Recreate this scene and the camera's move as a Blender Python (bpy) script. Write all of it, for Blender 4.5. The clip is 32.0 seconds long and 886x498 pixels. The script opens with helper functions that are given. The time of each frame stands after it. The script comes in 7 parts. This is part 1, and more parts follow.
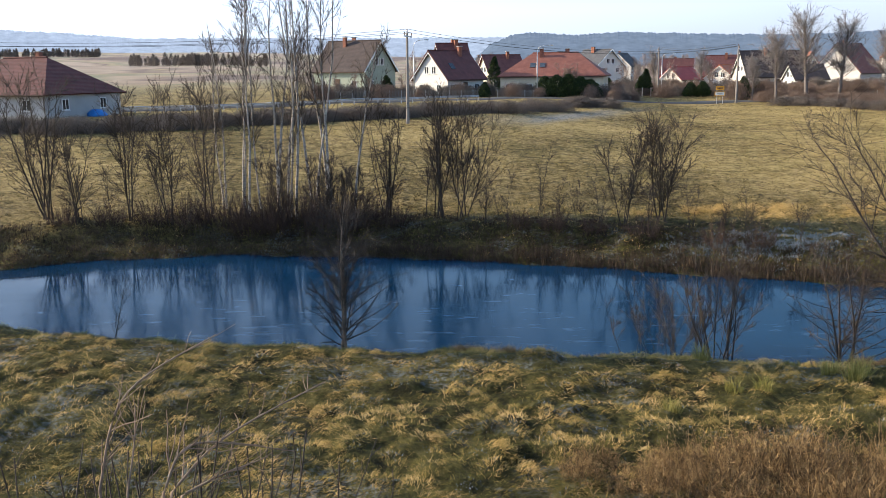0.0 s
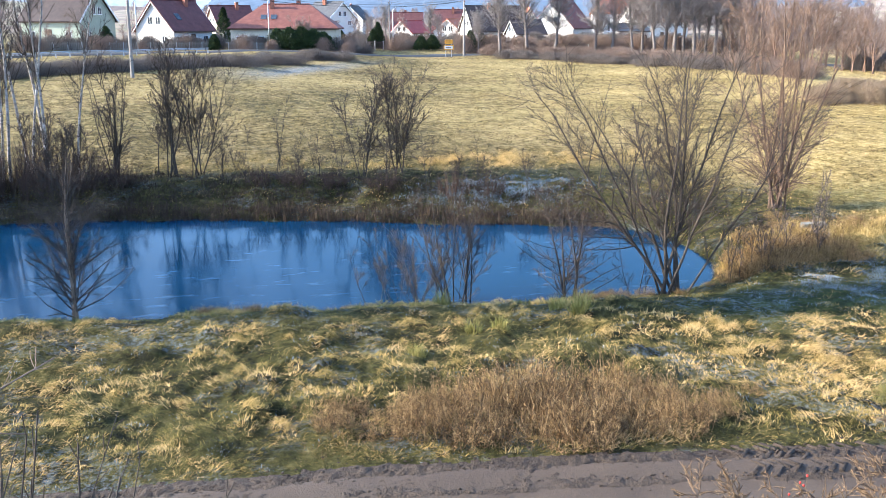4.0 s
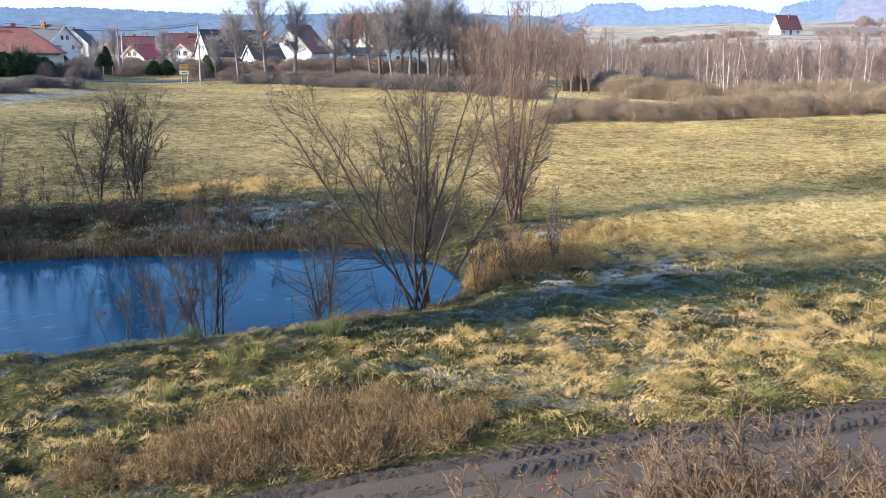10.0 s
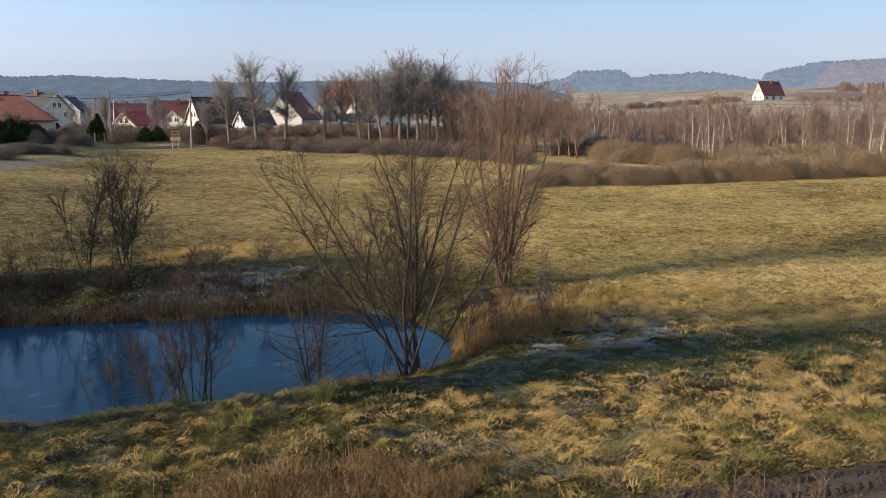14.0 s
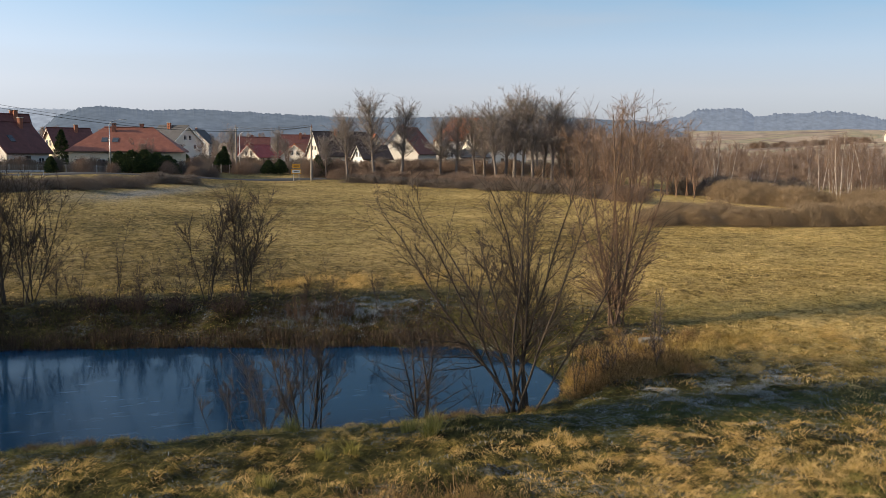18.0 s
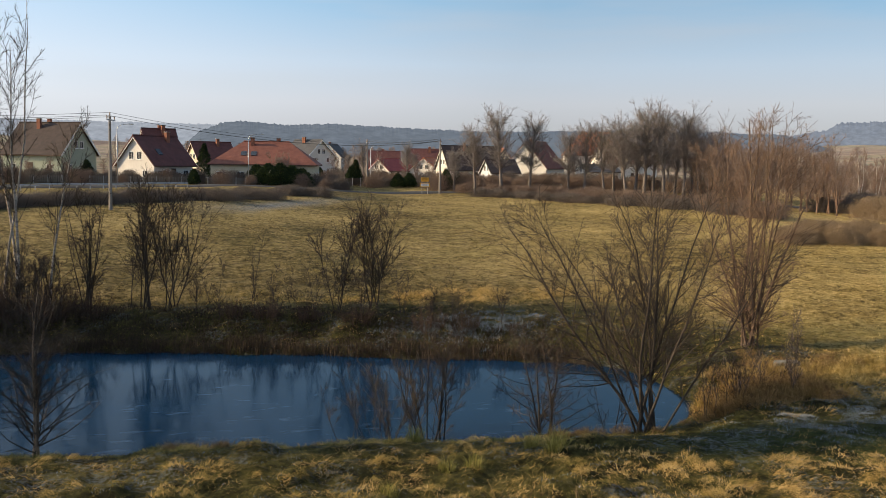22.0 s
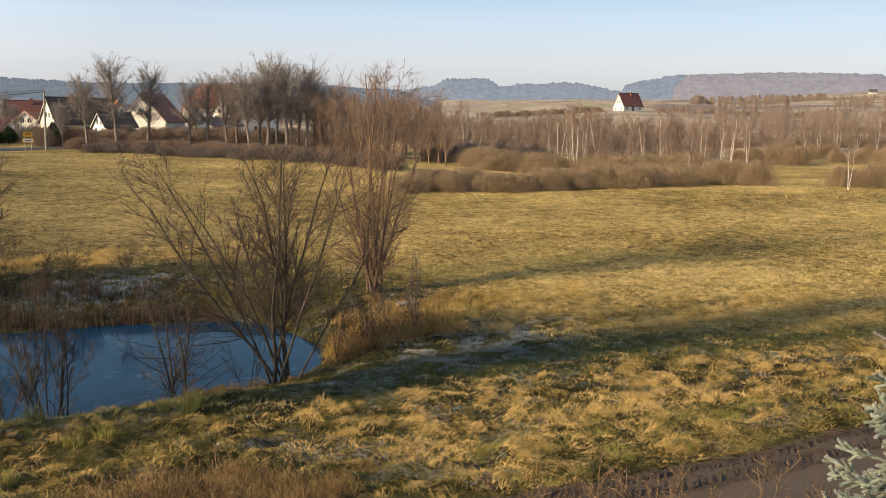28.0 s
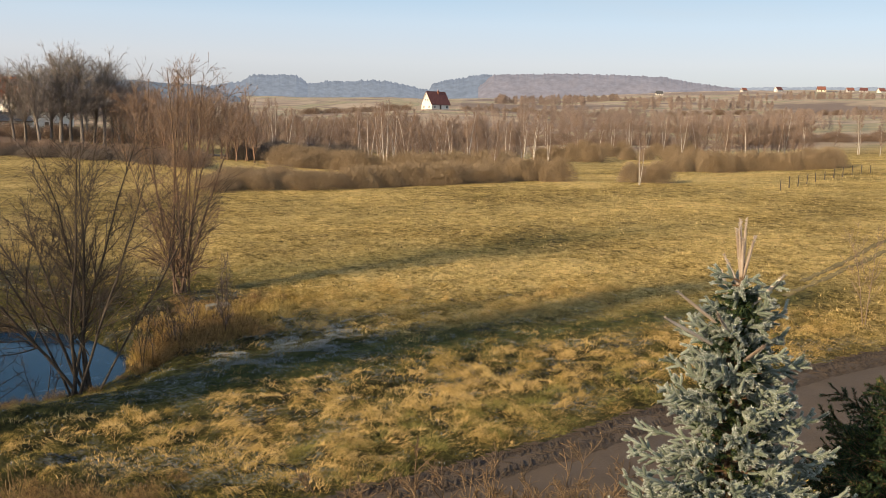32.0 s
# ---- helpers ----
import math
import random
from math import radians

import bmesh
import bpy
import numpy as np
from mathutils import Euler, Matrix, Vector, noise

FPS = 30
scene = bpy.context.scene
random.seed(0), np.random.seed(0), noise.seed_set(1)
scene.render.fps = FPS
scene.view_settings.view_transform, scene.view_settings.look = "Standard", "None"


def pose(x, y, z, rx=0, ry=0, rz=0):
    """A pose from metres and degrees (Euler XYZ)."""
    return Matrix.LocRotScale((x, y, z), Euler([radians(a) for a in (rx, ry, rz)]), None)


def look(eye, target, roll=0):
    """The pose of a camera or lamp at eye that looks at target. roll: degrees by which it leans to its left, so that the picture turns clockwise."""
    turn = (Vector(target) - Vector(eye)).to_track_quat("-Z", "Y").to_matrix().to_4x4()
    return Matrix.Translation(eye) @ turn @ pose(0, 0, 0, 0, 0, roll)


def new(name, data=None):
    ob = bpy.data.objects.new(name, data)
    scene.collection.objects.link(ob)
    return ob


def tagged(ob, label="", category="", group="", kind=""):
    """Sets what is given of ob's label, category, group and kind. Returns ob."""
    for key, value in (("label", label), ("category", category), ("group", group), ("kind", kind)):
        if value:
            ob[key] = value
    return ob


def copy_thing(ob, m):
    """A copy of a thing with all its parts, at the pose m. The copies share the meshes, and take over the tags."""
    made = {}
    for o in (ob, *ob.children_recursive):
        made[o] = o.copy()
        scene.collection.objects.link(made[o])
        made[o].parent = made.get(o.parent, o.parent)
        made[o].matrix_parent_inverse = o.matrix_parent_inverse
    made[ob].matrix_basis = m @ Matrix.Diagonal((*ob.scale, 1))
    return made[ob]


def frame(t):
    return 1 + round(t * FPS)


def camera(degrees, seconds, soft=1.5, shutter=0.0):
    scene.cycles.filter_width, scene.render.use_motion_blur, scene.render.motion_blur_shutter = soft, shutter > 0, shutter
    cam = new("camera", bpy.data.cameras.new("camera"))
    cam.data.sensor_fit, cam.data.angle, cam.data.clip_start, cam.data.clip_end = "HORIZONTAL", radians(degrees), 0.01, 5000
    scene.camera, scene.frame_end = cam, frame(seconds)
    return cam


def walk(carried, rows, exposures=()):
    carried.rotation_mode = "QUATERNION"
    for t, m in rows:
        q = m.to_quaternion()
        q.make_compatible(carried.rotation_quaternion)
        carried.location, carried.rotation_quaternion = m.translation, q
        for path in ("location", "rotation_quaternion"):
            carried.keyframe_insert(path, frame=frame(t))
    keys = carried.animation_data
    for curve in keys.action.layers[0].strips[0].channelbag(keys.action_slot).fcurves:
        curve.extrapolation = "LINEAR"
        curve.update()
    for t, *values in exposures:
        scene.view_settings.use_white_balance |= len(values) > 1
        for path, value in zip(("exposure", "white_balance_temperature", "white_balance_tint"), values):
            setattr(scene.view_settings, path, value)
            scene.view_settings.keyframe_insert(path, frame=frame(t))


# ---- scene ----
cam = camera(51.41, 32.0, soft=0.5)
EYE = (0.0, 0.0, 8.6)
# seconds, and the turn in degrees about x, y and z: one stands at a window and pans
PAN = [
    (0, 78.97, 0.69, -0.06), (0.5, 78.44, 0.68, -3.83), (1, 77.80, 0.69, -6.29),
    (1.5, 76.90, 0.51, -9.09), (2, 76.33, 0.56, -10.72), (2.5, 75.99, 0.41, -12.22),
    (3, 75.96, 0.17, -14.42), (3.5, 75.89, 0.14, -15.59), (5.5, 76.69, -0.52, -17.09),
    (6, 76.44, -0.12, -17.11), (6.5, 76.77, -0.89, -24.58), (7, 76.90, -0.48, -26.62),
    (7.5, 77.01, -0.25, -27.86), (8, 76.99, -0.12, -28.80), (8.5, 77.13, -0.02, -29.06),
    (9, 77.26, 0.31, -29.45), (9.5, 77.47, 0.17, -30.58), (10, 77.50, -0.05, -32.02),
    (10.5, 77.57, 0.18, -33.34), (11, 77.70, 0.03, -34.13), (11.5, 78.01, 0.30, -34.46),
    (12, 78.37, 0.72, -34.60), (12.5, 78.79, 0.94, -34.44), (13, 79.47, 0.71, -33.96),
    (13.5, 81.25, 0.49, -33.38), (14, 81.48, 0.13, -32.69), (14.5, 81.97, -0.13, -31.85),
    (16.5, 83.54, -0.61, -28.71), (17, 83.58, -0.50, -27.76), (17.5, 83.69, -0.71, -26.79),
    (18, 83.67, -0.64, -25.59), (18.5, 83.70, -0.58, -24.36), (19, 83.83, -0.76, -23.21),
    (19.5, 83.88, -0.68, -22.03), (20, 83.91, -0.81, -20.94), (20.5, 84.05, -0.94, -19.96),
    (21, 84.15, -0.85, -19.06), (21.5, 84.31, -0.80, -18.11), (22, 84.44, -0.83, -17.68),
    (22.5, 84.21, -0.86, -17.76), (23, 84.05, -0.90, -18.55), (23.5, 83.91, -0.69, -19.84),
    (24, 83.66, -0.50, -22.16), (24.5, 83.29, -0.18, -24.91), (25, 83.01, -0.17, -27.89),
    (25.5, 83.05, -0.36, -30.95), (27.5, 82.10, -0.93, -38.70), (28, 81.90, -0.84, -40.68),
    (28.5, 81.78, -0.81, -42.72), (29, 81.79, -0.57, -44.23), (29.5, 81.70, -0.42, -45.49),
    (30, 81.62, -0.30, -47.01), (30.5, 81.71, -0.41, -48.47), (31, 81.78, -0.85, -49.85),
    (31.5, 81.87, -0.97, -51.17), (32, 81.96, -1.25, -52.38),
]
# the camera's own exposure and white balance: seconds, stops, kelvin, tint
EXPOSURES = [(0.0, 1.05, 5400, 10), (0.5, 1.5, 5200, 10), (1.0, 1.78, 4950, 10), (2.0, 2.2, 4800, 10), (3.0, 2.1, 4800, 10), (6.0, 1.77, 4800, 10), (9.0, 1.5, 4750, 10), (11.0, 1.36, 4800, 10), (12.0, 1.1, 4900, 10),
             (13.0, 0.7, 5300, 10), (14.0, 0.46, 5550, 10), (17.0, 0.40, 5950, 10), (23.0, 0.4, 6250, 10), (25.0, 0.55, 6300, 10), (28.0, 0.67, 6400, 10), (30.0, 0.62, 6400, 10), (31.0, 0.55, 6400, 10), (32.0, 0.6, 6400, 10)]
walk(cam, [(t, pose(*EYE, rx, ry, rz)) for t, rx, ry, rz in PAN], exposures=EXPOSURES)

# ---- light ----
SUN_AZ, SUN_EL = radians(-76), radians(20.5)
sun_dir = Vector((math.sin(SUN_AZ) * math.cos(SUN_EL), math.cos(SUN_AZ) * math.cos(SUN_EL), math.sin(SUN_EL)))
world = bpy.data.worlds.new("winter_sky")
scene.world = world
world.use_nodes = True
wn = world.node_tree.nodes
sky = wn.new("ShaderNodeTexSky")
sky.sky_type, sky.sun_disc = "NISHITA", False
sky.sun_elevation, sky.sun_rotation = SUN_EL, SUN_AZ
sky.air_density, sky.dust_density, sky.ozone_density = 1.0, 0.6, 2.5
# winter haze: a milky veil that thins out with height
lk = world.node_tree.links
tc, sep = wn.new("ShaderNodeTexCoord"), wn.new("ShaderNodeSeparateXYZ")
lk.new(tc.outputs["Generated"], sep.inputs[0])
veil = wn.new("ShaderNodeValToRGB")
for k, (p, c) in enumerate(((0.0, (6.4, 6.2, 6.8)), (0.06, (9.4, 9.2, 9.7)), (0.10, (8.5, 9.6, 10.9)), (0.16, (4.8, 7.8, 10.4)), (0.5, (1.7, 3.0, 5.0)))):
    e = veil.color_ramp.elements[k] if k < 2 else veil.color_ramp.elements.new(p)
    e.position, e.color = p, (*c, 1)
lk.new(sep.outputs[2], veil.inputs[0])
# thin streaks of high cloud
stretch = wn.new("ShaderNodeMapping")
stretch.inputs["Scale"].default_value = (2.0, 2.0, 16.0)
lk.new(tc.outputs["Generated"], stretch.inputs[0])
wisps = wn.new("ShaderNodeTexNoise")
wisps.inputs["Scale"].default_value, wisps.inputs["Detail"].default_value = 1.3, 4.0
lk.new(stretch.outputs[0], wisps.inputs["Vector"])
soft = wn.new("ShaderNodeMapRange")
soft.inputs[1].default_value, soft.inputs[2].default_value, soft.inputs[4].default_value = 0.45, 0.75, 0.55
lk.new(wisps.outputs["Fac"], soft.inputs[0])
cloud = wn.new("ShaderNodeMix")
cloud.data_type = "RGBA"
toward = wn.new("ShaderNodeVectorMath")
toward.operation = "DOT_PRODUCT"
lk.new(tc.outputs["Generated"], toward.inputs[0])
toward.inputs[1].default_value = sun_dir
milky = wn.new("ShaderNodeMapRange")
milky.inputs[1].default_value, milky.inputs[2].default_value, milky.inputs[4].default_value = 0.0, 0.75, 0.8
lk.new(toward.outputs["Value"], milky.inputs[0])
whiter = wn.new("ShaderNodeMath")
whiter.operation, whiter.use_clamp = "ADD", True
lk.new(soft.outputs[0], whiter.inputs[0])
lk.new(milky.outputs[0], whiter.inputs[1])
lk.new(whiter.outputs[0], cloud.inputs[0])
lk.new(veil.outputs[0], cloud.inputs[6])
cloud.inputs[7].default_value = (8.6, 8.8, 9.2, 1)
blend = wn.new("ShaderNodeMix")
blend.data_type = "RGBA"
blend.inputs[0].default_value = 0.65
lk.new(sky.outputs[0], blend.inputs[6])
# the haze glares towards the sun
glare = wn.new("ShaderNodeMapRange")
glare.inputs[1].default_value, glare.inputs[2].default_value, glare.inputs[3].default_value, glare.inputs[4].default_value = -0.1, 1.0, 0.97, 2.0
lk.new(toward.outputs["Value"], glare.inputs[0])
bright = wn.new("ShaderNodeVectorMath")
bright.operation = "SCALE"
lk.new(cloud.outputs[2], bright.inputs[0])
lk.new(glare.outputs[0], bright.inputs["Scale"])
lk.new(bright.outputs[0], blend.inputs[7])
wn["Background"].inputs["Strength"].default_value = 0.063
lk.new(blend.outputs[2], wn["Background"].inputs[0])
sun = new("sun", bpy.data.lights.new("sun", "SUN"))
sun.data.energy, sun.data.angle, sun.data.color = 5.0, radians(1.0), (1.0, 0.74, 0.43)
sun.matrix_world = look(sun_dir * 200, (0, 0, 0))

# ---- materials ----
def ramp(nt, fac, stops):
    n = nt.nodes.new("ShaderNodeValToRGB")
    e = n.color_ramp.elements
    while len(e) < len(stops):
        e.new(0.5)
    for k, (p, c) in enumerate(stops):
        e[k].position, e[k].color = p, (*c, 1)
    nt.links.new(fac, n.inputs[0])
    return n.outputs[0]


def noise_fac(nt, scale, detail=4.0, rough=0.6, stretch=(1, 1, 1), space="Object", lo=0.3, hi=0.7, dist=0.0):
    """Noise over real metres, spread to 0..1."""
    co = nt.nodes.new("ShaderNodeTexCoord")
    mp = nt.nodes.new("ShaderNodeMapping")
    mp.inputs["Scale"].default_value = stretch
    nt.links.new(co.outputs[space], mp.inputs[0])
    n = nt.nodes.new("ShaderNodeTexNoise")
    n.inputs["Scale"].default_value, n.inputs["Detail"].default_value = scale, detail
    n.inputs["Roughness"].default_value, n.inputs["Distortion"].default_value = rough, dist
    nt.links.new(mp.outputs[0], n.inputs["Vector"])
    m = nt.nodes.new("ShaderNodeMapRange")
    m.inputs[1].default_value, m.inputs[2].default_value = lo, hi
    nt.links.new(n.outputs["Fac"], m.inputs[0])
    return m.outputs[0]


def mixc(nt, fac, a, b):
    n = nt.nodes.new("ShaderNodeMix")
    n.data_type = "RGBA"
    for k, v in ((0, fac), (6, a), (7, b)):
        if isinstance(v, (tuple, float, int)):
            n.inputs[k].default_value = v if k == 0 else (*v, 1)
        else:
            nt.links.new(v, n.inputs[k])
    return n.outputs[2]


def calc(nt, op, a, b=0.0):
    n = nt.nodes.new("ShaderNodeMath")
    n.operation = op
    for k, v in ((0, a), (1, b)):
        if isinstance(v, (float, int)):
            n.inputs[k].default_value = v
        else:
            nt.links.new(v, n.inputs[k])
    n.use_clamp = op == "MULTIPLY"
    return n.outputs[0]


def bump(nt, bsdf, height, strength=0.5, dist=0.02):
    b = nt.nodes.new("ShaderNodeBump")
    b.inputs["Strength"].default_value, b.inputs["Distance"].default_value = strength, dist
    nt.links.new(height, b.inputs["Height"])
    nt.links.new(b.outputs[0], bsdf.inputs["Normal"])


def blank(name, rough=0.8, metal=0.0, spec=0.3):
    m = bpy.data.materials.new(name)
    m.use_nodes = True
    b = m.node_tree.nodes["Principled BSDF"]
    b.inputs["Roughness"].default_value, b.inputs["Metallic"].default_value = rough, metal
    b.inputs["Specular IOR Level"].default_value = spec
    return m, m.node_tree, b


def plain(name, a, b, scale=3.0, rough=0.8, metal=0.0, relief=0.3, dist=0.01, fine=25.0, stretch=(1, 1, 1), spec=0.3):
    """Two colours mottled at two scales, with relief."""
    m, nt, s = blank(name, rough, metal, spec)
    big, small = noise_fac(nt, scale, stretch=stretch), noise_fac(nt, fine, 6.0, stretch=stretch)
    c = mixc(nt, calc(nt, "ADD", calc(nt, "MULTIPLY", big, 0.6), calc(nt, "MULTIPLY", small, 0.4)), a, b)
    nt.links.new(c, s.inputs["Base Color"])
    if relief:
        bump(nt, s, small, relief, dist)
    return m


def blades(name, stops, patch=0.12, share=0.5, rough=0.75, sheen=0.15):
    """Stems and blades: each takes its own shade, and patches of the ground lean to one end."""
    m, nt, s = blank(name, rough, 0, 0.15)
    g = nt.nodes.new("ShaderNodeNewGeometry")
    big = noise_fac(nt, patch, 3.0)
    f = calc(nt, "ADD", calc(nt, "MULTIPLY", g.outputs["Random Per Island"], share), calc(nt, "MULTIPLY", big, 1 - share))
    nt.links.new(ramp(nt, f, stops), s.inputs["Base Color"])
    t = nt.nodes.new("ShaderNodeBsdfTranslucent")
    nt.links.new(ramp(nt, f, stops), t.inputs[0])
    mix = nt.nodes.new("ShaderNodeMixShader")
    mix.inputs[0].default_value = sheen
    nt.links.new(s.outputs[0], mix.inputs[1])
    nt.links.new(t.outputs[0], mix.inputs[2])
    nt.links.new(mix.outputs[0], nt.nodes["Material Output"].inputs[0])
    return m


def toned(name, stops, spread=0.25, sheen=0.1):
    """Blades that take the shade of the tussock they grow in, each a little off it."""
    m, nt, s = blank(name, 0.75, 0, 0.15)
    g, at = nt.nodes.new("ShaderNodeNewGeometry"), nt.nodes.new("ShaderNodeAttribute")
    at.attribute_name = "tone"
    f = calc(nt, "ADD", at.outputs["Fac"], calc(nt, "SUBTRACT", calc(nt, "MULTIPLY", g.outputs["Random Per Island"], spread), spread / 2))
    c = ramp(nt, f, stops)
    nt.links.new(c, s.inputs["Base Color"])
    t = nt.nodes.new("ShaderNodeBsdfTranslucent")
    nt.links.new(c, t.inputs[0])
    mix = nt.nodes.new("ShaderNodeMixShader")
    mix.inputs[0].default_value = sheen
    nt.links.new(s.outputs[0], mix.inputs[1])
    nt.links.new(t.outputs[0], mix.inputs[2])
    nt.links.new(mix.outputs[0], nt.nodes["Material Output"].inputs[0])
    return m


def ground_material():
    """Meadow turf: dark thatch and moss near the house, straw-coloured pasture beyond the pond, far fields with haze
    put into their paler colour; frost lies in drifts of its own.
    """
    m, nt, s = blank("turf", 0.95, 0, 0.1)
    big, mid, fine = noise_fac(nt, 0.06, 3.0), noise_fac(nt, 0.7, 5.0, 0.65), noise_fac(nt, 3.4, 6.0, 0.85, lo=0.38, hi=0.62)
    coarse = noise_fac(nt, 1.1, 5.0, 0.75, (1.0, 0.8, 1), lo=0.36, hi=0.64)
    drift = noise_fac(nt, 0.13, 4.0, 0.65, lo=0.36, hi=0.62)
    f = calc(nt, "ADD", calc(nt, "MULTIPLY", big, 0.2), calc(nt, "ADD", calc(nt, "MULTIPLY", mid, 0.45), calc(nt, "MULTIPLY", fine, 0.35)))
    near = ramp(nt, f, [(0.3, (0.022, 0.021, 0.009)), (0.5, (0.062, 0.06, 0.018)), (0.7, (0.13, 0.115, 0.036)), (0.9, (0.24, 0.19, 0.075))])
    g = calc(nt, "ADD", calc(nt, "MULTIPLY", big, 0.32), calc(nt, "ADD", calc(nt, "MULTIPLY", coarse, 0.28), calc(nt, "MULTIPLY", fine, 0.4)))
    field = ramp(nt, g, [(0.2, (0.053, 0.041, 0.016)), (0.4, (0.20, 0.150, 0.057)), (0.56, (0.395, 0.298, 0.116)), (0.8, (0.62, 0.475, 0.215))])
    field = mixc(nt, calc(nt, "MULTIPLY", calc(nt, "SUBTRACT", 1.0, drift), 0.7), field, ramp(nt, g, [(0.25, (0.055, 0.05, 0.02)), (0.5, (0.19, 0.158, 0.055)), (0.75, (0.42, 0.33, 0.125))]))
    # fields far off, paled and greyed: haze put into the colour
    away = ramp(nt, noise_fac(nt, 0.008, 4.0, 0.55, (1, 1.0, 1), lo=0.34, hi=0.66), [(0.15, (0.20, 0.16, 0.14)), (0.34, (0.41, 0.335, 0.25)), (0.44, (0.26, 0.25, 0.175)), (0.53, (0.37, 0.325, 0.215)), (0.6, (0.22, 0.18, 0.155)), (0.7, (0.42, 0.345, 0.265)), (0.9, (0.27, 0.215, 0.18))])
    at1, at2, at3, at4, at5, at6 = [nt.nodes.new("ShaderNodeAttribute") for k in range(6)]
    at5.attribute_name, at6.attribute_name = "rank", "rime"
    at1.attribute_name, at2.attribute_name, at3.attribute_name, at4.attribute_name = "pasture", "hazed_fields", "sun_gold", "green_shade"
    # more golden by bearing, with the sunlight's brightening put into the colour
    field = mixc(nt, calc(nt, "MULTIPLY", at3.outputs["Fac"], calc(nt, "ADD", calc(nt, "MULTIPLY", drift, 0.5), 0.5)), field, ramp(nt, g, [(0.2, (0.13, 0.09, 0.028)), (0.4, (0.43, 0.305, 0.09)), (0.68, (0.82, 0.61, 0.245))]))
    # green bands, with shade put into the colour of turf and pasture
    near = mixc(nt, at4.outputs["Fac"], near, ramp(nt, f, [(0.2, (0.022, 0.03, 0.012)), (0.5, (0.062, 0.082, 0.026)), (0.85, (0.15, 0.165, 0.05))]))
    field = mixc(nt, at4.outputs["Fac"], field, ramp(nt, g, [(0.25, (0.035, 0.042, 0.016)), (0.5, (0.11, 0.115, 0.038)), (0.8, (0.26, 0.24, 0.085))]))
    field = mixc(nt, calc(nt, "MULTIPLY", at5.outputs["Fac"], 0.5), field, ramp(nt, g, [(0.25, (0.03, 0.025, 0.012)), (0.5, (0.10, 0.08, 0.034)), (0.8, (0.27, 0.205, 0.085))]))
    field = mixc(nt, calc(nt, "MULTIPLY", at6.outputs["Fac"], 0.7), field, ramp(nt, fine, [(0.2, (0.16, 0.18, 0.19)), (0.8, (0.40, 0.44, 0.48))]))
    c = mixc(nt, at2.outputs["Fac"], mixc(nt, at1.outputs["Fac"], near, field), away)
    fr = calc(nt, "MULTIPLY", noise_fac(nt, 0.45, 4.0, 0.6, lo=0.50, hi=0.62), noise_fac(nt, 6.0, 5.0, 0.85, lo=0.47, hi=0.58))
    c = mixc(nt, calc(nt, "MULTIPLY", calc(nt, "MULTIPLY", fr, 0.42), calc(nt, "SUBTRACT", 1.0, calc(nt, "MULTIPLY", at1.outputs["Fac"], 0.85))), c, (0.36, 0.40, 0.46))
    nt.links.new(c, s.inputs["Base Color"])
    bump(nt, s, calc(nt, "ADD", calc(nt, "MULTIPLY", fine, 0.6), noise_fac(nt, 2.6, 4.0, 0.6, (1, 1, 1), lo=0.3, hi=0.7)), 1.0, 0.22)
    return m


TURF = ground_material()
DIRT = plain("packed_earth", (0.054, 0.038, 0.025), (0.102, 0.072, 0.046), 0.8, 0.75, 0, 0.5, 0.015, 22)
MUD = plain("churned_mud", (0.026, 0.018, 0.012), (0.088, 0.062, 0.04), 2.0, 0.8, 0, 0.8, 0.04, 20)
BARK = plain("grey_bark", (0.026, 0.021, 0.017), (0.095, 0.075, 0.056), 2.5, 0.85, 0, 0.5, 0.01, 30, (1, 1, 0.3))
TWIG = blades("bare_twigs", [(0.0, (0.02, 0.014, 0.011)), (0.5, (0.045, 0.031, 0.022)), (1.0, (0.10, 0.067, 0.042))], 0.3, 0.7, sheen=0.0)
TAN_TWIG = blades("tan_twigs", [(0.0, (0.08, 0.055, 0.038)), (0.5, (0.165, 0.113, 0.074)), (1.0, (0.30, 0.212, 0.135))], 0.3, 0.7, sheen=0.0)
RUST_TWIG = blades("rusty_twigs", [(0.0, (0.16, 0.126, 0.110)), (0.5, (0.26, 0.202, 0.172)), (1.0, (0.37, 0.288, 0.236))], 0.3, 0.7, sheen=0.0)
RED_TWIG = blades("reddish_willow_twigs", [(0.0, (0.13, 0.08, 0.054)), (0.5, (0.255, 0.163, 0.104)), (1.0, (0.42, 0.28, 0.175))], 0.3, 0.7, sheen=0.0)
GREY_BARK = plain("grey_lime_bark", (0.10, 0.085, 0.076), (0.22, 0.19, 0.172), 2.5, 0.9, 0, 0.4, 0.01, 25)
RUST_BARK = plain("rusty_bark", (0.13, 0.085, 0.06), (0.26, 0.17, 0.12), 2.5, 0.9, 0, 0.4, 0.01, 25)
TAN_BARK = plain("tan_bark", (0.075, 0.052, 0.037), (0.35, 0.25, 0.168), 2.5, 0.8, 0, 0.4, 0.01, 25)
WHITE_BIRCH = plain("white_birch_bark", (0.24, 0.21, 0.185), (0.66, 0.61, 0.55), 3.0, 0.7, 0, 0.4, 0.01, 12, (1, 1, 2.5))
BIRCH_BARK = plain("birch_bark", (0.13, 0.105, 0.085), (0.58, 0.52, 0.45), 3.0, 0.7, 0, 0.4, 0.01, 12, (1, 1, 2.5))


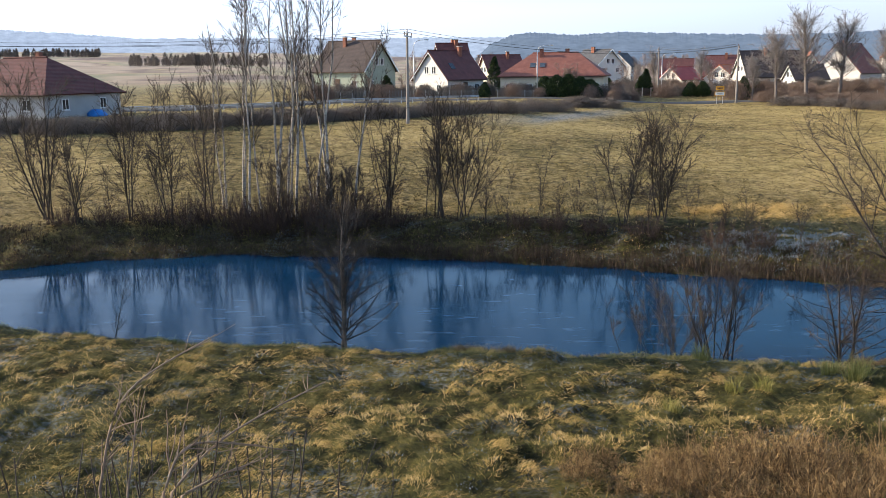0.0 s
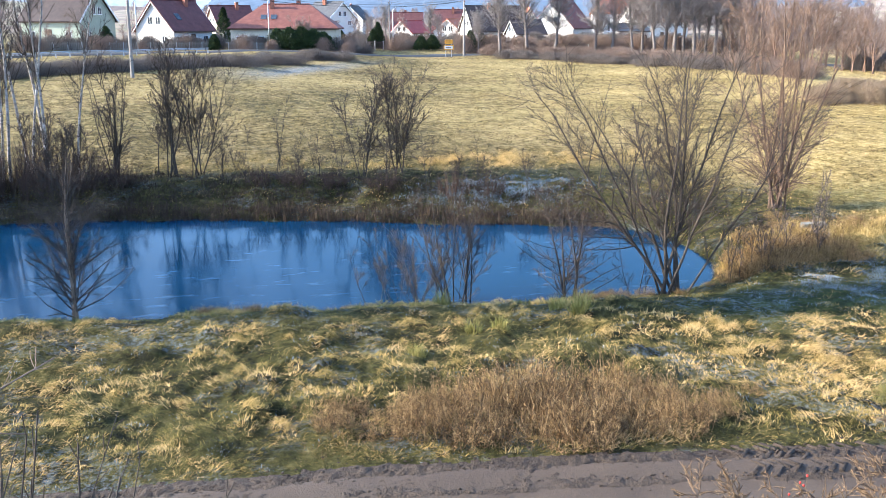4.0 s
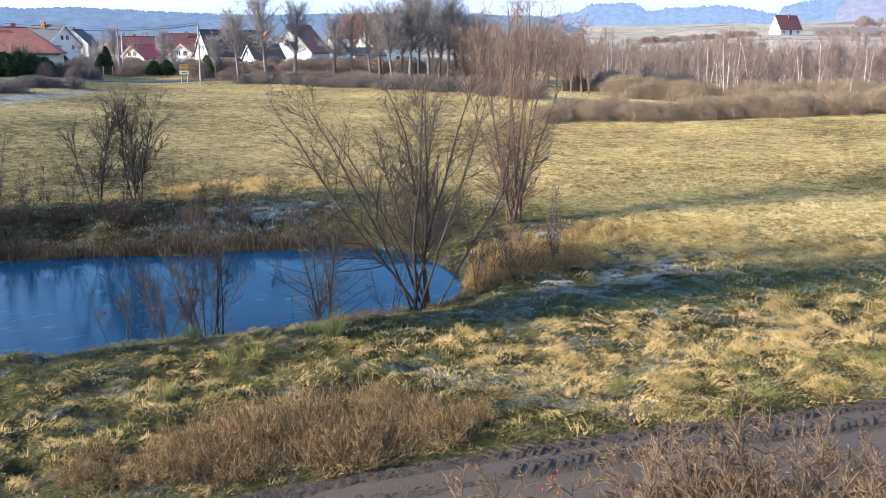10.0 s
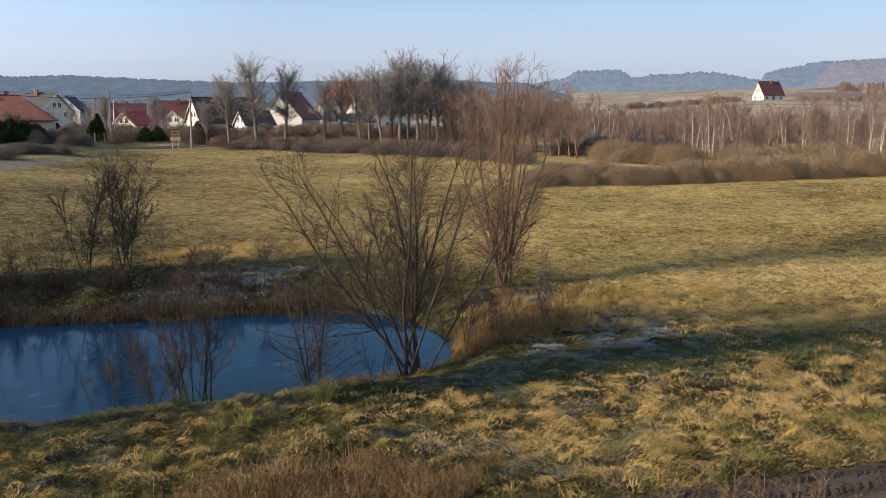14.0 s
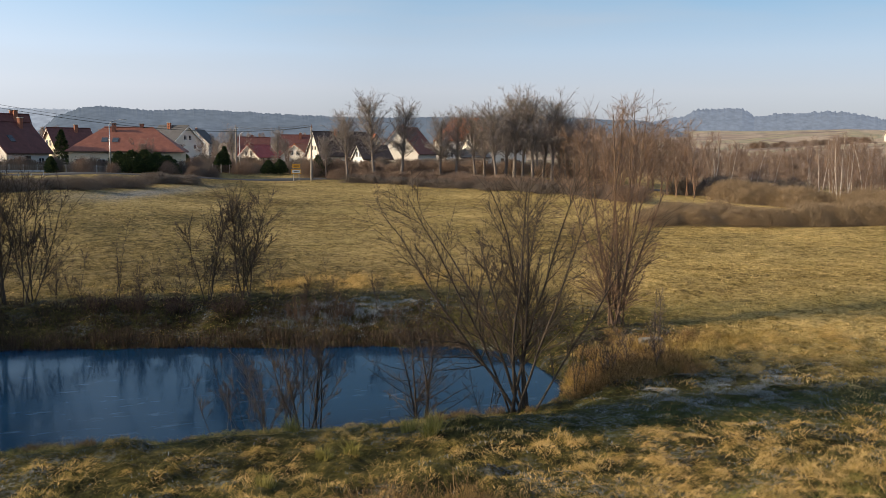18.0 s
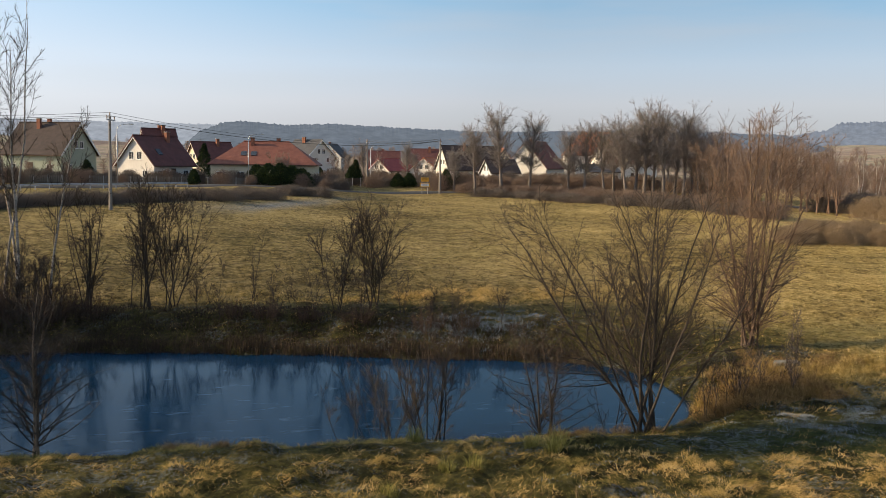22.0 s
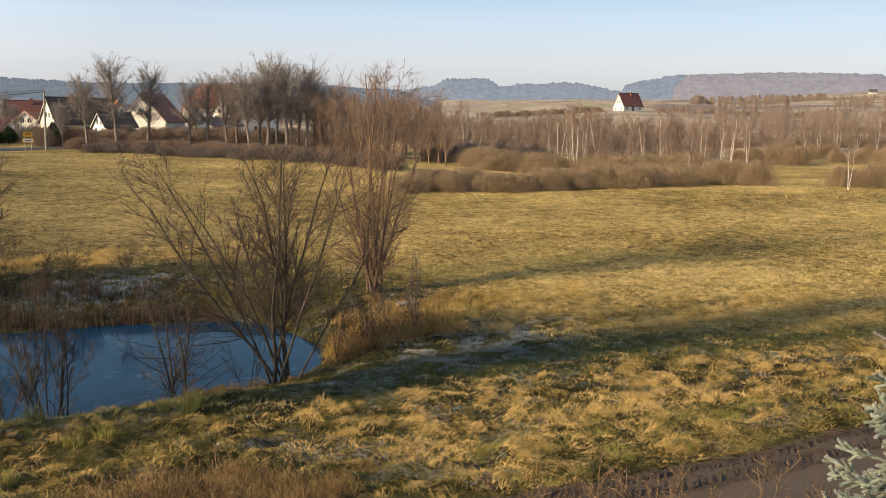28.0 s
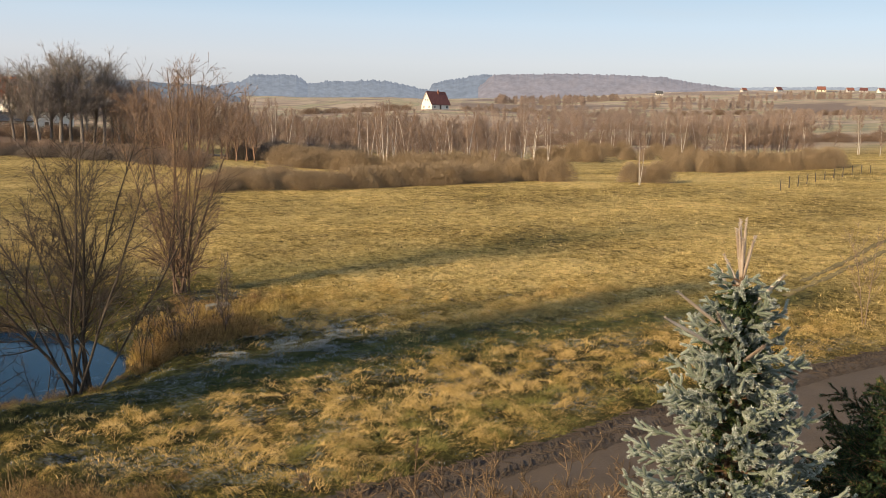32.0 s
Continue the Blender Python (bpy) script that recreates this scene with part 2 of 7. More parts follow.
def water_material():
    m, nt, s = blank("frozen_water", 0.10, 0, 0.095)
    ice = noise_fac(nt, 0.12, 5.0, 0.6, (0.5, 1, 1), lo=0.35, hi=0.7)
    crack = noise_fac(nt, 1.4, 6.0, 0.7, (0.4, 1.2, 1), lo=0.56, hi=0.66)
    c = mixc(nt, ice, (0.003, 0.016, 0.040), (0.005, 0.028, 0.068))
    nt.links.new(mixc(nt, calc(nt, "MULTIPLY", crack, 0.5), c, (0.05, 0.09, 0.15)), s.inputs["Base Color"])
    r = nt.nodes.new("ShaderNodeMapRange")
    r.inputs[3].default_value, r.inputs[4].default_value = 0.05, 0.16
    nt.links.new(ice, r.inputs[0])
    nt.links.new(r.outputs[0], s.inputs["Roughness"])
    s.inputs["IOR"].default_value = 1.33
    bump(nt, s, noise_fac(nt, 0.8, 4.0, 0.6, (0.5, 1, 1)), 0.10, 0.02)
    return m


WATER = water_material()


# ---- mesh helpers ----
def mesh_np(name, verts, faces):
    """A mesh from arrays; faces all have the same number of corners."""
    me = bpy.data.meshes.new(name)
    verts, faces = np.asarray(verts, np.float32), np.asarray(faces, np.int32)
    n, k = faces.shape
    me.vertices.add(len(verts))
    me.vertices.foreach_set("co", verts.ravel())
    me.loops.add(n * k)
    me.loops.foreach_set("vertex_index", faces.ravel())
    me.polygons.add(n)
    me.polygons.foreach_set("loop_start", np.arange(0, n * k, k, dtype=np.int32))
    me.update(calc_edges=True)
    return me


def put(name, me, material, parent=None, label="", smooth=False):
    """One mesh object, under a thing or by itself."""
    if material is not None and not me.materials:
        me.materials.append(material)
    if smooth:
        me.polygons.foreach_set("use_smooth", np.ones(len(me.polygons), bool))
    ob = new(name, me)
    if parent is not None:
        ob.parent = parent
    if label:
        ob["label"] = label
    return ob


def part(name, bm, material, parent, label="", smooth=False):
    me = bpy.data.meshes.new(name)
    bm.to_mesh(me)
    bm.free()
    return put(name, me, material, parent, label, smooth)


def boxes(*items):
    """A bmesh of boxes, each (x0, x1, y0, y1, z0, z1)."""
    bm = bmesh.new()
    for x0, x1, y0, y1, z0, z1 in items:
        v = [bm.verts.new(p) for p in ((x0, y0, z0), (x1, y0, z0), (x1, y1, z0), (x0, y1, z0), (x0, y0, z1), (x1, y0, z1), (x1, y1, z1), (x0, y1, z1))]
        for f in ((3, 2, 1, 0), (4, 5, 6, 7), (0, 1, 5, 4), (1, 2, 6, 5), (2, 3, 7, 6), (3, 0, 4, 7)):
            bm.faces.new([v[i] for i in f])
    return bm


def rod(bm, a, b, r0, r1=None, sides=8):
    """A tapered rod from a to b added to bm."""
    a, b = Vector(a), Vector(b)
    q = (b - a).to_track_quat("Z", "Y")
    r1 = r0 if r1 is None else r1
    rings = []
    for p, r in ((a, r0), (b, r1)):
        rings.append([bm.verts.new(p + q @ Vector((r * math.cos(2 * math.pi * k / sides), r * math.sin(2 * math.pi * k / sides), 0))) for k in range(sides)])
    for k in range(sides):
        bm.faces.new((rings[0][k], rings[0][(k + 1) % sides], rings[1][(k + 1) % sides], rings[1][k]))
    bm.faces.new(rings[1])
    bm.faces.new(rings[0][::-1])


def tubes(pts, rad, sides):
    """Vertices and quads of tapered tubes along many lines at once: pts (m, n, 3), rad (m, n)."""
    m, n, _ = pts.shape
    d = np.gradient(pts, axis=1)
    d /= np.linalg.norm(d, axis=2, keepdims=True) + 1e-9
    ref = np.where(np.abs(d[..., 2:3]) > 0.9, np.array([1.0, 0, 0]), np.array([0, 0, 1.0]))
    u = np.cross(d, ref)
    u /= np.linalg.norm(u, axis=2, keepdims=True) + 1e-9
    w = np.cross(d, u)
    a = np.arange(sides) * 2 * math.pi / sides
    v = pts[:, :, None, :] + rad[:, :, None, None] * (np.cos(a)[:, None] * u[:, :, None, :] + np.sin(a)[:, None] * w[:, :, None, :])
    base = (np.arange(m)[:, None, None] * n + np.arange(n - 1)[None, :, None]) * sides
    k = np.arange(sides)[None, None, :]
    k2 = (k + 1) % sides
    f = np.stack([base + k, base + k2, base + sides + k2, base + sides + k], -1).reshape(-1, 4)
    return v.reshape(-1, 3), f


def joined(*lots):
    vs, fs, n = [], [], 0
    for v, f in lots:
        vs.append(v)
        fs.append(f + n)
        n += len(v)
    return np.concatenate(vs), np.concatenate(fs)


# ---- the lie of the land ----
NEAR_X = [-40, -33, -30, -22, -14.8, -10.7, -3.3, 3.6, 9.9, 14.5, 17.0, 18.5, 19.2, 22]
NEAR_Y = [38.5, 37, 35.2, 32.2, 30.2, 28.7, 27.2, 26.5, 25.5, 25.0, 26.2, 28.0, 31.5, 33]
FAR_X = [-40, -33, -30, -25, -20, -17.4, -10.6, -2.3, 5.4, 12.0, 14.9, 17.2, 18.8, 19.2, 22]
FAR_Y = [36, 37, 38.2, 39.4, 40.5, 42.0, 43.4, 42.3, 40.0, 37.3, 36.4, 35.4, 33.2, 31.5, 30]
# the lie of the ground by bearing: the field's far edge (distance, height), then heights at 1.3 times that and at 250 to 3200 m
BEARING = [-180, -60, -26, -10, -2, 6, 17.6, 31, 38, 43, 56, 64, 70, 78, 90, 180]
EDGE_DIST = [90, 80, 80, 86, 92, 104, 150, 138, 98, 82, 90, 90, 92, 120, 120, 90]
EDGE_HIGH = [3.0, 3.2, 3.6, 3.7, 3.8, 3.8, 2.9, 3.0, 2.2, 1.8, 2.5, 2.6, 2.6, 3.4, 4.0, 3.0]
HIGH_BEHIND = [3.0, 3.4, 3.9, 4.1, 4.2, 4.4, 3.3, 3.4, 2.4, 1.2, 1.2, 2.1, 2.2, 3.8, 4.4, 3.0]
HIGH_250 = [4, 5, 6.5, 6.5, 5.0, 3.8, 3.4, 3.6, 3.6, 2.0, 1.5, 2.4, 2.6, 4.5, 6.0, 4]
HIGH_450 = [8, 9, 12.5, 12.0, 6.0, 5.0, 5.0, 5.5, 7.0, 8.6, 14.6, 9.0, 10.0, 12.0, 12.0, 8]
HIGH_800 = [12, 14, 22, 20, 12, 10, 10, 12, 16, 20, 23, 26, 28, 30, 30, 12]
HIGH_1500 = [20, 25, 40, 38, 30, 25, 25, 30, 34, 36, 38, 53, 58, 60, 58, 20]
HIGH_3200 = [30, 40, 60, 55, 50, 45, 45, 45, 55, 60, 62, 75, 80, 80, 80, 30]
LAND_T = np.column_stack([BEARING, EDGE_DIST, EDGE_HIGH, HIGH_BEHIND, HIGH_250, HIGH_450, HIGH_800, HIGH_1500, HIGH_3200]).astype(float)
ROAD_X = [-40, -10, 3.0, 7.5, 12, 17.5, 21.2, 27.0, 32, 60, 120]
ROAD_Y = [14.8, 13.0, 11.8, 11.0, 10.0, 8.3, 7.5, 5.9, 4.2, -8, -40]


def ease(t):
    t = np.clip(t, 0, 1)
    return t * t * (3 - 2 * t)


def lumps(x, y, size, seed=0.0):
    """Soft unevenness from a few crossed waves."""
    z = 0
    for k in range(5):
        a = 1.3 + 2.4 * k + seed
        c, s, q = math.cos(a), math.sin(a), (1 + 0.37 * k) / size
        z = z + np.sin((x * c + y * s) * q + k * 1.7 + seed + 0.8 * np.sin((x * s - y * c) * q * 0.7 + k))
    return z / 5


def chance(i, j, seed):
    """A random number from 0 to 1 for each whole-numbered cell."""
    h = np.sin(i * 127.1 + j * 311.7 + seed * 74.7) * 43758.5453
    return h - np.floor(h)


def clumps(x, y, size, seed=1.0):
    """Tussocks strewn over the ground: for each place the distance from the nearest one's middle (in sizes), the way from that middle, and two random numbers of it."""
    gi, gj = np.floor(x / size), np.floor(y / size)
    best = np.full(np.shape(x), 9.0)
    ox, oy, r1, r2 = [np.zeros(np.shape(x)) for k in range(4)]
    for di in (-1, 0, 1):
        for dj in (-1, 0, 1):
            i, j = gi + di, gj + dj
            cx, cy = (i + 0.1 + 0.8 * chance(i, j, seed)) * size, (j + 0.1 + 0.8 * chance(i, j, seed + 1.3)) * size
            d = np.hypot(x - cx, y - cy) / size
            near = d < best
            best = np.where(near, d, best)
            ox, oy = np.where(near, x - cx, ox), np.where(near, y - cy, oy)
            r1, r2 = np.where(near, chance(i, j, seed + 2.1), r1), np.where(near, chance(i, j, seed + 3.7), r2)
    return best, ox, oy, r1, r2


def mound(x, y):
    """Height of the tussocks, 0 to 1."""
    d, _, _, a, b = clumps(x, y, 0.62)
    e, _, _, c, _ = clumps(x, y, 1.35, 6.0)
    return np.clip(1 - (d / 0.72) ** 2, 0, 1) * (0.3 + 0.7 * a) * 0.65 + np.clip(1 - (e / 0.6) ** 2, 0, 1) * c ** 2 * 0.6


def green_shade(x, y):
    """1 along two green bands with shade put into their colour: from the pond's corner past the straw slope, and across
    the pasture.
    """
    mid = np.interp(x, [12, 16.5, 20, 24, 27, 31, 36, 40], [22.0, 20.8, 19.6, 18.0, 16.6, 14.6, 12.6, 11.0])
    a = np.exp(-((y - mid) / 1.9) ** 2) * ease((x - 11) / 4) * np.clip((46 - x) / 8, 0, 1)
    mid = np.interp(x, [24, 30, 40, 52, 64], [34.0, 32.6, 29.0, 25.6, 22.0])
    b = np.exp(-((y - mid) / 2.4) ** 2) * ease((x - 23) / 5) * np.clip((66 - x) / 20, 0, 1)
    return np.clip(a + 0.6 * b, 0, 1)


def rank(x, y):
    """1 in the darker, ungrazed growth beyond the far bank, fading out into the pasture."""
    az, r = np.degrees(np.arctan2(x, y)), np.hypot(x, y)
    return ease((70 - r) / 19) * ease((r - 38) / 4) * ease((33 - az) / 8)


def pond_inside(x, y):
    """How far inside the pond's shore; negative on land."""
    wob = 0.25 * np.sin(x * 1.1) + 0.15 * np.sin(x * 2.7 + 1)
    d = np.minimum(y - np.interp(x, NEAR_X, NEAR_Y) - 0.6 * wob, np.interp(x, FAR_X, FAR_Y) - y + wob)
    return np.minimum(d, np.minimum(18.9 - x, x + 33))


def road_off(x, y):
    return np.abs(y - np.interp(x, ROAD_X, ROAD_Y)) * 0.94


def land(x, y):
    """Height of the ground at x, y."""
    x, y = np.asarray(x, float), np.asarray(y, float)
    az, r = np.degrees(np.arctan2(x, y)), np.hypot(x, y)
    cols = [sum(np.interp(az + o, LAND_T[:, 0], LAND_T[:, k]) for o in (-4, -1.5, 1.5, 4)) / 4 for k in range(1, LAND_T.shape[1])]
    edge, heights = cols[0], cols[1:]
    shore = np.interp(az, [-60, -26, 0, 17, 30, 34, 45, 90], [50, 49, 46.5, 43, 42, 40, 26, 26])
    low = np.interp(az, [-60, 0, 20, 34, 48, 90], [1.2, 1.1, 1.0, 0.9, 1.1, 1.3])
    z = low + (heights[0] - low) * np.clip((r - shore) / (edge - shore), 0, 1) ** 1.15
    stops = [edge, edge * 1.3, 250, 450, 800, 1500, 3200]
    for k in range(6):
        t = ease((np.log(np.maximum(r, 1)) - np.log(stops[k])) / (np.log(stops[k + 1]) - np.log(stops[k])))
        z = z + (heights[k + 1] - heights[k]) * t
    z = z + 0.10 * lumps(x, y, 3.0) * ease((r - 10) / 10) + 0.26 * mound(x, y) * ease((r - 12) / 4) * ease((75 - r) / 30) * (1 - 0.6 * green_shade(x, y)) + (0.05 * lumps(x, y, 1.2, 9.0) + 0.04 * lumps(x, y, 4.6, 8.0)) * ease((r - 40) / 20) * ease((130 - r) / 30) + 0.25 * lumps(x, y, 14.0, 2.0) * ease((r - 60) / 60) + 2.6 * lumps(x, y, 55.0, 4.0) * ease((r - 240) / 260) * ease((az - 30) / 12) + 1.2 * lumps(x, y, 90.0, 4.0) * ease((r - 250) / 300)
    # the garden slope under the window, and the lane
    road_y = np.interp(x, ROAD_X, ROAD_Y)
    z = np.where(y < road_y + 2, z + 1.6 * ease((road_y - 2.2 - y) / 7), z)
    m = ease((3.7 - road_off(x, y)) / 1.3)
    z = z * (1 - m) + (1.15 + 0.012 * np.maximum(x - 15, 0)) * m
    # the pond and its banks
    d = pond_inside(x, y)
    far_side = y > np.interp(x, FAR_X, FAR_Y) - 3
    wide = np.where(far_side, 4.5, 4.0)
    bank = np.where(d > 0, -0.9 * ease(d / 2.5) - 0.02, np.where(far_side, 1.0, 1.0) * 0)
    t = ease(-d / wide) * 0.75 + 0.25 * ease(-d / 0.6)
    z = np.where(d > 0, bank, z * np.where(far_side, ease(-d / 4.5) * 0.85 + 0.15 * ease(-d / 0.5), t))
    return z


def height(x, y):
    return float(land(np.array([x]), np.array([y]))[0])


def ground_sheet():
    a = np.radians(np.concatenate([np.arange(-180, -32, 4.0), np.arange(-32, 84, 0.3), np.arange(84, 180.1, 4.0)]))
    r = np.concatenate([np.linspace(0.0, 9, 14)[:-1], 9 * np.exp(np.linspace(0, math.log(150 / 9), 330)), 150 * np.exp(np.linspace(0, math.log(4500 / 150), 130))[1:]])
    A, R = np.meshgrid(a, r)
    x, y = R * np.sin(A), R * np.cos(A)
    v = np.stack([x, y, land(x, y)], -1).reshape(-1, 3)
    n, k = A.shape
    i = (np.arange(n - 1)[:, None] * k + np.arange(k - 1)[None, :]).ravel()
    me = mesh_np("ground", v, np.stack([i, i + 1, i + k + 1, i + k], 1))
    deg, rr = np.degrees(A).ravel(), R.ravel()
    side = np.interp(deg, [-30, 30, 37, 44, 50, 60, 90], [44, 42, 40, 31, 27, 29, 30])
    for name, w in (("sun_gold", ease((deg - 8) / 44)), ("green_shade", green_shade(x, y).ravel()), ("rank", rank(x, y).ravel()), ("rime", np.exp(-((deg - 7.5) / 3.6) ** 2 - ((rr - np.interp(deg, LAND_T[:, 0], LAND_T[:, 1]) + 5) / 5.0) ** 2)), ("pasture", ease((rr - side) / 9)), ("hazed_fields", ease((rr - np.interp(deg, LAND_T[:, 0], LAND_T[:, 1]) * 1.5) / 120))):
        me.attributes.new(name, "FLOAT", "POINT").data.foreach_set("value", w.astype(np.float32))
    return put("ground", me, TURF, smooth=True)


tagged(ground_sheet(), "rough meadow ground with frosted turf, rising to the village", "ground", kind="structure")
bm = bmesh.new()
xs = np.linspace(-38, 21, 60)
top = [bm.verts.new((x, np.interp(x, FAR_X, FAR_Y) + 1.5, 0)) for x in xs]
bot = [bm.verts.new((x, np.interp(x, NEAR_X, NEAR_Y) - 1.2, 0)) for x in xs]
for k in range(len(xs) - 1):
    bm.faces.new((bot[k], bot[k + 1], top[k + 1], top[k]))
tagged(part("water", bm, WATER, None), "dark blue thinly frozen pond water", "pond", kind="structure")


def road_strip():
    s = np.linspace(-40, 90, 420)
    off = np.linspace(-2.3, 2.3, 25)
    S, O = np.meshgrid(s, off, indexing="ij")
    y0 = np.interp(S, ROAD_X, ROAD_Y)
    ys = y0 + O
    rut = 0.03 * np.cos(O * 3.4) + 0.02 * lumps(S, ys, 0.6) - 0.10 * ease((np.abs(O) - 1.7) / 0.6)
    v = np.stack([S, ys, 1.235 + 0.012 * np.maximum(S - 15, 0) + rut], -1).reshape(-1, 3)
    n, k = S.shape
    i = (np.arange(n - 1)[:, None] * k + np.arange(k - 1)[None, :]).ravel()
    return put("road", mesh_np("road", v, np.stack([i, i + k, i + k + 1, i + 1], 1)), DIRT, smooth=True)


def verge_strip():
    s = np.linspace(-10, 38, 900)
    off = np.linspace(1.0, 2.6, 36)
    S, O = np.meshgrid(s, off, indexing="ij")
    ys = np.interp(S, ROAD_X, ROAD_Y) + O
    up = 0.035 * lumps(S, ys, 0.045, 2.0) + 0.03 * lumps(S, ys, 0.13, 3.0) + 0.025 * lumps(S, ys, 0.5, 4.0)
    z = np.maximum(1.235 + 0.012 * np.maximum(S - 15, 0), land(S, ys)) + up * ease((O - 0.95) / 0.5) - 0.12 * ease((O - 2.1) / 0.5) - 0.06 * ease((1.25 - O) / 0.25)
    n, k = S.shape
    i = (np.arange(n - 1)[:, None] * k + np.arange(k - 1)[None, :]).ravel()
    return put("verge", mesh_np("verge", np.stack([S, ys, z], -1).reshape(-1, 3), np.stack([i, i + k, i + k + 1, i + 1], 1)), MUD, smooth=True)


tagged(verge_strip(), "churned muddy verge between the lane and the grass", "verge", kind="structure")
tagged(road_strip(), "bare packed earth lane with a muddy edge", "dirt road", kind="structure")


def hill_wall(name, a0, a1, dist, tops, material, label, seed, crown=1.0):
    """A wooded ridge far off: a rounded body whose top is a row of overlapping treetops."""
    rng = np.random.default_rng(seed)
    n = int((a1 - a0) / 0.03)
    a = np.linspace(a0, a1, n)
    base = np.interp(a, [p[0] for p in tops], [p[1] for p in tops])
    rows = []
    for k, (dr, hz) in enumerate(((-90, 0.0), (-70, 0.35), (-50, 0.6), (-25, 0.82), (0, 1.0), (50, 0.6), (90, 0.0))):
        soft = np.convolve(rng.normal(0, 1, n + 60), np.hanning(21) / 6.5, "same")[30:-30]
        tips = np.zeros(n)
        if hz == 1.0:
            for c, h, w in zip(rng.uniform(0, n, n // 3), rng.uniform(0.45, 0.85, n // 3) ** 2, rng.uniform(1.2, 2.6, n // 3)):
                i0, i1 = max(0, int(c - 3 * w)), min(n, int(c + 3 * w))
                q = np.abs((np.arange(i0, i1) - c) / w)
                tips[i0:i1] = np.maximum(tips[i0:i1], h * np.sqrt(np.clip(1 - q ** 2, 0, 1)))
        h = 8.6 + dist * np.tan(np.radians(base)) * hz + crown * dist * (0.0006 * soft * (hz == 1.0) + 0.0024 * (tips - 0.4) * (hz == 1.0))
        if hz == 0:
            h = h * 0 - 5
        g = np.radians(a)
        rr = dist + dr + 0 * g
        rows.append(np.stack([rr * np.sin(g), rr * np.cos(g), h], -1))
    v = np.stack(rows).reshape(-1, 3)
    i = (np.arange(len(rows) - 1)[:, None] * n + np.arange(n - 1)[None, :]).ravel()
    tagged(put(name, mesh_np(name, v, np.stack([i, i + 1, i + n + 1, i + n], 1)), material, smooth=True), label, "wooded hill", kind="structure")


def haze_material(name, a, b, glow):
    """Far woods: kilometres of bright winter air put into their colour and glow."""
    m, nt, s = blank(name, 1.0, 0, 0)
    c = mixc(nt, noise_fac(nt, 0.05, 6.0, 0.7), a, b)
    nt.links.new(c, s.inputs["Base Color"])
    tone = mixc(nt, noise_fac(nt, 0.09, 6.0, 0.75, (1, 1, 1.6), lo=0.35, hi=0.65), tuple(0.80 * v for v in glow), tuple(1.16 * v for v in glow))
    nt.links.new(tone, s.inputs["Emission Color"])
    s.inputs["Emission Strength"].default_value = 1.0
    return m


FAR_WOOD = haze_material("far_woodland", (0.012, 0.018, 0.022), (0.035, 0.042, 0.045), (0.108, 0.122, 0.144))
FARTHEST = haze_material("farthest_woodland", (0.03, 0.035, 0.04), (0.05, 0.055, 0.06), (0.26, 0.275, 0.30))
HAZY_WOOD = haze_material("hazy_pine_wood", (0.014, 0.018, 0.02), (0.035, 0.04, 0.042), (0.165, 0.182, 0.215))
BROWN_WOOD = haze_material("far_birch_wood", (0.02, 0.016, 0.014), (0.07, 0.056, 0.05), (0.185, 0.178, 0.195))
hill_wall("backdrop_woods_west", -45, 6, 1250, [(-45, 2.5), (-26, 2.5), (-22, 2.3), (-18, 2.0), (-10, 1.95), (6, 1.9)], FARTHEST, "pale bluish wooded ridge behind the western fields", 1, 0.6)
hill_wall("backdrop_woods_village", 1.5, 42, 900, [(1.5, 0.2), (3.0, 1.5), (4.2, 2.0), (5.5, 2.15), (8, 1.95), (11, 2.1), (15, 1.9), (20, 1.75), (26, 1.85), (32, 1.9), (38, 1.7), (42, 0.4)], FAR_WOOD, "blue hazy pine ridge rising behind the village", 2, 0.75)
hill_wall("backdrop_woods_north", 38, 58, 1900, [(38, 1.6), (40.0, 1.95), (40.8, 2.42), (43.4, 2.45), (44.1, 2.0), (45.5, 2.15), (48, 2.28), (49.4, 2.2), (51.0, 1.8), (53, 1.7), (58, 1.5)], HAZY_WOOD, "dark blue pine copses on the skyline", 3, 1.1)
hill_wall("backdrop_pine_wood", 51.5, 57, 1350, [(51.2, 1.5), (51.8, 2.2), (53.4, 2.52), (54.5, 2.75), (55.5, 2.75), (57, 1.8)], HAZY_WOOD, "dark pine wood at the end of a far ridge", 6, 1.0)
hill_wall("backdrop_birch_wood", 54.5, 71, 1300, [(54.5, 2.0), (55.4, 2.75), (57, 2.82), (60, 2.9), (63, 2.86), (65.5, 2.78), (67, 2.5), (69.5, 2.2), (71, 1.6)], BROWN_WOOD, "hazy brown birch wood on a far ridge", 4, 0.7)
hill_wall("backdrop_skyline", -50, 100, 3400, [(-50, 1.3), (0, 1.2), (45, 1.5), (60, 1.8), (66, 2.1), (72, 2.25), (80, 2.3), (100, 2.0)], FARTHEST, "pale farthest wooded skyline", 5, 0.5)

# ---- trees ----
def spread_lines(rng, p, d, length, bend, n, up=0.0):
    """Lines that start at p along d and wander: (m, n, 3)."""
    m = len(p)
    d = d / (np.linalg.norm(d, axis=1, keepdims=True) + 1e-9)
    out = [p]
    for k in range(n - 1):
        d = d + rng.normal(0, bend, (m, 3)) + np.array([0, 0, up])
        d = d / (np.linalg.norm(d, axis=1, keepdims=True) + 1e-9)
        out.append(out[-1] + d * (length / (n - 1))[:, None])
    return np.stack(out, 1)


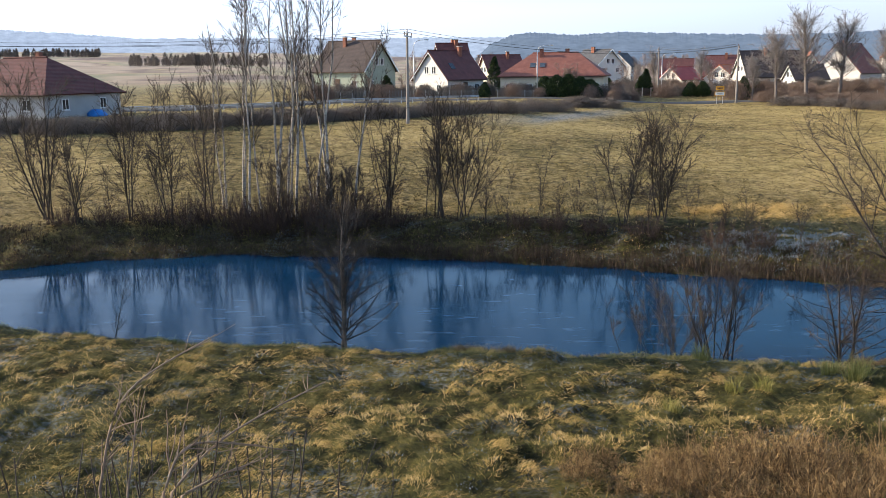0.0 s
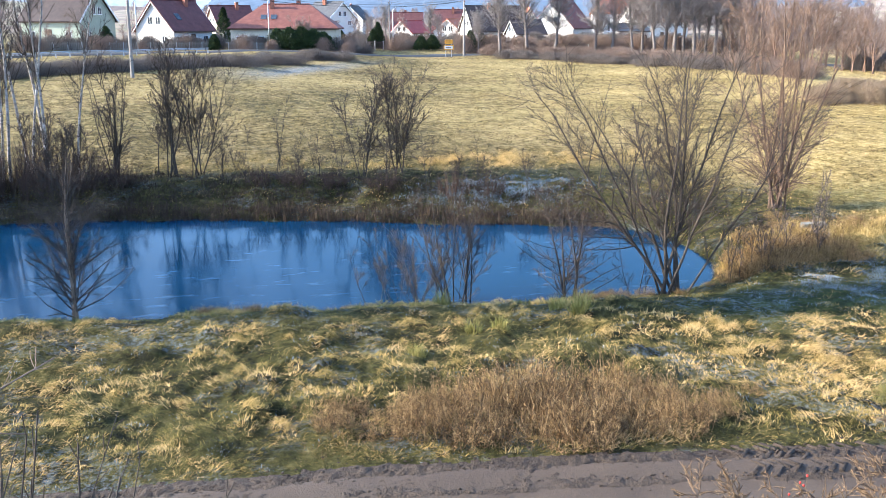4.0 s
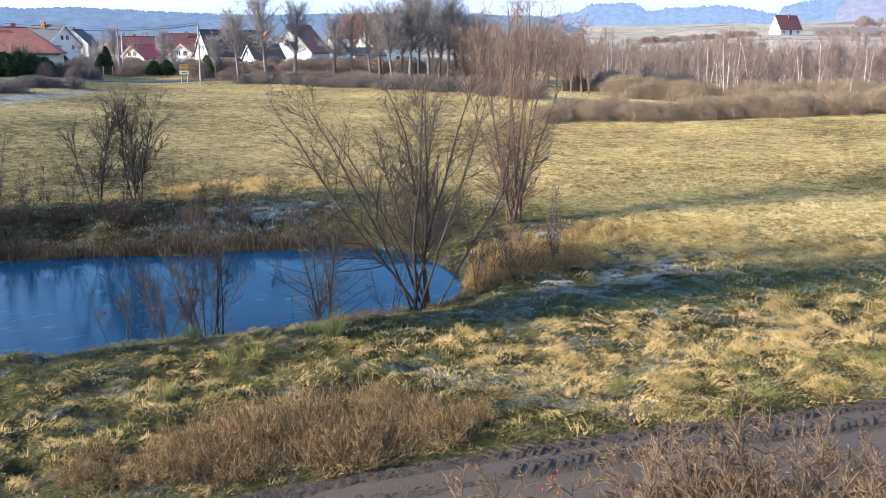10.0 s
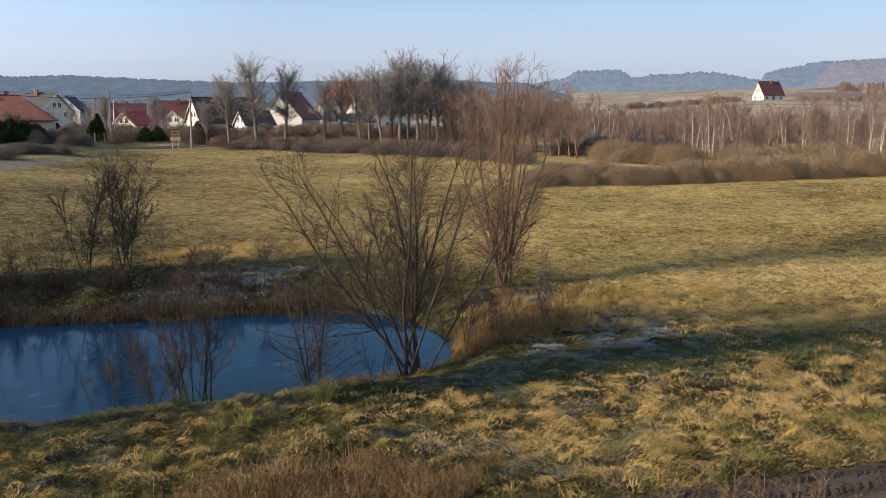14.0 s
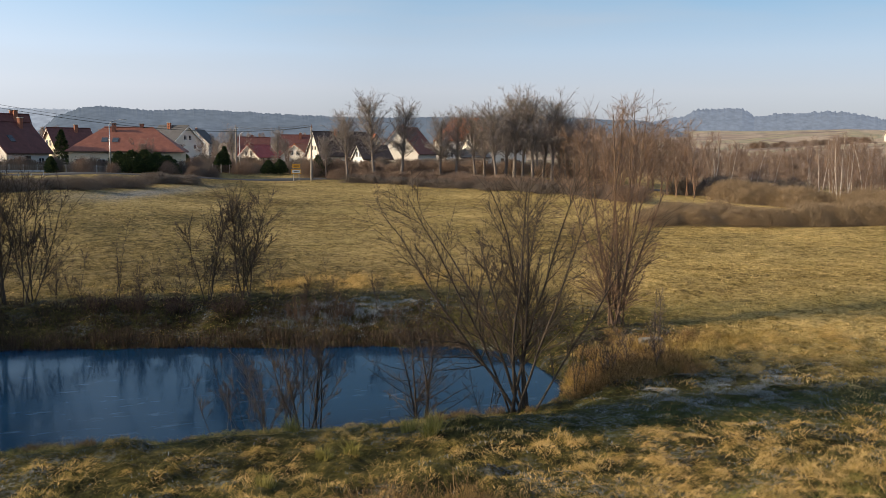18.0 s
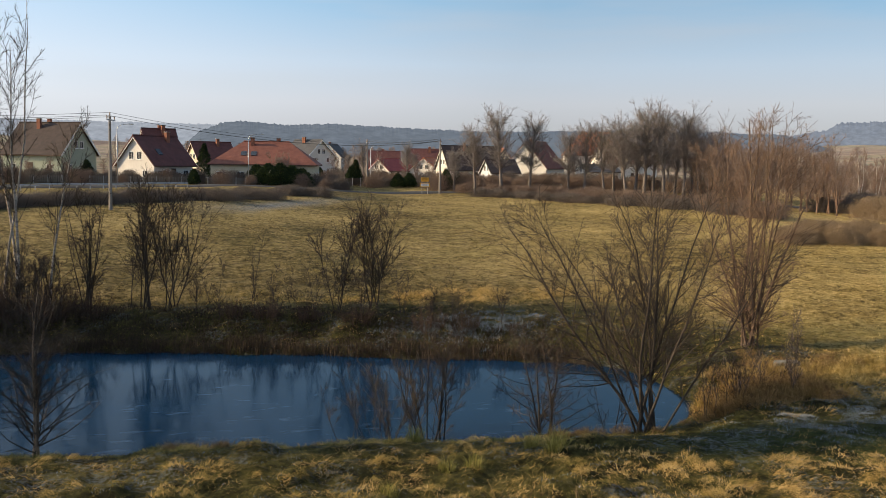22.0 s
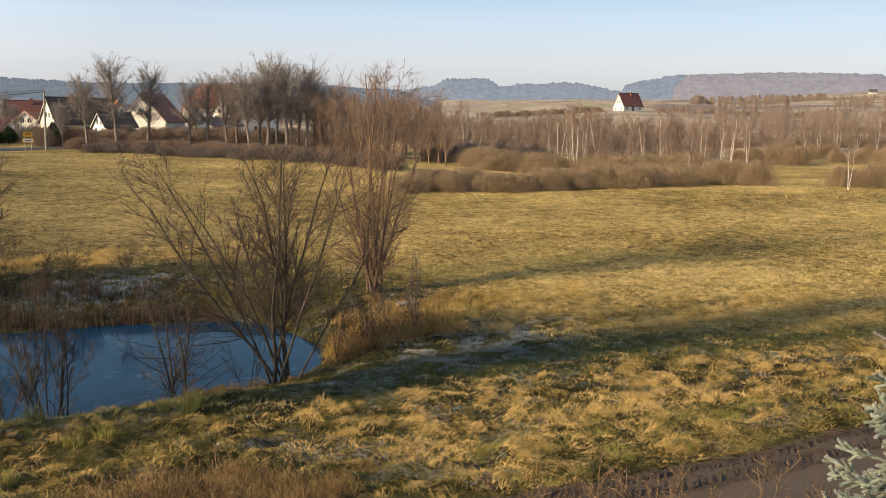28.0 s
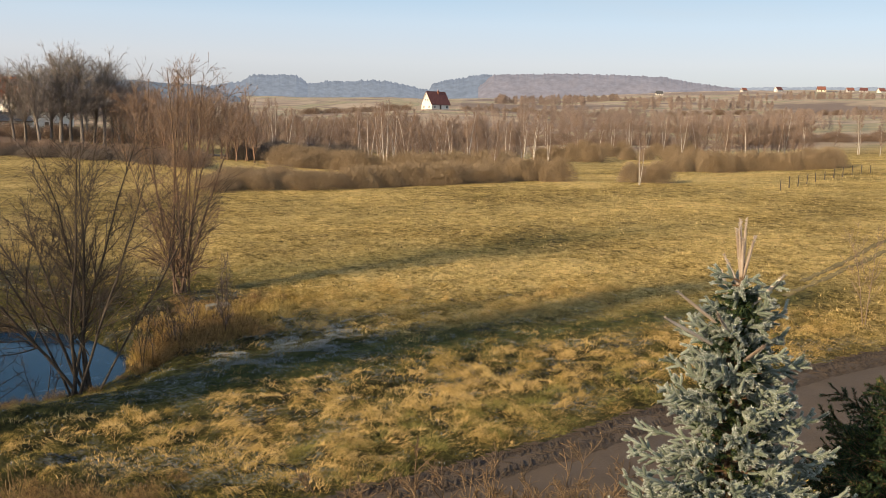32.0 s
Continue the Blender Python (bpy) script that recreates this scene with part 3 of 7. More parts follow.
def offshoots(rng, pts, rad, count, t0, t1, angle, length, up=0.15, bend=0.12, n=4, thin=0.6, taper=0.6):
    """Side branches along the lines pts, of about that length, shorter towards the tips."""
    m, k, _ = pts.shape
    who = rng.integers(0, m, count)
    t = rng.uniform(t0, t1, count)
    f = t * (k - 1)
    i = np.minimum(f.astype(int), k - 2)
    u = (f - i)[:, None]
    p = pts[who, i] * (1 - u) + pts[who, i + 1] * u
    d = pts[who, i + 1] - pts[who, i]
    d /= np.linalg.norm(d, axis=1, keepdims=True) + 1e-9
    side = np.cross(d, rng.normal(0, 1, (count, 3)))
    side /= np.linalg.norm(side, axis=1, keepdims=True) + 1e-9
    g = np.radians(rng.normal(angle, angle * 0.25, count))[:, None]
    nd = d * np.cos(g) + side * np.sin(g)
    nd[:, 2] += up * 0.3
    r = (rad[who, i] * (1 - u[:, 0]) + rad[who, i + 1] * u[:, 0]) * thin
    ln = length * rng.uniform(0.5, 1.2, count) * (1 - taper * t)
    return spread_lines(rng, p, nd, ln, bend, n, up * 0.4), r[:, None] * np.linspace(1, 0.4, n)[None, :]


def bare_tree(name, seed, tall, stems, lean, thick, limbs, boughs, twigs, bark, twig_material, limb=1.6, bough=0.8, twig=0.45, angle=36, low=0.15, up=0.15, spread=0.08, fine=0.005, curl=0.05, crown_up=0.1, bend=0.05, sides=3, taper=0.4, limb_bark=None, thin=0.5, drift=(0, 0), heads=None):
    """A leafless tree at the origin: stems, and a crown of limbs, boughs and fine twigs."""
    rng = np.random.default_rng(seed)
    root = new(name)
    p = rng.normal(0, spread * max(1, stems ** 0.5), (stems, 3)) * np.array([1, 1, 0]) + np.array([0, 0, -0.2])
    az = np.linspace(0, 2 * math.pi, stems, endpoint=False) + rng.uniform(0, 6) + rng.normal(0, 0.4, stems)
    tilt = np.radians(lean) * rng.uniform(0.3, 1.1, stems)
    d = np.stack([np.cos(az) * np.sin(tilt), np.sin(az) * np.sin(tilt), np.cos(tilt)], 1)
    d = d + np.array([drift[0], drift[1], 0.0])
    length = tall * rng.uniform(0.78, 1.0, stems) / np.maximum(np.cos(tilt * 0.8), 0.6)
    if heads:
        g = np.radians(np.array(heads)[:, :2])
        d, length = np.stack([np.tan(g[:, 0]), np.tan(g[:, 1]), np.ones(stems)], 1), np.array(heads)[:, 2] * rng.uniform(0.94, 1.05, stems)
    s = spread_lines(rng, p, d, length, bend, 10, curl)
    sr = thick * rng.uniform(0.6, 1.0, stems)[:, None] * np.linspace(1, 0.1, 10)[None, :] ** 0.8
    for k in range(stems):
        put("stem" if stems > 1 else "trunk", mesh_np("stem", *tubes(s[k:k + 1], np.maximum(sr[k:k + 1], fine), 7)), bark, root, smooth=True)
    l1, r1 = offshoots(rng, s, sr, limbs, low, 0.97, angle, limb, up=up, n=6, bend=0.10, taper=taper, thin=thin)
    l2, r2 = offshoots(rng, l1, r1, boughs, 0.12, 1.0, angle, bough, up=crown_up, n=3, bend=0.14)
    if sides > 1:
        wood = joined(tubes(l1, np.maximum(r1, fine * 1.5), 4), tubes(l2, np.maximum(r2, fine * 1.15), 3))
    else:
        v, f = tubes(l1, np.maximum(r1, fine * 1.5), 3)
        wood = joined((v, np.concatenate([f[:, :3], f[:, [0, 2, 3]]])), spikes(l2, np.maximum(r2, fine * 1.15), 3))
    tagged(put("branchwork", mesh_np("branchwork", *wood), limb_bark or bark, root), kind="stuff")
    l3, r3 = offshoots(rng, l2, r2, int(twigs * 0.65), 0.05, 1.0, 34, twig, up=crown_up, n=3, bend=0.1)
    l4, r4 = offshoots(rng, l1, r1, int(twigs * 0.2), 0.2, 1.0, 34, twig, up=crown_up, n=3, bend=0.1)
    l5, r5 = offshoots(rng, s, sr, int(twigs * 0.15), 0.35, 1.0, 32, twig * 1.4, up=crown_up, n=3, bend=0.1)
    tagged(put("twigwork", mesh_np("twigwork", *joined(*[spikes(a, np.clip(b, fine * 0.8, fine * 1.2), sides) for a, b in ((l3, r3), (l4, r4), (l5, r5))])), twig_material, root), kind="stuff")
    return root


def spikes(pts, rad, sides=3):
    """Straight tapering spikes from the first to the last point of each line; with one side they are flat slivers."""
    a, b = pts[:, 0], pts[:, -1]
    d = b - a
    u = np.cross(d, np.array([0.31, 0.77, 0.55]))
    u /= np.linalg.norm(u, axis=1, keepdims=True) + 1e-9
    w = np.cross(d, u)
    w /= np.linalg.norm(w, axis=1, keepdims=True) + 1e-9
    r = rad[:, 0][:, None]
    n = len(a)
    if sides == 1:
        t = (np.arange(n) * 2.4)[:, None]
        o = (u * np.cos(t) + w * np.sin(t)) * r * 1.3
        return np.stack([a - o, a + o, b], 1).reshape(-1, 3), np.arange(3 * n).reshape(-1, 3)
    g = [0.0, 2.094, 4.189]
    v = np.stack([a + r * (math.cos(k) * u + math.sin(k) * w) for k in g] + [b], 1).reshape(-1, 3)
    f = (np.arange(n)[:, None, None] * 4 + np.array([[0, 1, 3], [1, 2, 3], [2, 0, 3]])[None]).reshape(-1, 3)
    return v, f


def stand(ob, x, y, turn=0.0, scale=1.0):
    ob.matrix_basis = pose(x, y, height(x, y), 0, 0, turn) @ Matrix.Scale(scale, 4)
    return ob


def again(ob, x, y, turn=0.0, scale=1.0, tall=1.0):
    c = copy_thing(ob, pose(x, y, height(x, y), 0, 0, turn))
    c.scale = (scale, scale, scale * tall)
    return c


def polar(az, dist):
    return dist * math.sin(radians(az)), dist * math.cos(radians(az))


def tree_at(x, y, label, group="pond trees", turn=0.0, **kw):
    return tagged(stand(bare_tree(**kw), x, y, turn), label, "tree", group)


# on the near shore
ALDER_TWIG = blades("alder_twigs", [(0.0, (0.03, 0.021, 0.016)), (0.5, (0.07, 0.049, 0.034)), (1.0, (0.15, 0.105, 0.066))], 0.3, 0.7, sheen=0.0)
WILLOW_BARK = plain("willow_bark", (0.05, 0.032, 0.023), (0.215, 0.145, 0.095), 2.5, 0.85, 0, 0.4, 0.01, 25)
ALDER_STEMS = [(-29, 8, 7.2), (-24, -9, 7.6), (-20, 6, 7.6), (-17, -6, 7.9), (-12, 11, 8.0), (-7, -8, 8.1), (-2, 5, 8.1), (3, -11, 8.0), (9, 7, 7.8), (15, -5, 7.4), (22, 8, 6.8)]
tree_at(14.8, 24.7, "many-stemmed bare alder fanning out at the pond's corner", turn=-31, name="alder_tree", seed=11, tall=7.2, stems=11, lean=30, thick=0.062, limbs=240, boughs=1700, twigs=8600, bark=BARK, twig_material=ALDER_TWIG, limb=2.7, bough=1.2, twig=0.52, angle=40, up=0.05, crown_up=0.08, curl=-0.004, low=0.2, fine=0.0045, thin=0.5, bend=0.07, taper=0.5, spread=0.07, heads=ALDER_STEMS)
WILLOW_STEMS = [(-18, -5, 7.8), (-15, 6, 8.5), (-11, 9, 9.0), (-6, -6, 9.3), (-2, 5, 9.4), (2, -8, 9.4), (6, 7, 9.2), (10, -5, 9.0), (14, 8, 8.4), (18, -4, 7.6)]
tree_at(23.4, 31.6, "tall bare willow with tan upright shoots", turn=-36.5, name="willow_tree", seed=12, tall=9.0, stems=10, lean=20, thick=0.066, limbs=280, boughs=1500, twigs=7600, bark=WILLOW_BARK, twig_material=RED_TWIG, limb=2.3, bough=1.1, twig=0.52, angle=46, up=0.1, crown_up=0.1, curl=0.004, low=0.06, fine=0.0046, bend=0.03, spread=0.05, thin=0.46, heads=WILLOW_STEMS)
tree_at(-3.2, 27.4, "slender young bare tree with sweeping twigs", name="young_tree", seed=13, tall=5.7, stems=2, lean=7, thick=0.075, limbs=100, boughs=600, twigs=3200, bark=TAN_BARK, twig_material=TWIG, limb=2.3, bough=0.85, twig=0.36, angle=52, up=0.1, crown_up=0.1, low=0.1, fine=0.0042, limb_bark=BARK, thin=0.38)
tree_at(-10.8, 28.9, "thin leafless sapling on the near shore", name="sapling", seed=14, tall=2.3, stems=1, lean=4, thick=0.02, limbs=20, boughs=50, twigs=150, bark=BARK, twig_material=TWIG, limb=0.8, bough=0.35, twig=0.2, low=0.15, fine=0.003)
tree_at(8.2, 26.4, "bushy young alder with dark stems", name="alder_bush", seed=15, tall=3.9, stems=6, lean=15, thick=0.034, limbs=70, boughs=330, twigs=2400, bark=BARK, twig_material=TWIG, limb=1.3, bough=0.6, twig=0.3, angle=34, up=0.25, low=0.05, fine=0.0046)
tree_at(6.7, 26.7, "low thicket of pale leafless shoots", name="osier_bush", seed=16, tall=2.6, stems=24, lean=34, thick=0.014, limbs=140, boughs=450, twigs=2200, bark=BARK, twig_material=TWIG, limb=0.8, bough=0.4, twig=0.25, angle=28, up=0.15, low=0.2, spread=0.13, fine=0.0042, curl=0.0)
tree_at(11.7, 25.9, "small spreading bare tree over the water", name="young_tree", seed=17, tall=3.5, stems=4, lean=24, thick=0.045, limbs=60, boughs=330, twigs=2400, bark=BARK, twig_material=TWIG, limb=1.8, bough=0.7, twig=0.32, angle=55, up=-0.02, crown_up=0.02, low=0.08, fine=0.0046)
tree_at(14.0, 25.4, "little leafless sapling beside the big alder", name="sapling", seed=18, tall=2.2, stems=3, lean=22, thick=0.02, limbs=26, boughs=90, twigs=300, bark=BARK, twig_material=TWIG, limb=0.9, bough=0.4, twig=0.22, fine=0.003)
for k, (x, y, h) in enumerate(((18.4, 25.2, 1.7), (17.0, 25.0, 2.4), (19.6, 25.6, 2.2), (20.9, 26.0, 2.0), (23.9, 29.6, 2.4), (18.0, 24.9, 1.9), (20.2, 25.0, 1.5))):
    tree_at(x, y, "spindly brown sapling in the dry grass", name="sapling", seed=20 + k, tall=h, stems=3, lean=12, thick=0.018, limbs=26, boughs=90, twigs=300, bark=BARK, twig_material=RUST_TWIG, limb=0.7, bough=0.35, twig=0.22, up=0.2, fine=0.0042)
tree_at(35.7, 7.8, "young bare tree beside the lane", name="sapling", seed=30, tall=3.6, stems=2, lean=10, thick=0.03, limbs=30, boughs=120, twigs=500, bark=TAN_BARK, twig_material=TAN_TWIG, limb=1.3, bough=0.6, twig=0.3, up=0.2, fine=0.0042)
# on the far bank
FAR_BANK = dict(bark=BARK, twig_material=ALDER_TWIG, angle=38, up=0.16, fine=0.007, thin=0.44)
FAR_TREES = (
    (-20.1, 46.4, 8.0, 6, 20, 2200, 2.4, "bare many-stemmed alder on the far bank"),
    (-18.4, 45.4, 5.8, 4, 15, 1000, 1.6, "slim bare alder on the far bank"),
    (-16.0, 46.6, 6.6, 3, 18, 1200, 2.0, "crooked bare alder on the far bank"),
    (-13.8, 45.9, 7.2, 3, 14, 1500, 2.2, "leaning bare alder on the far bank"),
    (-12.3, 47.9, 7.4, 3, 16, 1500, 2.2, "bare alder with thin crooked stems"),
    (-2.8, 46.9, 6.0, 7, 9, 1200, 1.2, "slender cluster of bare stems"),
    (-0.3, 46.7, 6.4, 8, 10, 1900, 1.8, "dark clump of upright alder stems"),
    (0.9, 46.6, 6.2, 4, 24, 2000, 2.2, "dark wide alder with spreading limbs"),
    (8.7, 43.9, 5.3, 3, 18, 1000, 1.7, "thin bare tree leaning over the reeds"),
    (10.7, 44.6, 5.8, 5, 26, 2200, 2.0, "round-crowned bare alder on the bank"),
    (-8.2, 45.8, 4.2, 8, 16, 1200, 1.1, "thicket of reddish leafless shoots"),
    (-6.0, 45.9, 3.8, 8, 18, 1200, 1.0, "thicket of brown leafless shoots"),
    (-4.4, 46.0, 3.4, 8, 16, 1000, 0.9, "thicket of thin leafless shoots"),
)
for k, (x, y, tall, stems, lean, twigs, limb, label) in enumerate(FAR_TREES):
    tree_at(x, y, label, name="alder_tree", seed=31 + k, tall=tall, stems=stems + 1, lean=lean, thick=0.0066 * tall, limbs=20 + twigs // 30, boughs=twigs // 4, twigs=int(twigs * 1.7), limb=limb * 1.1, bough=limb * 0.5, twig=0.42, **FAR_BANK)
for k, (x, y, h) in enumerate(((3.0, 44.0, 3.2), (4.6, 44.6, 4.2), (6.6, 44.0, 2.6), (12.6, 41.0, 2.0), (13.6, 40.4, 2.4), (15.4, 39.6, 1.8), (-5.2, 46.4, 3.0), (-17.2, 46.4, 3.2), (2.2, 44.8, 2.4), (5.6, 43.6, 2.2), (7.6, 43.2, 2.8), (9.6, 42.2, 2.6), (11.4, 41.6, 3.0))):
    tree_at(x, y, "thin leafless sapling on the far bank", name="sapling", seed=50 + k, tall=h, stems=2, lean=8, thick=0.02, limbs=24, boughs=70, twigs=260, bark=BARK, twig_material=TWIG, limb=0.9, bough=0.45, twig=0.3, up=0.2, fine=0.0045)
for k, (x, y, h, n) in enumerate(((-10.9, 50.0, 13.4, 2), (-9.8, 49.0, 12.4, 1), (-8.6, 48.4, 13.2, 2), (-7.5, 46.8, 12.6, 1), (-6.8, 48.3, 13.4, 2), (-5.9, 47.6, 11.4, 1), (-11.8, 49.2, 10.6, 2), (-8.0, 47.4, 10.6, 2), (-4.6, 47.4, 9.6, 1), (-10.2, 47.6, 11.8, 1), (-6.3, 49.4, 12.8, 1))):
    tree_at(x, y, "tall slim aspen with pale bark and rising branches", name="aspen_tree", seed=70 + k, tall=h * 1.12, stems=n, lean=4, thick=0.085, limbs=30, boughs=170, twigs=1000, bark=BIRCH_BARK, twig_material=TWIG, limb=2.6, bough=1.0, twig=0.5, angle=36, up=0.26, low=0.3, fine=0.0065, crown_up=0.14, limb_bark=BARK, thin=0.35)


def thicket(name, seed, tall, wide, stems, twigs, material, fine=0.012, lean=30, side=0.28, sides=1):
    """A bush of many thin stems that spread from the ground."""
    rng = np.random.default_rng(seed)
    root = new(name)
    a, q = rng.uniform(0, 2 * math.pi, stems), np.sqrt(rng.uniform(0, 1, stems)) * wide * 0.36
    p = np.stack([q * np.cos(a), q * np.sin(a), np.full(stems, -0.1)], 1)
    t = np.radians(lean) * (q / (wide * 0.36)) + rng.normal(0, 0.1, stems)
    d = np.stack([np.cos(a) * np.sin(t), np.sin(a) * np.sin(t), np.cos(t)], 1)
    s = spread_lines(rng, p, d, tall * rng.uniform(0.55, 1.05, stems) * (1 - 0.25 * (q / (wide * 0.36)) ** 2), 0.09, 5, 0.02)
    sr = np.full((stems, 1), fine * 1.6) * np.linspace(1, 0.45, 5)[None, :]
    tagged(put("stemwork", mesh_np("stemwork", *tubes(s, sr, 3)), material, root), kind="stuff")
    l, r = offshoots(rng, s, sr, twigs, 0.15, 1.0, 34, tall * side, up=0.1, n=3, bend=0.1)
    tagged(put("twigwork", mesh_np("twigwork", *spikes(l, np.full_like(r, fine), sides)), material, root), kind="stuff")
    return root


def round_bush(name, seed, tall, wide, count, material, fine=0.013, ragged=0.25):
    """A soft rounded bush: stems from a common stool and a dome of fine shoots."""
    rng = np.random.default_rng(seed)
    root = new(name)
    n = 34
    a, q = rng.uniform(0, 6.28, n), rng.uniform(0, 1, n) ** 0.5
    foot = np.stack([0.16 * wide * q * np.cos(a), 0.16 * wide * q * np.sin(a), np.full(n, -0.15)], 1)
    head = np.stack([0.36 * wide * q * np.cos(a), 0.36 * wide * q * np.sin(a), tall * (0.85 - 0.45 * q ** 2)], 1)
    s = np.stack([foot + (head - foot) * t + rng.normal(0, 0.05, (n, 3)) for t in (0, 0.35, 0.7, 1.0)], 1)
    tagged(put("stemwork", mesh_np("stemwork", *tubes(s, np.full((n, 1), fine * 1.5) * np.linspace(1, 0.5, 4)[None], 3)), material, root), kind="stuff")
    a, u = rng.uniform(0, 6.28, count), rng.uniform(0, 1, count) ** 0.62
    up = np.clip(1 - u ** 2.3, 0, 1) ** 0.75
    edge = (1 - ragged * rng.random(count) ** 1.4) * (1 + 0.14 * np.sin(3 * a + seed) * u + 0.1 * np.sin(7 * a + 2 * seed + 4 * u))
    tip = np.stack([0.5 * wide * u * np.cos(a) * edge, 0.5 * wide * u * np.sin(a) * edge, tall * (0.03 + 0.97 * up) * edge], 1)
    way = np.stack([0.45 * np.cos(a) * u, 0.45 * np.sin(a) * u, 0.75 + 0 * a], 1) + rng.normal(0, 0.6, (count, 3))
    lines = np.stack([tip - way * (tall * rng.uniform(0.07, 0.2, count))[:, None], tip], 1)
    tagged(put("twigwork", mesh_np("twigwork", *spikes(lines, np.full((count, 2), fine), 1)), material, root), kind="stuff")
    return root


BRUSH = blades("brown_brush", [(0.0, (0.12, 0.085, 0.066)), (0.5, (0.20, 0.145, 0.11)), (1.0, (0.29, 0.205, 0.155))], 0.15, 0.6, sheen=0)
GREY_BRUSH = blades("grey_brush", [(0.0, (0.09, 0.075, 0.065)), (0.5, (0.15, 0.125, 0.105)), (1.0, (0.22, 0.18, 0.15))], 0.15, 0.6, sheen=0)
OLIVE_BRUSH = blades("olive_brush", [(0.0, (0.145, 0.105, 0.066)), (0.5, (0.25, 0.185, 0.115)), (1.0, (0.37, 0.28, 0.18))], 0.15, 0.6, sheen=0)
LIME_TWIG = blades("lime_twigs", [(0.0, (0.17, 0.152, 0.14)), (0.5, (0.27, 0.24, 0.222)), (1.0, (0.40, 0.355, 0.325))], 0.15, 0.6, sheen=0)
# brown undergrowth among the aspens on the far bank
BRAMBLE = blades("bramble_shoots", [(0.0, (0.03, 0.021, 0.017)), (0.5, (0.075, 0.05, 0.038)), (1.0, (0.15, 0.10, 0.07))], 0.3, 0.7, sheen=0)
scrub = [thicket("bramble_thicket", 171 + k, 2.0, 2.2, 70, 1500, BRAMBLE, 0.0055, 26, 0.24, 1) for k in range(3)]
for k, (x, y, s) in enumerate(((-12.6, 45.6, 1.0), (-11.2, 46.2, 1.2), (-9.9, 45.4, 0.9), (-9.0, 46.0, 1.3), (-8.3, 45.2, 1.1), (-7.0, 45.3, 1.35), (-6.2, 46.3, 1.2), (-5.0, 45.2, 1.3), (-4.0, 45.8, 1.0), (-2.6, 45.4, 0.8), (-14.6, 46.0, 0.9), (-16.8, 45.6, 0.8), (-19.0, 45.4, 0.8), (3.6, 43.6, 0.6), (5.2, 43.0, 0.7), (7.0, 42.6, 0.6), (9.2, 41.6, 0.7), (12.2, 40.2, 0.8), (13.8, 39.4, 0.7))):
    ob = stand(scrub[k], x, y, k * 40.0, s) if k < 3 else again(scrub[k % 3], x, y, k * 40.0, s)
    tagged(ob, "dense brown bramble shoots on the far bank", "bramble", "bank brambles")
rnd = random.Random(5)
far_set = {
    "brush": [round_bush("brush_bush", 101 + k, 2.1, 3.4, 5200, BRUSH, 0.0085, 0.6) for k in range(3)],
    "grey": [round_bush("hedge_bush", 111 + k, 1.8, 3.4, 5200, GREY_BRUSH, 0.008, 0.6) for k in range(3)],
    "osier": [round_bush("osier_bush", 121 + k, 2.9, 5.2, 13000, OLIVE_BRUSH, 0.0068, 0.45) for k in range(4)],
    "lime": [bare_tree("lime_tree", 131 + k, 10.8, 1, 2, 0.26, 84, 700, 4600, GREY_BARK, LIME_TWIG, limb=4.2, bough=2.0, twig=1.0, angle=44, up=0.2, low=0.34, fine=0.0125, bend=0.03, crown_up=0.1, sides=1, taper=0.25, thin=0.3) for k in range(4)],
    "rust": [bare_tree("alder_tree", 141 + k, 10.5, 3, 12, 0.12, 56, 340, 2600, RUST_BARK, RUST_TWIG, limb=3.4, bough=1.5, twig=0.8, angle=42, up=0.16, low=0.15, fine=0.017, sides=1) for k in range(3)],
    "birch": [bare_tree("birch_tree", 151 + k, 9.0, 1 + k % 2, 5, 0.10, 34, 150, 1000, WHITE_BIRCH, RUST_TWIG, limb=2.4, bough=1.1, twig=0.6, angle=36, up=0.24, low=0.2, fine=0.014, sides=1, limb_bark=RUST_BARK) for k in range(4)],
    "dull": [bare_tree("birch_tree", 161 + k, 8.5, 2, 9, 0.06, 50, 420, 4200, RUST_BARK, RUST_TWIG, limb=2.6, bough=1.2, twig=0.7, angle=48, up=0.12, low=0.1, fine=0.0105, sides=1) for k in range(4)],
}
FAR_LABELS = {"brush": ("brown leafless bush in the hedge along the road", "bush", "roadside hedge"), "grey": ("grey leafless bush in the hedge", "bush", "roadside hedge"),
              "osier": ("soft olive brown willow bush", "bush", "willow bushes"), "lime": ("tall grey bare lime tree in the village", "tree", "village trees"),
              "rust": ("reddish bare alder behind the field", "tree", "field edge trees"), "birch": ("white-stemmed bare birch in the grove", "tree", "birch grove"),
              "dull": ("reddish brown bare birch in the grove", "tree", "birch grove")}
fresh = {id(o) for lot in far_set.values() for o in lot}


def plant(kind, az, dist, scale=1.0, tall=1.0, wide=1.0):
    """Stand one of a kind at a bearing and distance: the model itself first, then copies."""
    ob = rnd.choice(far_set[kind])
    x, y = polar(az, dist)
    if id(ob) in fresh:
        fresh.discard(id(ob))
        ob.matrix_basis = pose(x, y, height(x, y), 0, 0, rnd.uniform(0, 360))
        ob.scale = (scale * wide, scale * wide, scale * tall)
        tagged(ob, *FAR_LABELS[kind])
    else:
        again(ob, x, y, rnd.uniform(0, 360), scale * wide, tall / wide)


def belt(kind, a0, a1, d0, d1, count, s0=0.8, s1=1.15, deep=6.0, tall=1.0, wide=1.0):
    for k in range(count):
        t = (k + rnd.random()) / count
        plant(kind, a0 + (a1 - a0) * t, d0 + (d1 - d0) * t + rnd.uniform(0, deep), rnd.uniform(s0, s1), tall, wide)


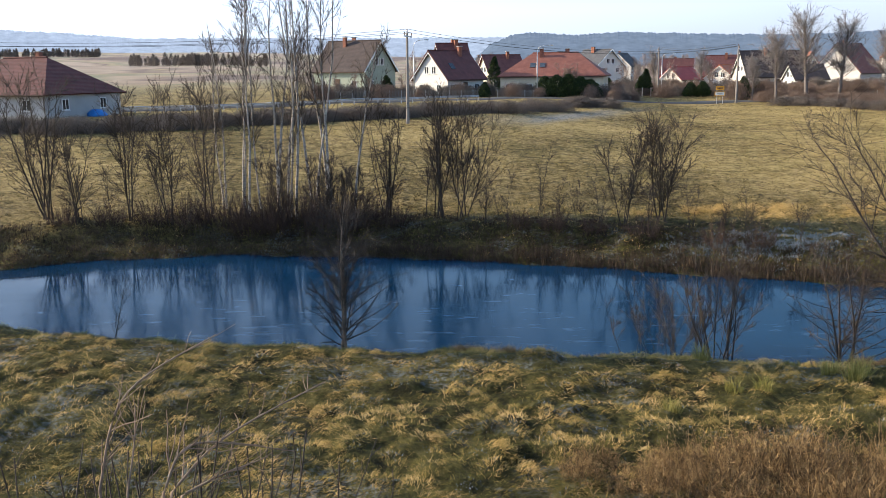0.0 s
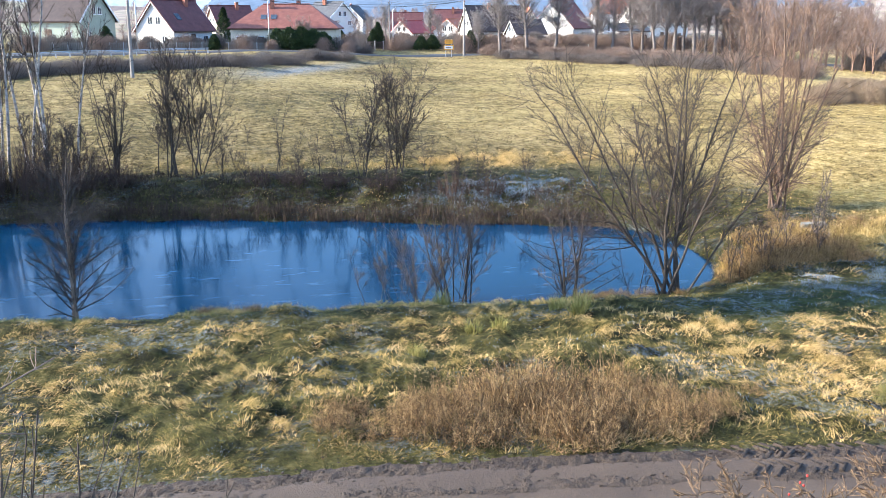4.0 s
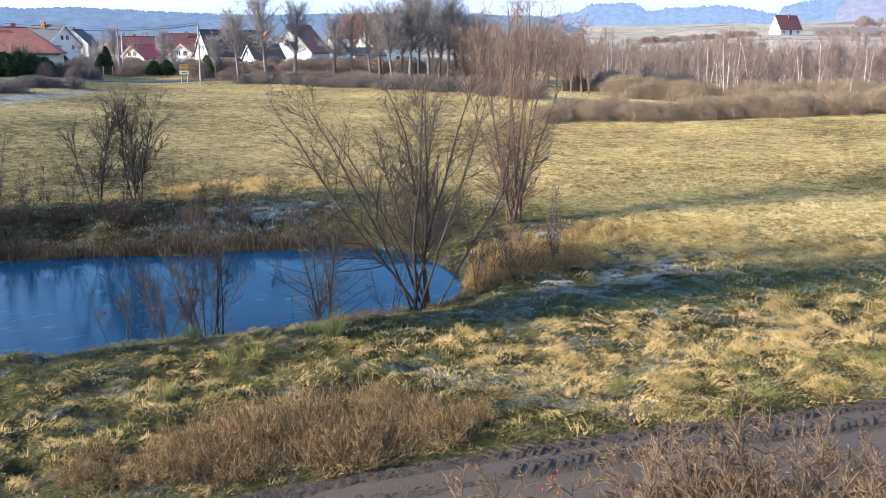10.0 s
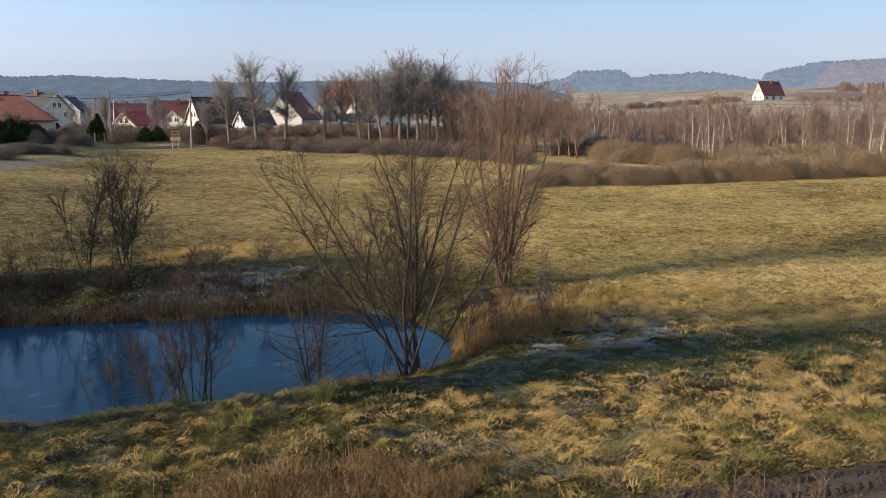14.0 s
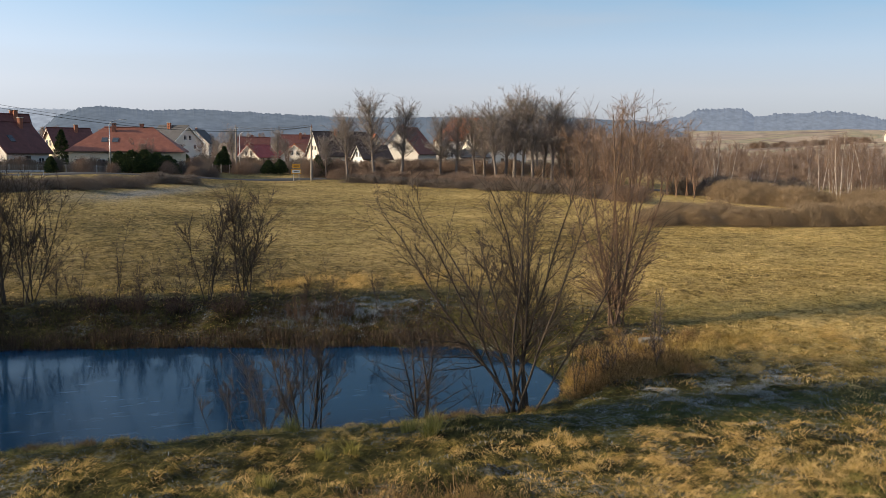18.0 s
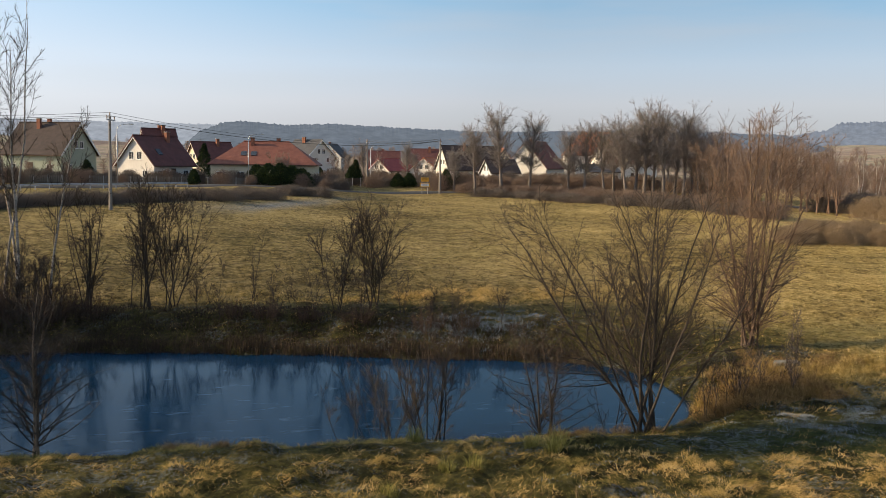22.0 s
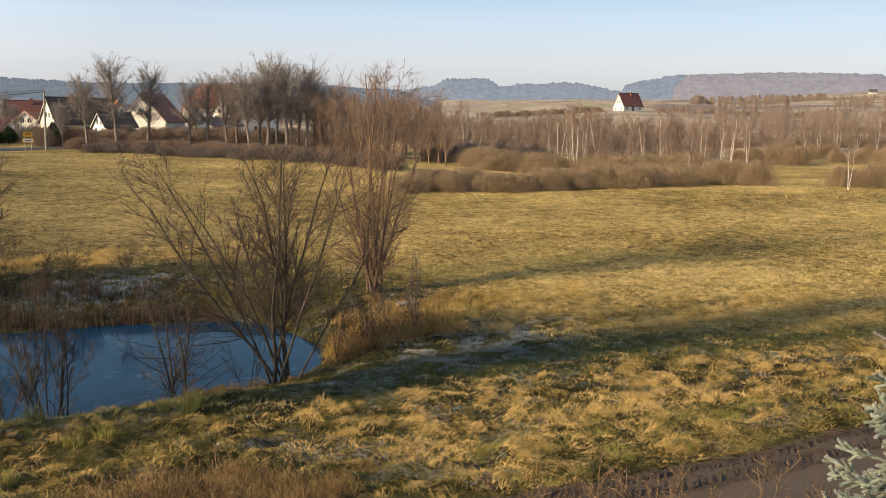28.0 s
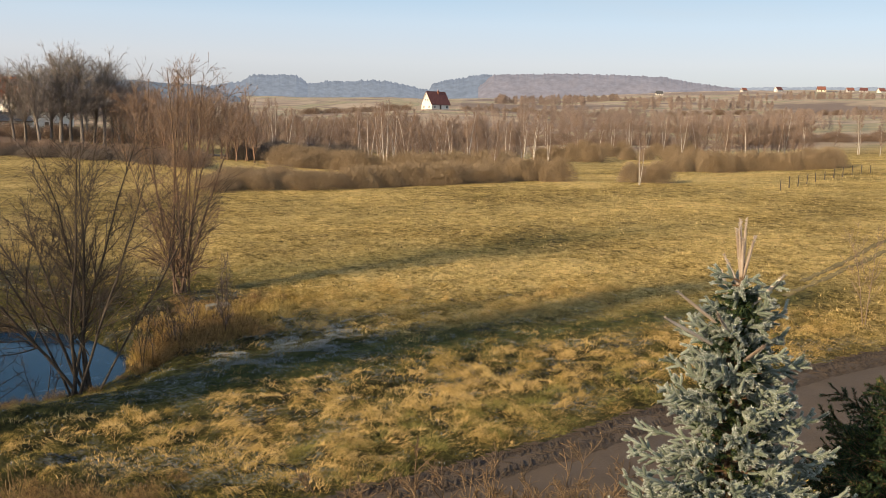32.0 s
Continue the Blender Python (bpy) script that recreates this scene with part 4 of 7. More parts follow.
def far_wood(name, lots, tall, material, label, seed):
    """Woods too far off to tell tree from tree: for each lot (bearings, distances, depth, count) slim trunks under soft crowns of twigs, all in one."""
    rng = np.random.default_rng(seed)
    az, d = [np.concatenate(v) for v in zip(*[(rng.uniform(a0, a1, n), np.linspace(d0, d1, n) + rng.uniform(0, deep, n)) for a0, a1, d0, d1, deep, n in lots])]
    x, y = d * np.sin(np.radians(az)), d * np.cos(np.radians(az))
    z, h, n = land(x, y), tall * rng.uniform(0.6, 1.15, len(x)), len(x)
    foot = np.stack([x, y, z - 0.3], 1)
    trunks = tubes(np.stack([foot, foot + np.stack([rng.normal(0, 0.3, n), rng.normal(0, 0.3, n), h * 0.9], 1)], 1), np.stack([h * 0.011, h * 0.004], 1), 3)
    each = 420
    who = np.repeat(np.arange(n), each)
    m = len(who)
    u, a = rng.uniform(0, 1, m) ** 0.8, rng.uniform(0, 6.28, m)
    q = np.sqrt(rng.uniform(0, 1, m)) * 0.27 * np.sin(np.pi * (0.12 + 0.86 * u)) ** 0.7
    tip = np.stack([x[who] + h[who] * q * np.cos(a), y[who] + h[who] * q * np.sin(a), z[who] + h[who] * (0.14 + 0.86 * u)], 1)
    way = np.stack([0.5 * np.cos(a), 0.5 * np.sin(a), 0.8 + 0 * a], 1) + rng.normal(0, 0.35, (m, 3))
    twigs = spikes(np.stack([tip - way * (h[who] * rng.uniform(0.07, 0.16, m))[:, None], tip], 1), np.repeat(d * 0.00010, each)[:, None], 1)
    v, f = trunks
    tagged(put(name, mesh_np(name, *joined((v, np.concatenate([f[:, :3], f[:, [0, 2, 3]]])), twigs)), material), label, "woods", kind="stuff")


far_wood("far_birch_wood", [(-9, 3, 205, 215, 40, 26), (2, 14, 262, 275, 50, 44), (13, 36, 300, 310, 60, 95)], 8.0, RUST_TWIG, "hazy bare trees behind the village", 61)
far_wood("hillside_wood", [(41, 58, 222, 235, 45, 80), (54, 61, 300, 330, 50, 36), (62, 70, 400, 420, 60, 40), (72, 84, 430, 460, 90, 40), (57, 75, 330, 345, 30, 120), (55.5, 61, 610, 640, 40, 60), (60, 68, 800, 830, 60, 90), (63.5, 72, 560, 590, 40, 70), (57, 63, 920, 930, 60, 70), (70, 82, 700, 720, 60, 90)], 6.4, RUST_TWIG, "reddish brown bare woods on the hillsides", 62)
# the hedge between the field and the road
belt("grey", -30, -8, 81, 88, 34, 0.6, 0.85, 6, 1.0, 1.7)
belt("grey", -9, 4, 88, 101, 24, 0.6, 0.85, 6, 1.0, 1.7)
belt("grey", 3, 10.5, 100, 122, 15, 0.55, 0.85, 8, 1.0, 1.7)
belt("brush", 18.6, 38, 152, 108, 36, 0.65, 0.98, 7, 1.0, 1.9)
belt("grey", 20, 37, 144, 110, 26, 0.6, 0.85, 3, 1.0, 1.9)
# gardens in the village
belt("brush", -8, 12, 137, 144, 26, 0.5, 1.0, 8, 1.1, 1.2)
belt("grey", 11, 33, 165, 190, 44, 0.8, 1.5, 25, 1.1, 1.5)
belt("grey", -8, 12, 140, 147, 26, 0.6, 1.1, 5, 1.2, 1.2)
belt("brush", 17, 36, 158, 160, 30, 0.8, 1.3, 14, 1.2, 1.3)
belt("brush", 10.5, 22, 160, 172, 22, 0.8, 1.3, 20, 1.0, 1.3)
belt("rust", 7.2, 8.1, 149, 149, 4, 0.46, 0.55, 1)
belt("dull", 9.5, 17, 160, 170, 9, 0.4, 0.7, 25)
belt("dull", -8, 12, 142, 160, 12, 0.3, 0.55, 10)
# limes
for az, d, s in ((19.7, 152, 1.0), (21.3, 150, 1.16), (23.0, 151, 1.06), (26.4, 152, 0.96), (27.6, 150, 1.04), (28.9, 148, 1.12), (30.0, 150, 1.2), (31.2, 149, 1.22), (32.3, 150, 1.18), (33.2, 152, 1.0), (18.4, 158, 0.6), (25.4, 156, 0.9), (28.2, 160, 0.95), (29.5, 158, 1.05), (30.6, 157, 1.1), (31.8, 158, 1.1), (32.8, 160, 1.0), (34.0, 156, 0.95)):
    plant("lime", az, d, s, 1.0, 1.15)
belt("lime", 25.5, 34.5, 170, 175, 5, 0.7, 0.95, 25, 1.0, 1.1)
belt("lime", 11, 20, 190, 205, 6, 0.5, 0.75, 25)
# the red alders and the grove
belt("rust", 33, 41, 142, 120, 24, 0.85, 1.1, 22)
belt("dull", 40.5, 46.5, 176, 170, 24, 0.75, 1.0, 40)
belt("dull", 46, 57, 152, 140, 56, 0.55, 1.12, 36)
belt("birch", 42, 58, 148, 130, 22, 0.8, 1.05, 16)
for az, d, k in ((47.9, 128, 0.95), (48.9, 126, 1.05), (49.4, 130, 1.0), (50.1, 127, 1.12), (51.5, 134, 0.95), (53.0, 128, 0.9), (55.7, 118, 0.92), (58.9, 150, 0.8)):
    plant("birch", az, d, k)
belt("dull", 57, 66, 190, 215, 32, 0.7, 1.05, 60)
belt("birch", 56, 66, 168, 200, 13, 0.7, 1.0, 40)
belt("birch", 66.5, 74, 168, 176, 10, 0.8, 1.05, 20)
belt("dull", 66.5, 74, 172, 182, 22, 0.75, 1.08, 22)
belt("birch", 74.5, 84, 176, 186, 7, 0.75, 0.95, 20)
belt("osier", 38.2, 47.5, 83, 86, 26, 0.36, 0.72, 6, 1.0, 1.6)
belt("osier", 47, 56.2, 87, 93, 30, 0.45, 0.8, 6, 1.0, 1.6)
belt("osier", 56.8, 59.8, 94, 95, 5, 0.7, 0.86, 3)
belt("osier", 42.5, 57, 124, 118, 34, 0.6, 1.1, 10, 1.0, 1.5)
belt("osier", 63.4, 65.8, 95, 96, 3, 0.6, 0.8, 2)
belt("osier", 66.3, 75.6, 128, 134, 22, 0.75, 1.0, 6)
belt("grey", 40, 47, 134, 142, 16, 1.1, 1.7, 18, 1.0, 1.4)
belt("osier", 58, 68, 158, 170, 16, 0.7, 1.1, 26)
plant("birch", 64.5, 92, 0.5)
for a0, a1, d0, d1, n in ((57, 66, 250, 262, 18), (62, 74, 330, 318, 20), (70, 84, 270, 285, 22), (44, 50.5, 420, 430, 12), (53.5, 64, 470, 500, 20), (66, 80, 520, 560, 24)):
    belt("brush", a0, a1, d0, d1, n, 0.9, 1.5, 10, 1.0, 1.9)
far_wood("field_hedgerow", [(-18.5, -10.5, 470, 395, 6, 110), (-15.4, -13.4, 440, 436, 16, 40), (-30, -20, 640, 640, 20, 190)], 5.2, GREY_BRUSH, "dark hedgerow trees on the western hill", 63)

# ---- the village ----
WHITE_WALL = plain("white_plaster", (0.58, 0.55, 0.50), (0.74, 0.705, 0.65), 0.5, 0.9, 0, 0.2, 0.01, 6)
CREAM_WALL = plain("cream_plaster", (0.58, 0.50, 0.36), (0.72, 0.64, 0.48), 0.5, 0.9, 0, 0.2, 0.01, 6)
GREEN_WALL = plain("pale_green_plaster", (0.30, 0.34, 0.27), (0.40, 0.43, 0.34), 0.5, 0.9, 0, 0.2, 0.01, 6)
GREY_WALL = plain("grey_plaster", (0.34, 0.33, 0.32), (0.46, 0.45, 0.43), 0.5, 0.9, 0, 0.2, 0.01, 6)
BLUE_WALL = plain("pale_blue_plaster", (0.50, 0.55, 0.60), (0.64, 0.68, 0.72), 0.5, 0.9, 0, 0.2, 0.01, 6)


def tile_material(name, a, b):
    m, nt, s = blank(name, 0.75, 0, 0.3)
    c = mixc(nt, noise_fac(nt, 1.2, 5.0), a, b)
    nt.links.new(c, s.inputs["Base Color"])
    w = nt.nodes.new("ShaderNodeTexWave")
    w.bands_direction = "Z"
    w.inputs["Scale"].default_value = 2.2
    co = nt.nodes.new("ShaderNodeTexCoord")
    nt.links.new(co.outputs["Object"], w.inputs["Vector"])
    bump(nt, s, w.outputs["Fac"], 0.5, 0.04)
    return m


RED_TILE = tile_material("red_tiles", (0.14, 0.052, 0.038), (0.225, 0.088, 0.06))
ORANGE_TILE = tile_material("orange_tiles", (0.34, 0.11, 0.05), (0.46, 0.17, 0.085))
BRIGHT_TILE = tile_material("bright_red_tiles", (0.24, 0.055, 0.05), (0.33, 0.085, 0.075))
DARK_RED_TILE = tile_material("dark_red_tiles", (0.06, 0.018, 0.016), (0.10, 0.03, 0.026))
BROWN_TILE = tile_material("brown_tiles", (0.042, 0.031, 0.028), (0.075, 0.053, 0.045))
MAROON_TILE = tile_material("maroon_tiles", (0.085, 0.034, 0.032), (0.14, 0.057, 0.05))
SLATE_TILE = tile_material("dark_grey_tiles", (0.05, 0.05, 0.055), (0.09, 0.09, 0.095))
FRAME = plain("white_window_frame", (0.7, 0.7, 0.68), (0.8, 0.8, 0.78), 2, 0.5, 0, 0, 0, 10)
BRICK = plain("chimney_brick", (0.20, 0.08, 0.05), (0.32, 0.14, 0.09), 2, 0.9, 0, 0.5, 0.02, 12)
CONCRETE = plain("weathered_concrete", (0.34, 0.32, 0.29), (0.50, 0.47, 0.43), 1.0, 0.9, 0, 0.3, 0.01, 15)
STEEL = plain("galvanised_steel", (0.42, 0.43, 0.44), (0.55, 0.56, 0.57), 1.5, 0.45, 0.8, 0.1, 0.005, 20)
DARK_WOOD = plain("dark_wood", (0.06, 0.04, 0.03), (0.12, 0.08, 0.055), 2, 0.8, 0, 0.3, 0.01, 20)


def glass_material():
    m, nt, s = blank("window_glass", 0.06, 0, 0.6)
    c = mixc(nt, noise_fac(nt, 0.7), (0.015, 0.02, 0.025), (0.05, 0.06, 0.07))
    nt.links.new(c, s.inputs["Base Color"])
    return m


GLASS = glass_material()


def slab(bm, corners, thick):
    """A flat slab on three or four corners (anticlockwise from above), thickened downwards."""
    c = [Vector(p) for p in corners]
    nrm = (c[1] - c[0]).cross(c[2] - c[0]).normalized() * thick
    t, b = [bm.verts.new(p) for p in c], [bm.verts.new(p - nrm) for p in c]
    bm.faces.new(t)
    bm.faces.new(b[::-1])
    for k in range(len(c)):
        j = (k + 1) % len(c)
        bm.faces.new((t[k], b[k], b[j], t[j]))


def window(parent, x, y, z, w, h, turn, bars=1):
    """A framed window with its pane and sill, set on a wall; the local y axis points out of the wall."""
    q = pose(x, y, z, 0, 0, turn)
    f = 0.07
    bm = boxes((-w / 2, w / 2, -0.06, 0.05, -h / 2, -h / 2 + f), (-w / 2, w / 2, -0.06, 0.05, h / 2 - f, h / 2), (-w / 2, -w / 2 + f, -0.06, 0.05, -h / 2 + f, h / 2 - f), (w / 2 - f, w / 2, -0.06, 0.05, -h / 2 + f, h / 2 - f),
               *[(-w / 2 + w * (k + 1) / (bars + 1) - 0.03, -w / 2 + w * (k + 1) / (bars + 1) + 0.03, -0.05, 0.045, -h / 2 + f, h / 2 - f) for k in range(bars)])
    fr = part("window", bm, FRAME, parent)
    fr.matrix_basis = q
    part("pane", boxes((-w / 2 + f, w / 2 - f, -0.04, 0.02, -h / 2 + f, h / 2 - f)), GLASS, fr)
    part("sill", boxes((-w / 2 - 0.08, w / 2 + 0.08, -0.02, 0.14, -h / 2 - 0.06, -h / 2)), FRAME, fr)
    return fr


def house(label, az, dist, turn, length, width, eave, ridge, wall, roof, hip=0.0, chimneys=1, attic=2, side=3, seed=1, over=0.5, base=None, back=True, storeys=1, gable_trim=True, skylights=0, category="house", name="house"):
    """A house whose ridge runs along its own x axis. hip: how far the hips come in from the ends."""
    rng = random.Random(seed)
    root = new(name)
    x, y = dist * math.sin(radians(az)), dist * math.cos(radians(az))
    root.matrix_basis = pose(x, y, (height(x, y) if base is None else base) - 0.1, 0, 0, turn)
    l, w = length / 2, width / 2
    bm = bmesh.new()
    lo = [bm.verts.new(p) for p in ((-l, -w, -0.8), (l, -w, -0.8), (l, w, -0.8), (-l, w, -0.8))]
    hi = [bm.verts.new(p) for p in ((-l, -w, eave), (l, -w, eave), (l, w, eave), (-l, w, eave))]
    for k in range(4):
        bm.faces.new((lo[k], lo[(k + 1) % 4], hi[(k + 1) % 4], hi[k]))
    if hip:
        bm.faces.new(hi)
    else:
        a, b = bm.verts.new((-l, 0, ridge - 0.12)), bm.verts.new((l, 0, ridge - 0.12))
        bm.faces.new((hi[1], hi[2], b))
        bm.faces.new((hi[3], hi[0], a))
        bm.faces.new((hi[0], hi[1], b, a))
        bm.faces.new((hi[2], hi[3], a, b))
    part("wall", bm, wall, root)
    part("plinth", boxes((-l - 0.04, l + 0.04, -w - 0.04, w + 0.04, -0.8, 0.45)), CONCRETE, root)
    slope = (ridge - eave) / w
    ze, lo_, wo = eave - slope * over, l + over, w + over
    e = [(-lo_, -wo, ze), (lo_, -wo, ze), (lo_, wo, ze), (-lo_, wo, ze)]
    h = hip - over * 0 if hip else 0
    ra, rb = (-(l - h) if hip else -lo_, 0, ridge), ((l - h) if hip else lo_, 0, ridge)
    up = Vector((0, 0, 0.16))
    lift = lambda *ps: [Vector(p) + up for p in ps]
    faces = [lift(e[0], e[1], rb, ra), lift(e[2], e[3], ra, rb)]
    if hip:
        faces += [lift(e[1], e[2], rb), lift(e[3], e[0], ra)]
    for c in faces:
        bm = bmesh.new()
        slab(bm, c, 0.16)
        part("roof", bm, roof, root)
    bm = bmesh.new()
    rod(bm, Vector(ra) + up, Vector(rb) + up, 0.13, sides=6)
    part("ridge_cap", bm, roof, root)
    for s in (-1, 1):
        bm = bmesh.new()
        rod(bm, (-lo_, s * (wo + 0.05), ze + 0.02), (lo_, s * (wo + 0.05), ze + 0.02), 0.08, sides=6)
        part("gutter", bm, DARK_WOOD, root)
        if not hip and gable_trim:
            for t in (-1, 1):
                bm = bmesh.new()
                slab(bm, [(s * lo_ - 0.04 * s, t * wo, ze + 0.13), (s * lo_ + 0.06, t * wo, ze + 0.13), (s * lo_ + 0.06, 0, ridge + 0.13), (s * lo_ - 0.04 * s, 0, ridge + 0.13)][::(1 if t < 0 else -1)], 0.28)
                part("barge_board", bm, FRAME, root)
    for k in range(chimneys):
        cx, cy = rng.uniform(-l * 0.5, l * 0.5), rng.choice((-1, 1)) * w * 0.18
        top = ridge + 0.75
        ch = part("chimney", boxes((cx - 0.32, cx + 0.32, cy - 0.25, cy + 0.25, ridge - slope * abs(cy) - 0.7, top)), BRICK, root)
        part("chimney_cap", boxes((cx - 0.4, cx + 0.4, cy - 0.33, cy + 0.33, top, top + 0.1)), CONCRETE, ch)
    for st in range(storeys):
        zc = 1.55 + 2.8 * st
        for s in (-1, 1):
            for k in range(side):
                px = -l + length * (k + 0.5) / side + rng.uniform(-0.3, 0.3)
                if k == side // 2 and st == 0 and s < 0:
                    d = part("door", boxes((px - 0.5, px + 0.5, s * w - 0.06, s * w + 0.06, 0.3, 2.4)), DARK_WOOD, root)
                    part("door_handle", boxes((px + 0.34, px + 0.42, s * w - 0.12, s * w + 0.12, 1.28, 1.32)), STEEL, d)
                else:
                    window(root, px, s * w, zc, 1.15, 1.15, 0 if s > 0 else 180)
            for k in range(2):
                window(root, s * l, -w + width * (k + 0.5) / 2, zc, 1.0, 1.15, -90 if s > 0 else 90)
    if attic and not hip:
        for s in (-1, 1):
            for k in range(attic):
                window(root, s * l, (k - (attic - 1) / 2) * 1.6, eave + (ridge - eave) * 0.28, 1.0, 1.2, -90 if s > 0 else 90)
    for k in range(skylights):
        f = 0.55
        px, py, pz = -l * 0.4 + k * 1.6, -wo * f, ridge - (ridge - ze) * f + 0.18
        sk = part("skylight", boxes((-0.45, 0.45, -0.6, 0.6, 0.0, 0.07)), GLASS, root)
        sk.matrix_basis = pose(px, py, pz, math.degrees(math.atan(slope)))
    return tagged(root, label, category, "village houses")


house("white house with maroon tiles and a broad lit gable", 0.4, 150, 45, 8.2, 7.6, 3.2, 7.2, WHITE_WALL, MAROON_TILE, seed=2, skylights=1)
house("pale green house under a brown tiled roof", -5.3, 172, -30, 10.8, 10.2, 4.0, 9.0, GREEN_WALL, BROWN_TILE, seed=3, chimneys=2)
house("low cream bungalow with a red hipped tile roof", 6.9, 156, -14, 16.5, 10.5, 3.5, 6.9, CREAM_WALL, RED_TILE, hip=4.5, seed=4, chimneys=2, side=5, skylights=2)
# grey plaster here puts the shade on white walls into their colour
house("low white house under a dark red hipped roof", -23.9, 112, -20, 15.0, 11.5, 2.8, 6.3, GREY_WALL, DARK_RED_TILE, hip=4.5, seed=5, chimneys=1)
house("distant house with dark red tiles", 3.6, 200, 20, 8.0, 8.0, 3.4, 7.4, CREAM_WALL, MAROON_TILE, seed=6)
house("maroon roofed house standing behind its neighbour", 0.6, 178, 20, 5.5, 6.0, 4.4, 8.8, WHITE_WALL, MAROON_TILE, seed=26, chimneys=2)
house("tall white house with a dark grey roof", 9.4, 235, -55, 9.0, 9.5, 5.4, 9.2, WHITE_WALL, SLATE_TILE, seed=7, storeys=2, chimneys=2)
house("small white far house with a grey roof", 10.9, 300, 60, 8.0, 8.0, 5.2, 9.0, WHITE_WALL, SLATE_TILE, seed=8, storeys=2)
house("house with a dull red tiled roof", 14.0, 270, -14, 9.0, 8.5, 2.6, 7.2, GREY_WALL, MAROON_TILE, seed=9)
house("small cottage with bright red tiles", 14.3, 230, 35, 7.0, 6.5, 2.4, 5.0, WHITE_WALL, BRIGHT_TILE, seed=10, chimneys=0)
house("long house with brown red tiles", 16.9, 265, -17, 11.5, 9.0, 3.0, 8.0, GREY_WALL, MAROON_TILE, seed=11, chimneys=2)
house("low outbuilding with an orange lean roof", 16.8, 232, 50, 6.0, 8.0, 2.4, 5.4, WHITE_WALL, ORANGE_TILE, seed=12, chimneys=0)
house("white gabled house with an orange edged brown roof", 19.3, 218, 4, 13.4, 9.0, 3.2, 8.3, WHITE_WALL, BROWN_TILE, seed=13)
house("small pale blue house behind the lime trees", 21.2, 206, 4, 6.5, 6.0, 2.6, 5.2, BLUE_WALL, BROWN_TILE, seed=14, chimneys=0)
house("narrow cream gable behind bare trees", 21.3, 260, 80, 7.0, 5.0, 4.8, 8.4, CREAM_WALL, ORANGE_TILE, seed=15)
house("white house with an orange tiled roof", 23.4, 216, 42, 10.5, 10.0, 4.0, 9.6, WHITE_WALL, RED_TILE, seed=16, storeys=1)
house("two storey white house with orange tiles and balconies", 27.0, 250, -24, 16.5, 11.0, 7.2, 12.8, WHITE_WALL, ORANGE_TILE, hip=4.5, seed=17, storeys=2)
house("white terraced house half hidden by lime trees", 28.7, 235, 5, 14.0, 9.0, 5.0, 8.6, WHITE_WALL, RED_TILE, seed=18, storeys=2)
house("low white annex below the big house", 27.2, 215, 5, 8.0, 6.0, 3.0, 4.4, WHITE_WALL, SLATE_TILE, seed=27, chimneys=0)
house("white farmhouse with a steep red roof on the hill", 51.9, 445, -12, 11.0, 7.6, 3.2, 8.6, WHITE_WALL, MAROON_TILE, seed=19)
# ---- grass, weeds and reeds ----
MEADOW = blades("meadow_blades", [(0.0, (0.024, 0.028, 0.010)), (0.3, (0.085, 0.095, 0.021)), (0.5, (0.17, 0.165, 0.036)), (0.72, (0.33, 0.255, 0.075)), (1.0, (0.60, 0.45, 0.18))], 1.3, 0.5, sheen=0.1)
STRAW = blades("straw_blades", [(0.0, (0.06, 0.044, 0.014)), (0.4, (0.25, 0.175, 0.048)), (0.65, (0.48, 0.34, 0.11)), (1.0, (0.84, 0.65, 0.30))], 1.5, 0.5, sheen=0.1)
GREENSTRAW = blades("green_straw_blades", [(0.0, (0.085, 0.09, 0.024)), (0.5, (0.25, 0.232, 0.06)), (1.0, (0.50, 0.41, 0.15))], 0.9, 0.5, sheen=0.2)
DARKWEED = blades("dark_bank_weeds", [(0.0, (0.02, 0.015, 0.011)), (0.5, (0.054, 0.039, 0.027)), (1.0, (0.15, 0.108, 0.07))], 0.4, 0.6, sheen=0.1)
RUSTWEED = blades("rusty_weeds", [(0.0, (0.085, 0.05, 0.025)), (0.5, (0.26, 0.16, 0.07)), (1.0, (0.60, 0.41, 0.185))], 0.5, 0.6, sheen=0.25)
FROST = blades("frosted_blades", [(0.0, (0.05, 0.065, 0.055)), (0.5, (0.21, 0.245, 0.265)), (1.0, (0.48, 0.54, 0.60))], 0.6, 0.6, sheen=0.15)


def blade_mesh(rng, x, y, z, tall, wide, lean, az, droop=0.5, simple=False):
    """One bent, pointed blade for each entry; simple ones are straight."""
    n = len(x)
    base = np.stack([x, y, z - 0.02], 1)
    d = np.stack([np.cos(az) * np.sin(lean), np.sin(az) * np.sin(lean), np.cos(lean)], 1)
    mid = base + d * (tall * 0.55)[:, None]
    l2 = lean + droop * rng.uniform(0.3, 1.6, n)
    d2 = np.stack([np.cos(az) * np.sin(l2), np.sin(az) * np.sin(l2), np.cos(l2)], 1)
    tip = mid + d2 * (tall * 0.5)[:, None]
    a2 = rng.uniform(0, math.pi, n)
    w = np.stack([np.cos(a2), np.sin(a2), np.zeros(n)], 1) * (wide * 0.5)[:, None]
    if simple:
        return np.stack([base - w, base + w, tip], 1).reshape(-1, 3), np.arange(3 * n).reshape(-1, 3)
    v = np.stack([base - w, base + w, mid - w * 0.8, mid + w * 0.8, tip], 1).reshape(-1, 3)
    i = np.arange(n)[:, None, None] * 5
    f = (i + np.array([[0, 1, 3], [0, 3, 2], [2, 3, 4]])[None]).reshape(-1, 3)
    return v, f


